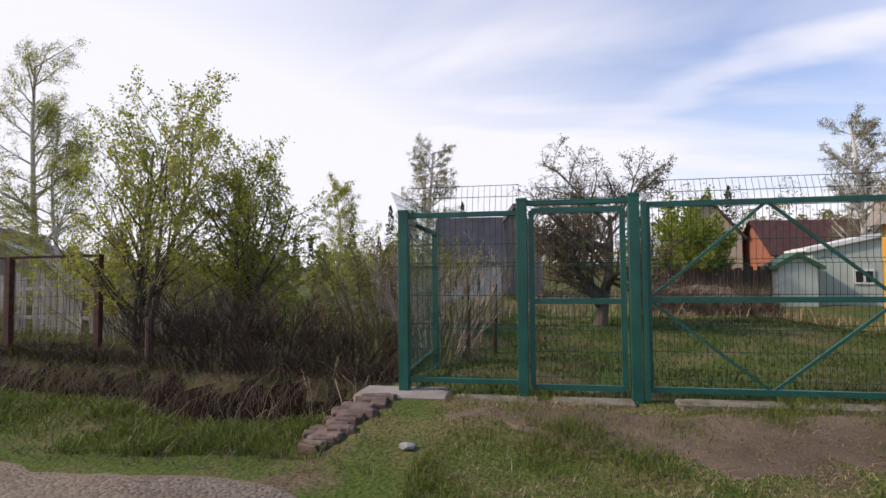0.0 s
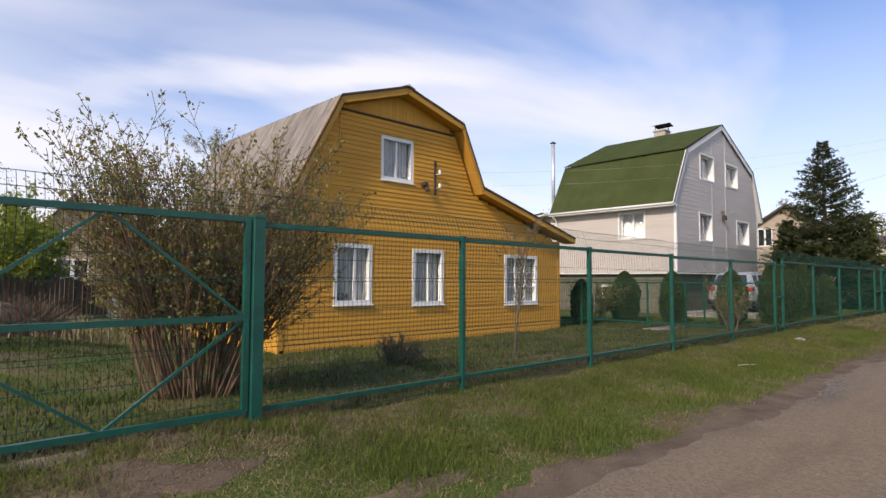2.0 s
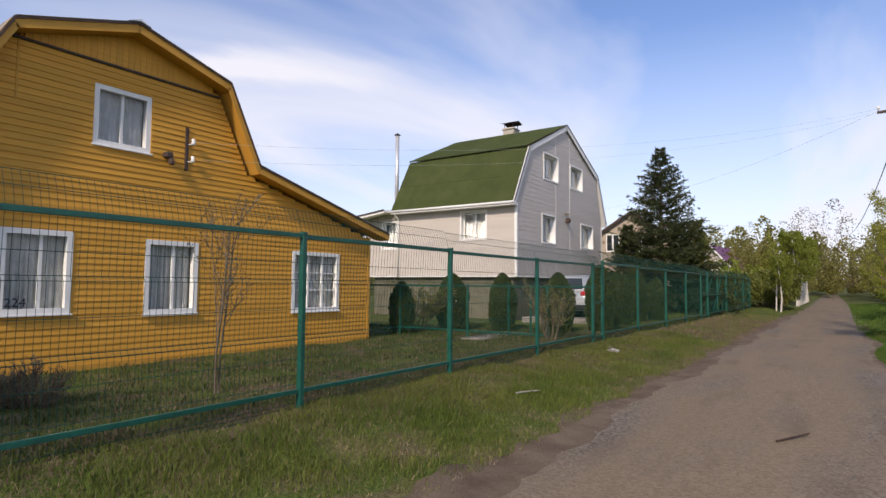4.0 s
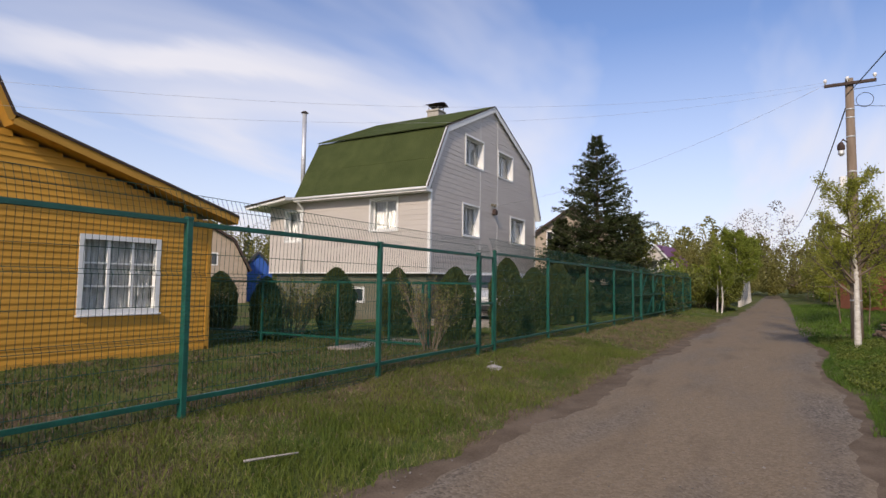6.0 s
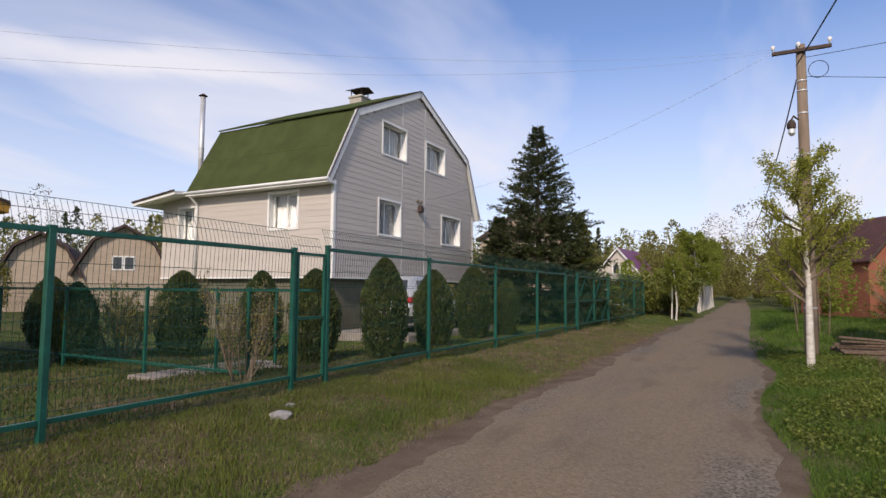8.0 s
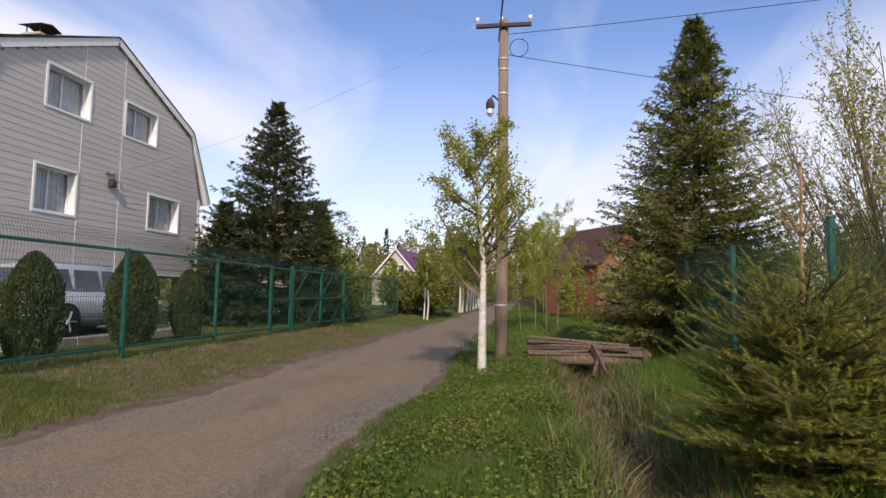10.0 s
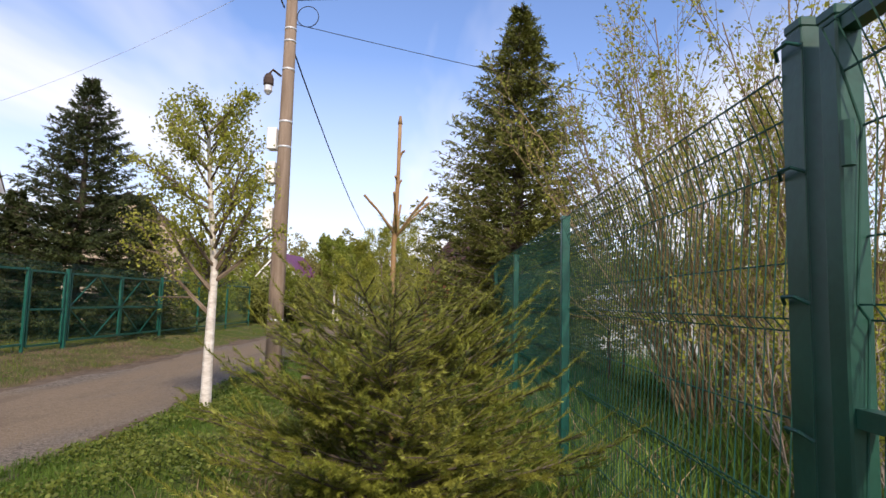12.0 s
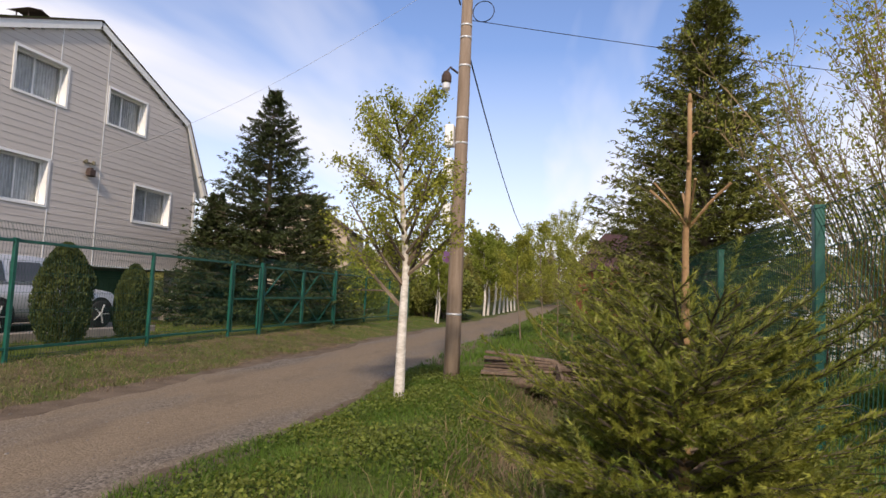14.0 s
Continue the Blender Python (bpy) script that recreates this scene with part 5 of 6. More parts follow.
tree("birch_tree", (-8.0, 36.8), 5, dict(BIRCH, height=9.6, r=.2, n=(34, 11, 7), rmin=.010, leaves=7), "tall bare-crowned birch behind the gardens", "tree", BIRCHBARK, GREYTWIG, LEAF2, 0.055)
tree("birch_tree", (16.1, 33.0), 6, dict(BIRCH, height=9.4, r=.2, n=(34, 11, 7), rmin=.010, leaves=7), "tall bare-crowned birch behind the gardens", "tree", BIRCHBARK, GREYTWIG, LEAF2, 0.055)
tree("birch_tree", (-12.0, 33.2), 7, dict(BIRCH, height=6.8, r=.09), "slim pale birch in the thicket", "tree", BIRCHBARK, GREYTWIG, YLEAF, 0.06)
tree("apple_tree", (1.0, 12.6), 9, APPLE, "old spreading apple tree with dark limbs and few leaves", "tree", leaf=BUD, leaf_size=0.04)
tree("birch_tree", (26.75, -0.42), 11, YBIRCH, "young birch with white trunk and fresh yellow-green leaves", "tree", BIRCHBARK, TWIG, YLEAF, 0.046)
tree("lilac_bush", (5.6, 7.75), 12, dict(SHRUB, height=2.7, lean=.45, leaves=4, foot=.5), "large many-stemmed bush with small yellowing leaves", "shrub", leaf=LEAF2, leaf_size=0.042, stems=125, twig=REDTWIG)
tree("willow_bush", (26.7, -7.0), 13, dict(VASE, height=4.9), "tall vase-shaped bush of straight stems in bud", "shrub", leaf=YLEAF, leaf_size=0.046, stems=40, twig=TANTWIG)
tree("willow_bush", (24.6, -7.2), 15, dict(VASE, height=4.3), "tall vase-shaped bush of straight stems in bud", "shrub", leaf=YLEAF, leaf_size=0.046, stems=24, twig=TANTWIG)
tree("willow_bush", (23.6, -9.5), 25, dict(VASE, height=3.3, lean=.5), "tangled leafy bush behind the mesh fence", "shrub", leaf=YLEAF, leaf_size=0.046, stems=22, twig=TANTWIG)
tree("sapling", (10.85, 7.3), 16, dict(SHRUB, height=2.3, lean=.1, foot=.05), "thin bare sapling on the lawn", "sapling", leaf=BUD, leaf_size=0.03, stems=3)
tree("rose_bush", (19.9, 7.0), 17, dict(SHRUB, height=1.5, lean=.5, foot=.15), "straggling bare bush by the garden path", "shrub", leaf=LEAF2, leaf_size=0.035, stems=12)
tree("spirea_bush", (9.3, 8.5), 18, dict(SHRUB, height=0.55, lean=.9, foot=.15, leaves=1), "low clump of bare dark stems on the lawn", "shrub", leaf=BUD, leaf_size=0.02, stems=40)
tree("spirea_bush", (21.5, 12.3), 19, dict(SHRUB, height=1.5, lean=.6, foot=.3, leaves=4), "leafy garden bush beside the house", "shrub", leaf=LEAF2, leaf_size=0.05, stems=24)
tree("spirea_bush", (-1.9, 9.3), 20, dict(SHRUB, height=1.7, lean=.5, foot=.6, leaves=1), "grey tangle of bare stems by the fence corner", "shrub", leaf=BUD, leaf_size=0.02, stems=30, twig=GREYTWIG)

GREENBUSH = dict(height=3.0, r=0.03, n=(9, 7), len=(0.42, 0.5), ang=(38, 45), rad=(0.5, 0.5), bend=0.08, rise=(0, .1, .05), split=0.03, leaves=12, jit=0.10, leaf_from=1, lean=.35, foot=.4)
GREENBUSH["from"] = (0.2, 0.2)
tree("green_bush", (6.3, 26.5), 30, dict(GREENBUSH, height=3.7), "rounded bush in dense fresh leaf", "shrub", leaf=LEAF, leaf_size=0.14, stems=16)
HEDGE = tree("dark_bush", (51.0, 5.2), 31, dict(GREENBUSH, height=1.9, lean=.7, foot=1.3), "dark low spreading conifer bush by the lane", "shrub", leaf=NEEDLE_R, leaf_size=0.13, stems=36)
copy_thing(HEDGE, pose(54.5, 5.9, 0.12, 0, 0, 80) @ Matrix.Scale(1.25, 4))

# saplings along the lane, each a copy of a few
proto = [tree("birch_sapling", (38.0 + 2 * k, -0.9 - .5 * k), 50 + k, dict(YBIRCH, height=3.2 + .7 * k, r=.03, leaves=22, n=(16, 7, 2)), "slender roadside birch in fresh leaf", "tree", BIRCHBARK, TWIG, YLEAF, 0.055, group="young birches along the lane") for k in range(4)]
rg = np.random.default_rng(77)
for k in range(60):
    side = rg.random() < 0.55
    x = rg.uniform(36, 100)
    y = rg.uniform(-9, -1.2) if side else rg.uniform(7, 16)
    if not side and (x < 64 or y > 9):
        continue
    if side and (27 < x < 34 and y < -3 or x < 58 and abs(y + .49 + .14 * (x - 16.56)) < 1.7):
        continue
    s = rg.uniform(.7, 1.35)
    copy_thing(proto[k % 4], pose(x, y, float(height(x, y)), 0, 0, rg.uniform(0, 360)) @ Matrix.Diagonal((s, s, s, 1)))
rowb = tree("birch_tree", (60.2, 4.0), 60, dict(YBIRCH, height=5.5, r=.10), "roadside birch with whitewashed trunk", "tree", BIRCHBARK, TWIG, LEAF, 0.1, group="whitewashed birches")
for k in range(7):
    x = 62 + k * 3.1
    copy_thing(rowb, pose(x, 4.0 + .012 * k, .1, 0, 0, 47 * k))
copy_thing(rowb, pose(47.0, 4.1, .1, 0, 0, 30) @ Matrix.Scale(.55, 4))
copy_thing(rowb, pose(47.7, 4.4, .1, 0, 0, 130) @ Matrix.Scale(.5, 4))

# thickets on the waste ground
thick_proto = [tree("bare_thicket", (-9.0 - 2 * k, 12.0 + k), 70 + k, dict(SHRUB, height=1.9 + .3 * k, lean=.5, foot=.7, leaves=5, n=(7, 4)), "tangle of bare grey and budding stems", "shrub", leaf=YLEAF if k else LEAF2, leaf_size=0.055, stems=16, twig=GREYTWIG if k else TWIG, group="waste-ground thicket") for k in range(3)]
for k in range(36):
    x, y = rg.uniform(-26, -2.6), rg.uniform(9.5, 30)
    if x > -5 and y < 11:
        y += 4
    s = rg.uniform(.6, 1.25)
    copy_thing(thick_proto[k % 3], pose(x, y, float(height(x, y)), 0, 0, rg.uniform(0, 360)) @ Matrix.Diagonal((s, s, s * rg.uniform(.7, 1.2), 1)))
for k in range(20):
    x, y = rg.uniform(30, 60), rg.uniform(-14, -5.0)
    if abs(x - 31.6) < 2.5:
        x += 5
    s = rg.uniform(.8, 1.5)
    copy_thing(thick_proto[1 + k % 2], pose(x, y, float(height(x, y)), 0, 0, rg.uniform(0, 360)) @ Matrix.Diagonal((s, s, s, 1)))
for k in range(9):
    x, y = rg.uniform(22.5, 28), rg.uniform(-9.5, -5.6)
    s = rg.uniform(.5, .9)
    copy_thing(thick_proto[k % 3], pose(x, y, float(height(x, y)), 0, 0, rg.uniform(0, 360)) @ Matrix.Diagonal((s, s, s, 1)))


def woods(name, mat, places, seed, leaf, per, label, conifer=False, bare=False):
    """Far trees as crowns of loose clumps on thin trunks."""
    rng = np.random.default_rng(seed)
    P, s = [], Shape()
    for x, y, h in places:
        z = float(height(x, y))
        w = h * (0.20 if conifer else 0.30) * rng.uniform(.8, 1.2)
        k = rng.uniform(0, 1, per)
        zz = z + h * (0.12 + 0.88 * k)
        prof = w * ((1 - k) ** .7 if conifer else np.sin(np.pi * np.clip(k * .86 + .12, 0, 1)) ** .7)
        a = rng.uniform(0, 6.283, per)
        lump = 0.75 + .35 * np.sin(3 * a + x) * np.sin(5 * k + y)
        r = prof * lump * np.sqrt(rng.uniform(.1, 1, per))
        P.append(np.stack([x + r * np.cos(a), y + r * np.sin(a), zz], 1))
    v, f = leaf_quads(np.concatenate(P), leaf, rng)
    ob = mesh_of(name, v, f, mat)
    return tagged(ob, label, "woods", "", "stuff")


def belt(n, seed, near, far, hmin, hmax, a0=0.0, a1=360.0):
    rng = np.random.default_rng(seed)
    res = []
    for i in range(n):
        a, d = radians(rng.uniform(a0, a1)), rng.uniform(near, far)
        x, y = 15 + d * math.cos(a), 2 + d * math.sin(a)
        if abs(y - 2.5) < 4.5 and 20 < x < 110:
            y += 7 if y > 2.5 else -7
        if x < 57 and y < 0 and abs(y + .49 + .14 * (x - 16.56)) < 1.6:
            continue
        res.append((x, y, rng.uniform(hmin, hmax)))
    return res


woods("far_thickets", LEAF2, belt(170, 21, 70, 150, 3.5, 6.5, 80, 200), 22, 0.42, 420, "low budding thickets beyond the gardens")
woods("far_woods", LEAF2, belt(430, 1, 85, 160, 9.0, 12.5, -70, 80), 2, 0.45, 520, "belt of fresh-leaved and budding trees behind the village")
woods("far_birches", TWIG, belt(110, 3, 100, 190, 12, 19, -60, 100), 4, 0.3, 520, "bare grey-brown birch tops rising over the woods")
woods("far_spruces", NEEDLE, belt(110, 5, 110, 200, 11, 17, -60, 120), 6, 0.6, 420, "dark pointed spruces on the wooded skyline", True)
woods("lane_woods", LEAF2, belt(230, 17, 70, 135, 4.5, 9.0, -24, 28), 18, 0.30, 900, "budding green trees closing the end of the lane")
woods("near_undergrowth", LEAF, belt(150, 7, 34, 75, 2.0, 4.4, -42, 18), 8, 0.21, 560, "fresh green roadside undergrowth")
woods("garden_undergrowth", LEAF2, belt(80, 9, 34, 70, 1.2, 3.0, 60, 175), 10, 0.18, 620, "budding shrubs between the far gardens")


# ---- grass ----
def blades(name, n, area, keep, tall, wide, mat, seed, label, lean=0.45, cat="grass"):
    rng = np.random.default_rng(seed)
    x = rng.uniform(area[0], area[1], n)
    y = rng.uniform(area[2], area[3], n)
    tuft = 0.5 + 0.5 * np.sin(2.1 * x + 1.3 * np.sin(1.7 * y)) * np.sin(2.9 * y + 1.1 * np.sin(1.3 * x)) + 0.25 * np.sin(7.3 * x + 2 * y) * np.sin(6.1 * y - x)
    ok = keep(x, y, tuft, rng.uniform(0, 1, n))
    x, y, tuft = x[ok], y[ok], tuft[ok]
    m = len(x)
    z = height(x, y)
    a = rng.uniform(0, 6.283, m)
    h = tall * rng.uniform(.45, 1.25, m) * (0.55 + 0.6 * np.clip(tuft, 0, 1.2))
    ln = rng.normal(0, lean, (m, 2)) * h[:, None]
    w = wide * rng.uniform(.6, 1.3, m)
    b0 = np.stack([x - np.cos(a) * w, y - np.sin(a) * w, z - .01], 1)
    b1 = np.stack([x + np.cos(a) * w, y + np.sin(a) * w, z - .01], 1)
    mid0 = np.stack([x + ln[:, 0] * .35 - np.cos(a) * w * .7, y + ln[:, 1] * .35 - np.sin(a) * w * .7, z + h * .6], 1)
    mid1 = np.stack([x + ln[:, 0] * .35 + np.cos(a) * w * .7, y + ln[:, 1] * .35 + np.sin(a) * w * .7, z + h * .6], 1)
    tip = np.stack([x + ln[:, 0], y + ln[:, 1], z + h], 1)
    v = np.stack([b0, b1, mid1, mid0, tip], 1).reshape(-1, 3)
    i = np.arange(m)[:, None] * 5
    f = np.concatenate([i + [0, 1, 2], i + [0, 2, 3], i + [3, 2, 4]])
    return tagged(mesh_of(name, v, f, mat), label, cat, "", "stuff")


def off_road(x, y):
    return (y > 3.40 + .16 * np.sin(.9 * x + 1) + .09 * np.sin(2.7 * x + 2)) | (y < 0.32 + .16 * np.sin(.9 * x))


blades("verge_grass", 170000, (-1.0, 24, 3.5, 5.9), lambda x, y, t, u: off_road(x, y) & (u < np.clip(t * 1.3 - .45 + .7 * step(x, 4, 8), 0.03, 1) * (0.25 + .75 * step(y, 3.6, 4.3))), 0.085, 0.0032, GRASS, 1, "short spring grass on the verge by the fence")
blades("verge_thatch", 60000, (-1.0, 40, 3.5, 5.9), lambda x, y, t, u: off_road(x, y) & (u < 0.35 + .3 * (t < .4)), 0.06, 0.0028, DRY, 2, "dry straw-coloured thatch in the verge", 1.3)
blades("lane_grass", 150000, (17.5, 31, -4.3, 0.45), lambda x, y, t, u: off_road(x, y) & (u < np.clip(t * .8 + .35, .1, 1)) & (np.abs(y + 2.15) > .28), 0.10, 0.0036, GRASSL, 3, "lush green grass between lane and ditch")
blades("lawn_grass", 75000, (-1.5, 26, 5.9, 15), lambda x, y, t, u: (u < .55 + .5 * t) & ~((x > 8.7) & (x < 18.6) & (y > 11.6)), 0.075, 0.0075, LAWN, 4, "mown garden lawn behind the fence")
blades("far_verge_grass", 36000, (24, 60, 3.7, 12), lambda x, y, t, u: (u < .4 + .5 * t) & ~((x > 27.9) & (y > 12.2)), 0.08, 0.008, GRASS, 5, "thin grass along the far verge and garden")
blades("roadside_grass", 38000, (31, 70, -6, 0.6), lambda x, y, t, u: u < .5 + .5 * t, 0.16, 0.011, GRASSL, 6, "tall grass beside the far lane")
rng = np.random.default_rng(29)
gx, gy = rng.uniform(17.5, 30, 60000), rng.uniform(-1.85, 0.25, 60000)
keep = (np.sin(2.3 * gx + gy) * np.sin(3.1 * gy - .7 * gx) + rng.normal(0, .5, 60000) > .05) & (gy < 0.2 + .16 * np.sin(.9 * gx))
gx, gy = gx[keep], gy[keep]
gv, gf = leaf_quads(np.stack([gx, gy, height(gx, gy) + rng.uniform(.03, .15, len(gx))], 1), 0.036, rng, 0.5)
tagged(mesh_of("ground_elder", gv, gf, GRASS), "low broad-leaved green plants between lane and ditch", "weeds", "", "stuff")
blades("ditch_dead_mat", 11000, (19.5, 30, -2.85, -1.45), lambda x, y, t, u: (u < .2 + .8 * t) & (np.abs(y + 2.15) < .55), 0.24, 0.005, DEADB, 16, "matted dead brown grass in the ditch", .9)
blades("ditch_stems", 5000, (19.5, 30, -2.95, -1.35), lambda x, y, t, u: u < .25 + .6 * (np.abs(y + 2.15) < .4), 0.30, 0.004, DRY, 7, "pale dry stems lying in the ditch", .6)
blades("ditch_reeds", 38000, (18, 32, -4.4, -1.5), lambda x, y, t, u: u < .1 + .7 * np.clip(t, 0, 1), 0.26, 0.0045, GRASSL, 8, "long green grass on the ditch bank", .4)
def bank_skew(x):
    return 0.25 * np.clip(-x - 3, 0, 6)


blades("pit_stems", 46000, (-12, -1.9, 6.6, 10.2), lambda x, y, t, u: (u < np.clip(.25 + .7 * t, .05, .9)) & (np.abs(y - bank_skew(x) - 7.6) < .55), 0.30, 0.0045, DARKDEAD, 9, "matted dead brown stems over the ditch bank", .9)
blades("pit_straw", 5000, (-12, -1.7, 7.0, 10.6), lambda x, y, t, u: (u < .55) & (y - bank_skew(x) > 7.0), 0.34, 0.0045, DRY, 10, "pale dry grass along the ditch bank", 1.1)
blades("bank_grass", 60000, (-13, -1.75, 4.1, 7.0), lambda x, y, t, u: (y > 4.34 + .12 * np.sin(2 * x) + .2 * (x < -4)) & (y - bank_skew(x) < 5.22) & (u < .25 + .9 * t), 0.11, 0.0062, GRASS, 11, "coarse leafy grass between lane and ditch", .75)
blades("bank_litter", 16000, (-13, -1.2, 4.1, 6.8), lambda x, y, t, u: (y - bank_skew(x) < 5.4) & (u < .5), 0.08, 0.004, DEADB, 24, "brown litter in the ditch-side grass", 1.4)
blades("far_bank_grass", 26000, (-12, -1.6, 7.6, 11), lambda x, y, t, u: u < np.clip((t - .3) * 1.6, 0, 1), 0.15, 0.006, GRASS, 23, "patchy green grass on the ditch's far bank", .6)


def hanging_stems(name, n, mat, seed, label, x0, x1, long=0.6):
    """Dead stems rooted on the far bank that arch over and hang down into the ditch."""
    rng = np.random.default_rng(seed)
    x = rng.uniform(x0, x1, n)
    y = 7.1 + bank_skew(x) + rng.normal(0, .22, n)
    z = height(x, y)
    ln = long * rng.uniform(.5, 1.3, n)
    sx = rng.normal(0, .9, n) * ln
    w = 0.003 * rng.uniform(.7, 1.4, n)
    rows = []
    for f, rise in ((0.0, 0.0), (0.3, .14), (0.65, -.02), (1.0, -.5)):
        c = np.stack([x + sx * f, y - ln * .75 * f, z + ln * rise], 1)
        rows += [c - np.stack([w, 0 * w, 0 * w], 1), c + np.stack([w, 0 * w, 0 * w], 1)]
    v = np.stack(rows, 1).reshape(-1, 3)
    i = np.arange(n)[:, None] * 8
    f = np.concatenate([i + [2 * k, 2 * k + 1, 2 * k + 3, 2 * k + 2] for k in range(3)])
    return tagged(mesh_of(name, v, f, mat), label, "dead grass", "", "stuff")


hanging_stems("hanging_dead_grass", 1700, DARKDEAD, 25, "dead brown stems hanging over the ditch's far bank", -10.5, -1.8, .42)
hanging_stems("fallen_reeds", 24, DRY, 26, "pale fallen reeds lying across the ditch bank", -3.6, -2.0, 1.0)
for k, (x, y) in enumerate(((-5.0, 8.35), (-3.9, 7.85), (-6.2, 8.9), (-2.8, 8.1))):
    tree("bare_brushwood", (x, y), 110 + k, dict(SHRUB, height=1.25 - .12 * k, lean=.75, foot=.45, leaves=0, n=(9, 5)), "grey-brown tangle of bare twigs above the ditch", "shrub", leaf=BUD, leaf_size=0.02, stems=34, twig=DARKDEAD, group="ditch brushwood")
tree("bare_twig", (-3.25, 5.75), 120, dict(SHRUB, height=1.15, lean=.3, foot=.1, leaves=0, n=(4, 2), r=.012), "pale bare twig standing in the ditch", "shrub", leaf=BUD, leaf_size=0.02, stems=4, twig=GREYTWIG)
blades("waste_grass", 50000, (-30, -1.7, 8.5, 34), lambda x, y, t, u: u < .8, 0.28, 0.012, GRASS, 12, "rough grass on the waste ground", .6)
blades("waste_straw", 50000, (-30, 8, 8.5, 34), lambda x, y, t, u: (u < .5) & ((x < -1) | (y > 15)), 0.34, 0.012, DRY, 13, "dry stems standing on the waste ground", .6)
blades("meadow_grass", 52000, (20, 44, -13, -4.2), lambda x, y, t, u: u < .6 + .4 * t, 0.40, 0.009, GRASSL, 14, "tall grass and weeds behind the mesh fence", .5)
blades("meadow_straw", 24000, (20, 44, -13, -4.2), lambda x, y, t, u: u < .22, 0.42, 0.006, DRY, 15, "dry stalks behind the mesh fence", .6)
blades("gateway_thatch", 30000, (-1.0, 7.0, 3.9, 5.65), lambda x, y, t, u: u < .25 + .6 * (t < .5), 0.035, 0.003, DRY, 21, "flattened dry grass trodden into the gateway earth", 2.2)
blades("gateway_tufts", 26000, (-1.0, 7.0, 3.9, 5.8), lambda x, y, t, u: u < np.clip((t - .62) * 3, 0, .9), 0.05, 0.003, GRASS, 22, "small green tufts in the trodden gateway", .8)


blades("fence_litter", 60000, (2.5, 24, 4.7, 7.2), lambda x, y, t, u: u < .25 + .75 * np.clip(1 - np.abs(y - 5.6) / .9, 0, 1), 0.075, 0.0032, DEADB, 27, "dead brown grass along the fence foot", 1.2)
blades("verge_litter", 60000, (15, 36, 3.45, 5.8), lambda x, y, t, u: off_road(x, y) & (u < .35 + .5 * (t < .6)), 0.055, 0.0034, DEADB, 30, "dead brown grass trodden along the verge", 1.3)
blades("lawn_litter", 30000, (6, 26, 6.2, 11.5), lambda x, y, t, u: u < .2 + .5 * (t > .5), 0.06, 0.006, DEADB, 28, "dull dead grass in the shaded lawn", 1.2)


# ---- sheds, neighbouring houses and garden things ----
BEIGE = material("beige_boards", (0.36, 0.29, 0.22), (0.46, 0.38, 0.30), 2, 0.8, 0.3, 0, 20, (1, 1, 5))
REDROOF = material("dark_red_roof", (0.065, 0.03, 0.026), (0.11, 0.05, 0.042), 2, 0.7, 0.3)
PURPLE = material("purple_metal_roof", (0.13, 0.035, 0.09), (0.19, 0.06, 0.13), 2, 0.5, 0.2)
REDBRICK = material("red_brick_wall", (0.24, 0.085, 0.05), (0.34, 0.13, 0.08), 9, 0.9, 0.5)
GREYROOF = material("dark_grey_roof", (0.035, 0.036, 0.042), (0.07, 0.07, 0.08), 2, 0.7, 0.3)
GREYWOOD = material("weathered_grey_wood", (0.20, 0.18, 0.16), (0.36, 0.33, 0.30), 4, 0.9, 0.5, 0, 40, (4, 4, 0.4), piece=0.25)
BROWNWOOD = material("dark_brown_wood", (0.05, 0.032, 0.024), (0.10, 0.065, 0.048), 4, 0.9, 0.5, 0, 40, (4, 4, 0.4), piece=0.3)
ROTWOOD = material("rotting_brown_planks", (0.075, 0.05, 0.036), (0.19, 0.14, 0.105), 5, 0.9, 0.6, 0, 40, (0.6, 4, 4), piece=0.25)
PALEBLUE = material("pale_blue_grey_wall", (0.34, 0.36, 0.38), (0.44, 0.46, 0.47), 2, 0.8, 0.2)
PALEGREEN = material("pale_green_wall", (0.42, 0.47, 0.42), (0.52, 0.57, 0.51), 2, 0.8, 0.2)
RUST = material("rusty_steel", (0.055, 0.028, 0.022), (0.13, 0.065, 0.045), 8, 0.85, 0.4)
POLY = material("milky_polycarbonate", (0.55, 0.58, 0.60), (0.68, 0.70, 0.72), 3, 0.35, 0.1, through=0.4)
CARPAINT = material("silver_car_paint", (0.46, 0.48, 0.50), (0.52, 0.54, 0.56), 1, 0.25, 0.0, 0.25, spec=0.6)
TYRE = material("black_rubber", (0.015, 0.015, 0.016), (0.03, 0.03, 0.03), 20, 0.85, 0.3)
REDLENS = material("red_lamp_lens", (0.45, 0.02, 0.03), (0.55, 0.04, 0.05), 6, 0.2, 0.0, spec=0.7)
OLDBRICK = material("old_dirty_brick", (0.10, 0.068, 0.052), (0.20, 0.145, 0.12), 9, 0.95, 0.6, piece=0.2)
PEBBLE = material("dusty_pebbles", (0.10, 0.088, 0.076), (0.21, 0.188, 0.168), 30, 0.9, 0.3, island=0.3)
STONE = material("grey_stone", (0.22, 0.21, 0.20), (0.38, 0.36, 0.34), 9, 0.9, 0.7)


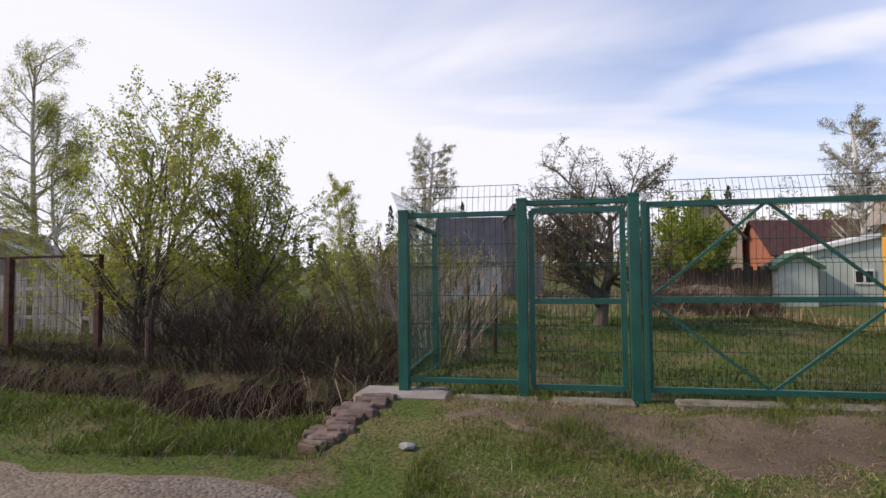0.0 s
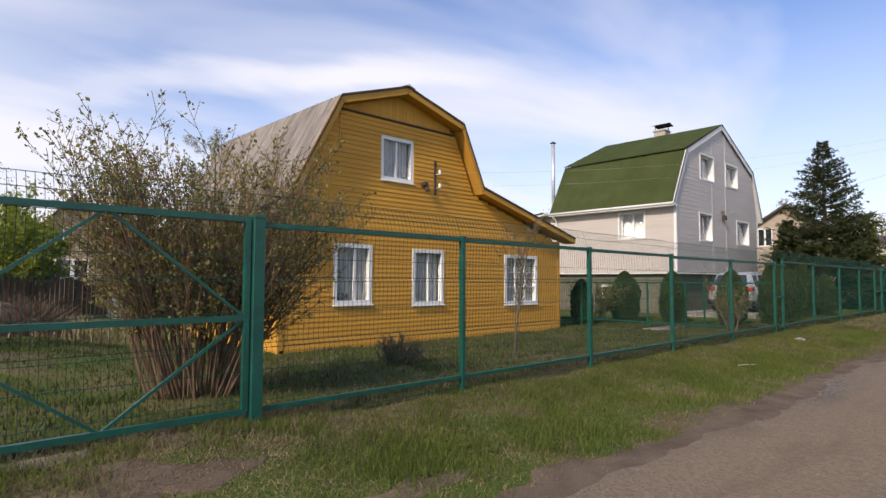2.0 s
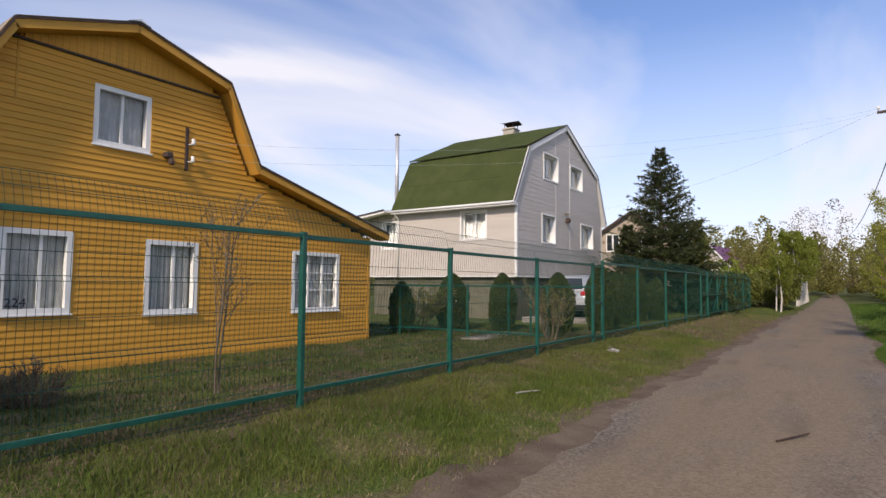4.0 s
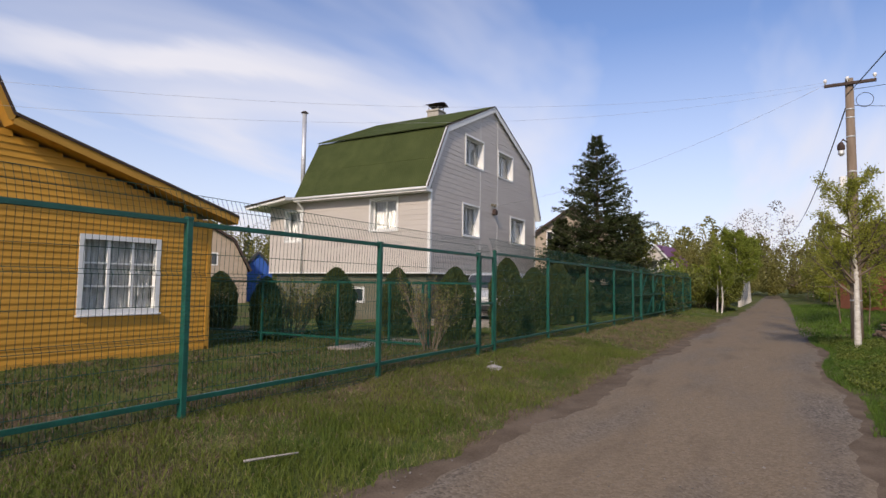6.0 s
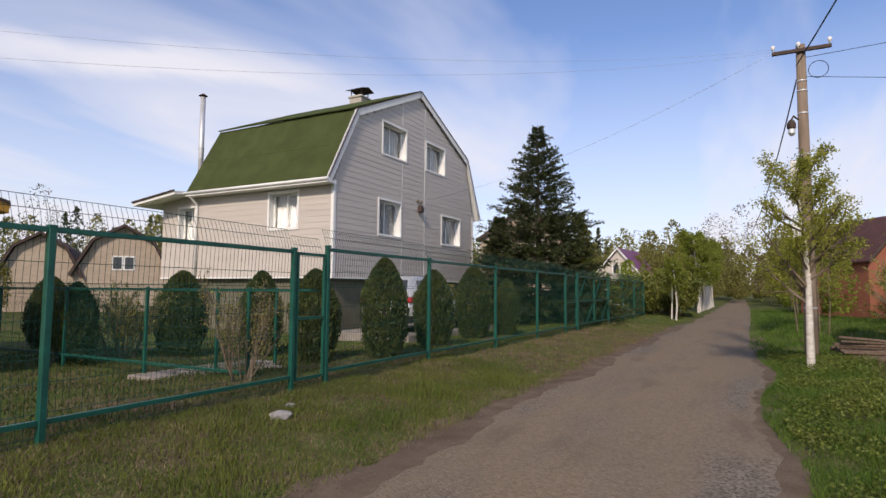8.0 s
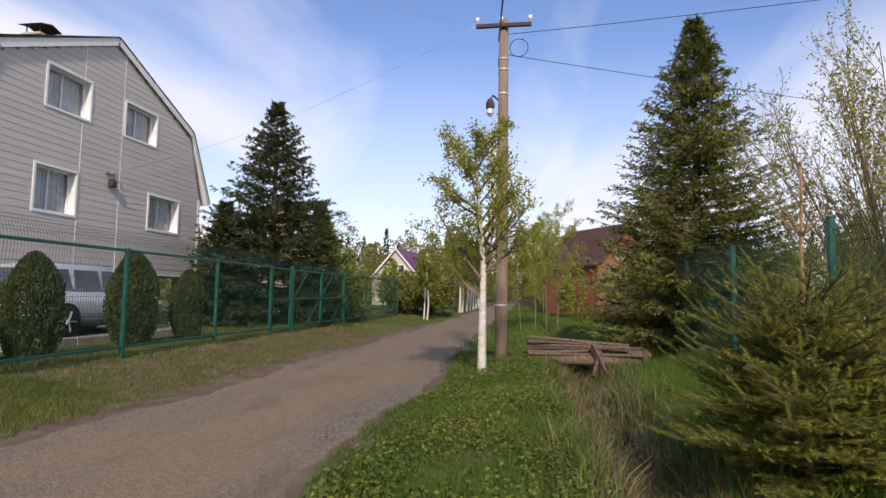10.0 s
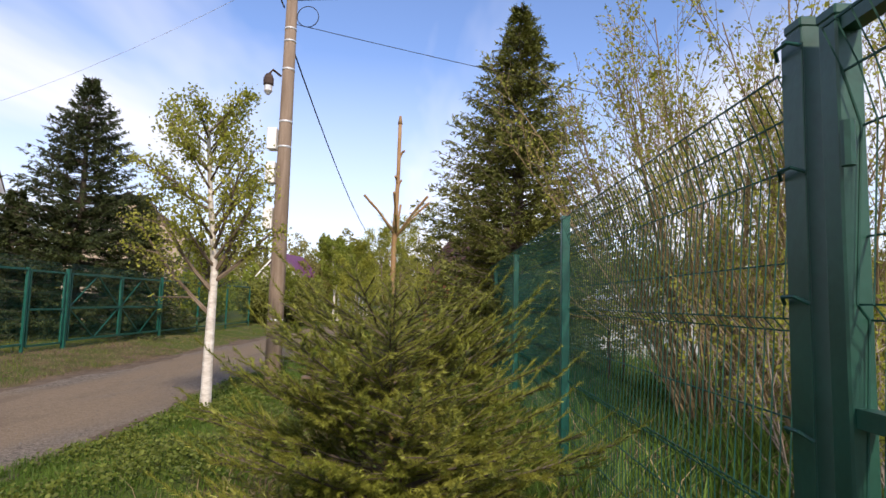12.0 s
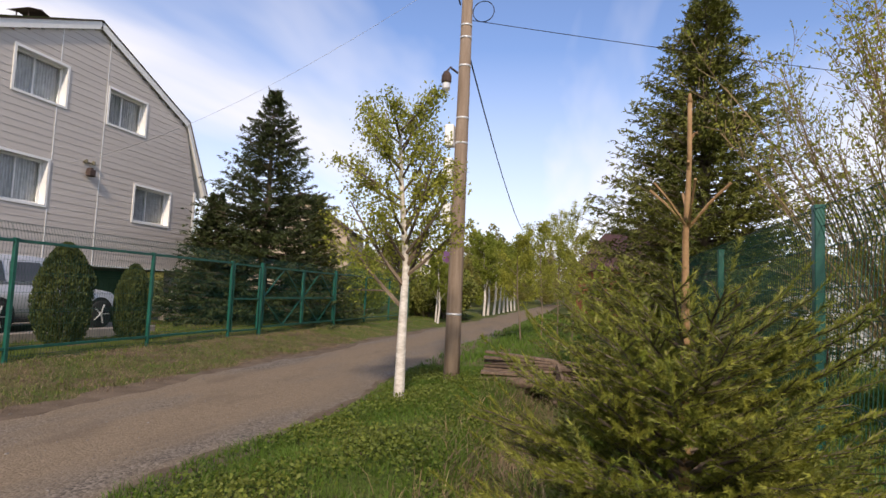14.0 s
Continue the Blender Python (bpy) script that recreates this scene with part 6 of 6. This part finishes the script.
def cottage(name, at, yaw, w, d, eave, ridge, wallm, roofm, label, wins=(), trim=WHITE, over=0.35, mansard=0.0):
    """A small house: walls, gables, two roof slopes with thickness, windows on the front gable (-y before the turn)."""
    x, y = at
    z = float(height(x, y))
    t = thing(name, (x, y, z), label, "house" if "shed" not in name else "shed")
    m = Matrix.Translation((x, y, z)) @ Matrix.Rotation(radians(yaw), 4, "Z")
    h = w / 2
    top = [(-h, 0), (h, 0), (h, eave)] + ([(h * .62, eave + (ridge - eave) * .68)] if mansard else []) + [(0, ridge)] + ([(-h * .62, eave + (ridge - eave) * .68)] if mansard else []) + [(-h, eave)]
    part("wall", place(Shape().prism(top, -d / 2, d / 2), m), wallm, t)
    edge = [(h + .25, eave - .18)] + ([(h * .62 + .08, eave + (ridge - eave) * .68 + .05)] if mansard else []) + [(0, ridge + .1)]
    for sg in (-1, 1):
        for (xa, za), (xb, zb) in zip(edge, edge[1:]):
            s = Shape().add([(sg * px, yy, zz + dz) for dz in (0, .09) for yy in (-d / 2 - over, d / 2 + over) for px, zz in ((xa, za), (xb, zb))],
                            [(0, 1, 3, 2), (4, 6, 7, 5), (0, 4, 5, 1), (2, 3, 7, 6), (0, 2, 6, 4), (1, 5, 7, 3)])
            part("roof", place(s, m), roofm, t)
            part("barge_board", place(Shape().beam((sg * xa, -d / 2 - over - .01, za + .02), (sg * xb, -d / 2 - over - .01, zb + .02), .04, .16), m), trim, t)
    for wx, wz, ww, wh_ in wins:
        fr = part("window", place(Shape().box(wx - ww / 2, wx + ww / 2, -d / 2 - .05, -d / 2 + .02, wz, wz + wh_), m), WHITE, t)
        for q in (-1, 1):
            part("pane", place(Shape().box(wx + (q * ww / 4) - ww / 5.4, wx + (q * ww / 4) + ww / 5.4, -d / 2 - .058, -d / 2 - .04, wz + .08, wz + wh_ - .08), m), DARKGLASS, fr)
    return t


cottage("house", (12.2, 50.5), -8, 5.0, 7.0, 4.1, 7.2, BEIGE, REDROOF, "beige gabled house with dark red roof", ((0, 4.0, 1.2, 1.1), (0, 1.6, 2.0, 1.3)), DARKEDGE)
cottage("house", (18.3, 46.5), 96, 6.0, 7.0, 2.6, 5.0, REDBRICK, REDROOF, "low house with dark red sloping roof", (), DARKEDGE)
cottage("shed", (13.2, 27.6), -6, 4.8, 3.0, 2.45, 2.75, PALEGREEN, WHITE, "pale green flat-roofed garden shed with white edge", ((-.6, .9, .7, .6),), WHITE, .12)
cottage("shed", (9.9, 26.6), -6, 1.4, 2.0, 1.7, 2.0, PALEGREEN, MIDGREEN, "low green-roofed lean-to shed", (), MIDGREEN, .1)
cottage("shed", (-3.6, 26.2), 97, 4.0, 2.7, 1.75, 3.6, PALEBLUE, GREYROOF, "small blue-grey shed with steep dark roof", ((0.4, .7, .7, .7),), GREYROOF, .15)
cottage("house", (-1.6, 29.5), 0, 2.4, 4.0, 2.6, 4.2, GREYWOOD, GREYROOF, "grey weathered gabled cabin behind a shed", (), GREYWOOD)
cottage("house", (-24.0, 21.5), 30, 5.5, 6.0, 2.2, 3.5, GREYWOOD, GREYROOF, "low grey cottage beyond the waste ground", ((0, .8, .9, .8),), WHITE)
cottage("cabin", (-10.4, 37.5), 10, 1.4, 1.4, 2.3, 3.4, BROWNWOOD, BROWNWOOD, "small dark wooden tower-like cabin in the shrubs", ((0, 1.6, .6, .5),), BROWNWOOD, .15)
cottage("house", (38.2, 38.0), -36, 5.2, 6.5, 2.4, 5.3, BEIGE, REDROOF, "beige house with brown-red mansard roof", ((0, 2.6, 1.3, .9),), DARKEDGE, .35, .6)
cottage("house", (34.6, 40.5), -36, 4.0, 6.0, 2.2, 4.6, BEIGE, REDROOF, "brown-red roofed garden house", (), DARKEDGE, .35, .6)
cottage("shed", (41.2, 36.0), -36, 2.0, 2.0, 2.4, 3.6, material("bright_blue_sheet", (0.03, 0.10, 0.40), (0.05, 0.14, 0.48), 3, .5, .1), GREYROOF, "bright blue tin shed far behind", (), GREYROOF, .1)
cottage("house", (84.5, 13.4), -97, 5.8, 7.0, 3.0, 6.3, SIDING, PURPLE, "pale gabled house with purple metal roof", ((0.2, 3.5, 1.7, 1.1), (0.2, 1.0, 1.6, 1.1)), WHITE)
cottage("house", (58.0, -5.9), -60, 4.6, 6.0, 3.4, 5.9, REDBRICK, REDROOF, "red brick house with dark brown roof", ((-.6, 3.7, .7, .8), (0, 1.2, 1.2, 1.2)), DARKEDGE)
cottage("house", (56.0, 15.6), -75, 6.2, 8.0, 5.2, 7.2, BEIGE, GREYROOF, "tall tan house with low dark roof", ((.8, 4.2, 1.0, 1.4), (-1.4, 4.2, 1.0, 1.4)), DARKEDGE)

# board fences
fb = thing("board_fence", (6.7, 25.6, 0.3), "dark brown upright board fence with uneven tops", "fence")
for k in range(32):
    x = 4.2 + k * 0.15
    y = 25.3 + (x - 4.7) * .17
    part("board", Shape().box(x, x + .13, y, y + .025, .2, 1.65 + .12 * math.sin(k * 2.3) + .08 * math.sin(k * 5.1)), BROWNWOOD, fb)
fg = thing("board_fence", (-11.0, 11.6, 0.1), "weathered pale grey board fence with gaps", "fence")
for k in range(44):
    x = -15.6 + k * 0.2
    y = 12.2 + (x + 11) * -.12
    if k % 9 != 5:
        part("board", Shape().box(x, x + .15, y, y + .025, .1, 1.5 + .10 * math.sin(k * 1.7)), GREYWOOD, fg)
for z in (.5, 1.2):
    part("rail", Shape().beam((-15.6, 12.2 + .552 + .04, z), (-6.8, 12.2 - .504 + .04, z), .04, .08), GREYWOOD, fg)

# rusty gate frame by the ditch
rg_ = thing("rusty_gate", (-8.8, 8.95, 0.1), "rusty steel gate frame with sagging wire", "gate")
for x, y, h in ((-7.92, 9.2, 1.88), (-9.5, 8.92, 1.84), (-11.05, 8.65, 1.82)):
    part("post", Shape().block(x - .055, x + .055, y - .055, y + .055, -.1, h, .006), RUST, rg_)
part("top_rail", Shape().beam((-11.05, 8.65, 1.80), (-7.92, 9.2, 1.86), .045, .045), RUST, rg_)
for k in range(22):
    f = k / 21
    x, y = -11.05 + 3.13 * f, 8.65 + .55 * f
    part("wire", Shape().tube([(x, y, .4), (x + .03, y, 1.0), (x, y, 1.79)], [.003] * 3, 3), RUST, rg_)
for z in (.55, .85, 1.15, 1.45):
    part("wire", Shape().tube([(-11.05, 8.65, z), (-9.45, 8.93, z - .03), (-7.92, 9.2, z)], [.003] * 3, 3), RUST, rg_)
tagged(part("short_post", Shape().tube([(-6.0, 8.05, -.2), (-6.02, 8.07, .86)], [.065, .055], 8), BROWNWOOD, None), "short dark wooden stake in the dead grass", "stake")
for x, y, h in ((-1.25, 9.0, 1.3), (-0.9, 9.7, 1.3), (-1.4, 11.5, 1.4)):
    tagged(part("wooden_stake", Shape().tube([(x, y, 0), (x + .02, y, h)], [.035, .03], 7), BROWNWOOD, None), "thin dark wooden stake by the garden edge", "stake", "garden stakes")

# concrete edging under the gates, culvert slab
slab = thing("culvert_slab", (-1.5, 5.4, .15), "broken concrete culvert slab at the ditch edge", "slab")
part("slab_top", Shape().block(-1.86, -0.95, 5.52, 5.98, -.25, .335, .02), CONCRETE, slab)
rng = np.random.default_rng(90)
for k in range(46):
    f = rng.uniform(0, 1)
    x, y = -1.9 + .45 * f * rng.uniform(0, 1) + rng.uniform(-.06, .1), 4.55 + 1.0 * f
    w = rng.uniform(.07, .12)
    part("rubble_brick", place(Shape().block(-w, w, -.055, .055, -.05, .03, .012), Matrix.Translation((x, y, float(height(x + .12, y)) + .015)) @ Matrix.Rotation(rng.uniform(-.35, .35), 4, "Z") @ Matrix.Rotation(rng.uniform(-.2, .2), 4, "X")), OLDBRICK, slab)
edging = thing("concrete_edging", (2.0, 5.7, .15), "low worn concrete edging under the gates", "edging")
for a, b in ((-.92, -.1), (.0, .75), (1.1, 2.0), (2.05, 2.9), (3.2, 4.1)):
    part("edging_block", Shape().block(a, b, 5.60, 5.80, -.05, .315 + .014 * math.sin(a * 7), .02), MOSSY, edging)
edging2 = thing("concrete_edging", (26.0, 5.8, .15), "low concrete edging under the mesh fence", "edging")
for k in range(7):
    a = 21.0 + k * 1.5
    part("edging_block", Shape().block(a, a + 1.44, 5.72, 5.86, -.05, .145, .02), MOSSY, edging2)
path = thing("garden_path", (21.2, 8.0, .1), "pale concrete slab path inside the wicket gate", "path")
for k in range(4):
    part("paving_slab", Shape().block(19.62 + .1 * k, 20.9 + .55 * k, 5.35 + k * 1.08, 6.4 + k * 1.08, -.02, .16 - .02 * k, .012), CONCRETE, path)

# low inner fence between the gardens
inner = thing("garden_fence", (20.2, 10.0, .1), "low green mesh fence dividing the gardens", "fence")
for y in (7.2, 9.6, 12.0, 14.4):
    part("post", Shape().block(20.17, 20.22, y - .025, y + .025, -.1, 1.55, .004), GREEN, inner)
part("rail", Shape().block(20.18, 20.21, 5.9, 14.4, 1.49, 1.53, .004), GREEN, inner)
part("rail", Shape().block(20.18, 20.21, 7.2, 14.4, .25, .29, .004), GREEN, inner)
side_i = Matrix(((0, -1, 0, 20.22), (1, 0, 0, 0), (0, 0, 1, 0), (0, 0, 0, 1)))
part("mesh_panel", place(mesh_panel(7.2, 14.4, .2, 1.6), side_i), WIRE, inner)
front_i = thing("garden_fence", (21.7, 8.7, .1), "low green mesh fence dividing the gardens", "fence")
for x in (20.9, 22.3):
    part("post", Shape().block(x - .025, x + .025, 8.67, 8.72, -.1, 1.55, .004), GREEN, front_i)
part("rail", Shape().block(20.9, 22.3, 8.68, 8.71, 1.49, 1.53, .004), GREEN, front_i)

# compost heap
rng = np.random.default_rng(91)
hs = Shape()
N = 26
for i in range(N + 1):
    for j in range(N + 1):
        u, v = i / N * 2 - 1, j / N * 2 - 1
        r = min(1, math.hypot(u, v))
        hs.v.append((4.1 + u * 1.9, 16.9 + v * 1.3, .15 + .95 * (1 - r * r) ** .75 + rng.uniform(-.03, .05) * (r < 1)))
hs.f = [(i * (N + 1) + j, (i + 1) * (N + 1) + j, (i + 1) * (N + 1) + j + 1, i * (N + 1) + j + 1) for i in range(N) for j in range(N)]
heap = tagged(part("compost_heap", hs, DEADB, None, "", False), "brown heap of dry garden waste on the lawn", "heap")
blades("heap_stems", 9000, (2.2, 6.0, 15.6, 18.2), lambda x, y, t, u: ((x - 4.1) / 1.8) ** 2 + ((y - 16.9) / 1.2) ** 2 < 1, .72, .009, DEADB, 92, "dry brown stalks heaped on garden waste", .5, "stalks")


def suv():
    """A parked estate car seen from behind and the side."""
    x0, y0, z0 = 27.95, 9.05, 0.30
    L, W = 4.45, 1.82
    c = thing("car", (x0 + L / 2, y0 + W / 2, z0), "silver compact SUV parked on the grass", "car")

    def loft(rows):
        """Sections along x: (x, half width low, half width high, z low, z mid, z high)."""
        s = Shape()
        for x, a, b, zl, zm, zh in rows:
            yc = y0 + W / 2
            s.v += [(x0 + x, yc - a * .94, z0 + zl), (x0 + x, yc - a, z0 + (zl + zm) / 2), (x0 + x, yc - a, z0 + zm), (x0 + x, yc - b, z0 + zh - .03), (x0 + x, yc - b + .06, z0 + zh),
                    (x0 + x, yc + b - .06, z0 + zh), (x0 + x, yc + b, z0 + zh - .03), (x0 + x, yc + a, z0 + zm), (x0 + x, yc + a, z0 + (zl + zm) / 2), (x0 + x, yc + a * .94, z0 + zl)]
        n = 10
        for i in range(len(rows) - 1):
            for k in range(n):
                s.f.append((i * n + k, i * n + (k + 1) % n, (i + 1) * n + (k + 1) % n, (i + 1) * n + k))
        s.f += [tuple(reversed(range(n))), tuple(range((len(rows) - 1) * n, len(rows) * n))]
        return s
    body = part("body", loft([(0.0, .80, .76, .42, .60, .78), (.06, .86, .80, .34, .72, 1.0), (.30, .90, .84, .26, .78, 1.04), (1.4, .91, .85, .24, .80, 1.02), (2.9, .91, .85, .24, .80, 1.0),
                              (3.2, .91, .82, .24, .78, .99), (4.0, .88, .76, .26, .70, .88), (4.35, .80, .66, .32, .58, .74), (4.45, .70, .6, .38, .52, .62)]), CARPAINT, c, "", True)
    part("cabin", loft([(.10, .78, .62, 1.0, 1.05, 1.12), (.38, .80, .62, 1.0, 1.08, 1.58), (.9, .82, .64, .99, 1.08, 1.66), (1.8, .82, .65, .99, 1.08, 1.67), (2.5, .81, .63, .99, 1.06, 1.60), (3.35, .78, .6, .96, .99, 1.02)]), CARPAINT, c, "", True)
    yc = y0 + W / 2
    for sg in (-1, 1):
        for a, b in ((.55, 1.05), (1.13, 1.95), (2.02, 2.75)):
            s = Shape()
            for zz, yy, ix in ((1.09, .832, 0), (1.52, .70, 1)):
                pa, pb = a + (.08 if ix else 0), b - (.30 if ix and b > 2.5 else .03 * ix)
                s.v += [(x0 + pa, yc + sg * yy, z0 + zz), (x0 + pb, yc + sg * yy, z0 + zz), (x0 + pb, yc + sg * (yy - .03), z0 + zz), (x0 + pa, yc + sg * (yy - .03), z0 + zz)]
            s.f = [(0, 1, 5, 4), (1, 2, 6, 5), (2, 3, 7, 6), (3, 0, 4, 7), (3, 2, 1, 0), (4, 5, 6, 7)]
            part("side_window", s, DARKGLASS, c)
    part("rear_window", Shape().add([(x0 + .085, yc - .66, z0 + 1.10), (x0 + .085, yc + .66, z0 + 1.10), (x0 + .34, yc + .56, z0 + 1.53), (x0 + .34, yc - .56, z0 + 1.53),
                                     (x0 + .14, yc - .66, z0 + 1.10), (x0 + .14, yc + .66, z0 + 1.10), (x0 + .40, yc + .56, z0 + 1.53), (x0 + .40, yc - .56, z0 + 1.53)],
                                    [(3, 2, 1, 0), (4, 5, 6, 7), (0, 1, 5, 4), (1, 2, 6, 5), (2, 3, 7, 6), (3, 0, 4, 7)]), DARKGLASS, c)
    for sg in (-1, 1):
        part("tail_light", Shape().block(x0 - .01, x0 + .32, yc + sg * .74 - .14, yc + sg * .74 + .14, z0 + .86, z0 + 1.02, .03), REDLENS, c, "red tail light")
        part("headlight", Shape().block(x0 + 4.05, x0 + 4.38, yc + sg * .68 - .12, yc + sg * .68 + .12, z0 + .66, z0 + .78, .03), STEEL, c)
    part("number_plate", Shape().block(x0 - .015, x0 + .01, yc - .26, yc + .26, z0 + .66, z0 + .77, .004), WHITE, c)
    part("rear_bumper", Shape().block(x0 - .05, x0 + .35, yc - .88, yc + .88, z0 + .30, z0 + .50, .04), TYRE, c, "black plastic bumper")
    part("sill", Shape().block(x0 + 1.1, x0 + 3.1, yc - .915, yc + .915, z0 + .20, z0 + .30, .02), TYRE, c)
    for x in (.85, 3.5):
        for sg in (-1, 1):
            y = yc + sg * .80
            w = part("wheel", Shape().tube([(x0 + x, y - .11, z0 + .34), (x0 + x, y - .09, z0 + .34), (x0 + x, y + .09, z0 + .34), (x0 + x, y + .11, z0 + .34)], [.29, .34, .34, .29], 24), TYRE, c, "", True)
            rm = Shape().tube([(x0 + x, y + sg * .10, z0 + .34), (x0 + x, y + sg * .125, z0 + .34)], [.06, .05], 10)
            for k in range(5):
                a = k * 1.2566
                rm.beam((x0 + x, y + sg * .115, z0 + .34), (x0 + x + .24 * math.cos(a), y + sg * .115, z0 + .34 + .24 * math.sin(a)), .02, .06, (0, 1, 0))
            part("rim", rm, STEEL, w, "five-spoke alloy rim")
            part("wheel_arch", Shape().tube([(x0 + x, yc + sg * .70, z0 + .36), (x0 + x, yc + sg * .921, z0 + .36)], [.40, .40], 20), TYRE, c)
            w.location.y += sg * .03
    part("mirror", Shape().block(x0 + 2.85, x0 + 2.98, yc - 1.05, yc - .90, z0 + 1.02, z0 + 1.14, .03), CARPAINT, c)


suv()
pad = thing("parking_pad", (30.8, 10.2, .1), "worn pale concrete parking pad under the car", "pad")
for k in range(4):
    part("paving_slab", Shape().block(27.4 + k * 1.45, 28.82 + k * 1.45, 8.8, 11.6, -.05, .295 - .003 * (k % 2), .015), CONCRETE, pad)

# wooden footbridge over the ditch
br = thing("footbridge", (30.1, -2.25, 0.1), "collapsing footbridge of rotting brown planks", "footbridge")
rng = np.random.default_rng(93)
for k in range(9):
    x = 29.0 + k * .22
    part("plank", place(Shape().block(-.09, .09, -1.25, 1.15, -.02, .025, .008), Matrix.Translation((x, -2.3, .27 + .03 * math.sin(k * 2.1))) @ Matrix.Rotation(rng.uniform(-.12, .12), 4, "Z") @ Matrix.Rotation(rng.uniform(-.04, .04), 4, "X")), ROTWOOD, br)
for x in (28.85, 30.1, 31.0):
    part("log", Shape().tube([(x, -3.45, .12), (x + .05, -2.35, .16), (x, -1.15, .14)], [.09, .10, .08], 8), ROTWOOD, br, "", True)
for k in range(5):
    part("stacked_plank", place(Shape().block(-.08, .08, -1.0, 1.0, -.02, .02, .006), Matrix.Translation((29.1 + .05 * k, -2.15, .33 + .045 * k)) @ Matrix.Rotation(rng.uniform(-.15, .15), 4, "Z") @ Matrix.Rotation(.03 * (k - 2), 4, "X")), ROTWOOD, br)
part("leaning_board", Shape().beam((28.35, -2.65, -.15), (28.9, -2.4, .46), .05, .12), ROTWOOD, br)
part("leaning_board", Shape().beam((28.55, -2.4, -.1), (28.8, -2.55, .36), .05, .08), ROTWOOD, br)
part("stake", Shape().tube([(28.7, -3.35, -.1), (28.7, -3.37, .42)], [.05, .05], 7), ROTWOOD, br)

# greenhouse behind the mesh fence
gh = thing("greenhouse", (36.0, -9.0, .1), "milky polycarbonate greenhouse behind the thicket", "greenhouse")
s = Shape()
for k in range(13):
    a = math.pi * k / 12
    s.v += [(34.6, -9.1 + 1.35 * math.cos(a), .1 + 2.15 * math.sin(a) ** .7), (39.0, -9.1 + 1.35 * math.cos(a), .1 + 2.15 * math.sin(a) ** .7)]
s.f = [(2 * k, 2 * k + 1, 2 * k + 3, 2 * k + 2) for k in range(12)] + [tuple(range(0, 26, 2)), tuple(range(25, 0, -2))]
part("shell", s, POLY, gh)
for x in (34.58, 36.0, 37.5, 39.0):
    part("hoop", Shape().tube([(x, -9.1 + 1.37 * math.cos(math.pi * k / 12), .1 + 2.17 * math.sin(math.pi * k / 12) ** .7) for k in range(13)], [.02] * 13, 5), STEEL, gh)
for x, y in ((29.0, -6.3), (30.4, -7.0)):
    tagged(part("rusty_stake", Shape().tube([(x, y, 0), (x, y, 1.25)], [.03, .03], 6), RUST, None), "thin rusty steel stake in the long grass", "stake", "rusty stakes")

# loose stones on the lane
rng = np.random.default_rng(94)
ico = []
for k in range(3):
    bm = bmesh.new()
    bmesh.ops.create_icosphere(bm, subdivisions=1, radius=1.0)
    for v in bm.verts:
        v.co = Vector((v.co.x * rng.uniform(.7, 1.2), v.co.y * rng.uniform(.6, 1.0), v.co.z * rng.uniform(.4, .7)))
    ico.append((np.array([v.co[:] for v in bm.verts]), np.array([[v.index for v in f.verts] for f in bm.faces])))
    bm.free()
PV, PF, n0 = [], [], 0
for k in range(3600):
    x = rng.uniform(-6, 36)
    y = rng.choice((rng.normal(2.1, .25), rng.normal(.95, .22), rng.normal(3.25, .22), rng.uniform(.6, 3.6)))
    r = rng.uniform(.004, .012) if k % 40 else rng.uniform(.012, .024)
    v, f = ico[k % 3]
    PV.append(v * r + (x, y, float(height(x, y)) + .021))
    PF.append(f + n0)
    n0 += len(v)
tagged(mesh_of("loose_gravel", np.concatenate(PV), np.concatenate(PF), PEBBLE), "loose grey stones scattered on the lane", "gravel", "", "stuff")
for x, y, r in ((18.6, 5.0, .16), (18.95, 5.2, .09), (-1.1, 4.6, .08)):
    v, f = ico[1]
    s = Shape()
    s.v, s.f = (v * (r, r, r * .6) + (x, y, float(height(x, y)) + r * .2)).tolist(), f.tolist()
    tagged(part("stone", s, STONE, None), "flat grey fieldstone lying in the grass", "stone", "fieldstones")
tagged(part("fallen_stick", Shape().tube([(13.3, 4.5, .16), (13.7, 4.35, .15)], [.012, .008], 5), GREYWOOD, None), "short pale stick lying in the grass", "stick")
tagged(part("fallen_stick", Shape().tube([(13.2, 1.6, .03), (13.75, 1.35, .03)], [.012, .008], 5), BROWNWOOD, None), "short dark stick lying on the lane", "stick")

# house number on the window
num = bpy.data.curves.new("house_number", "FONT")
num.body = "224"
num.size, num.extrude = 0.20, 0.002
no = new("house_number", num)
no.matrix_world = Matrix.Translation((10.09, FRONT_Y + 0.035, 1.13)) @ Matrix.Rotation(radians(90), 4, "X")
num.materials.append(BLACK)
tagged(no, "dark house number 224 on the window pane", "sign")
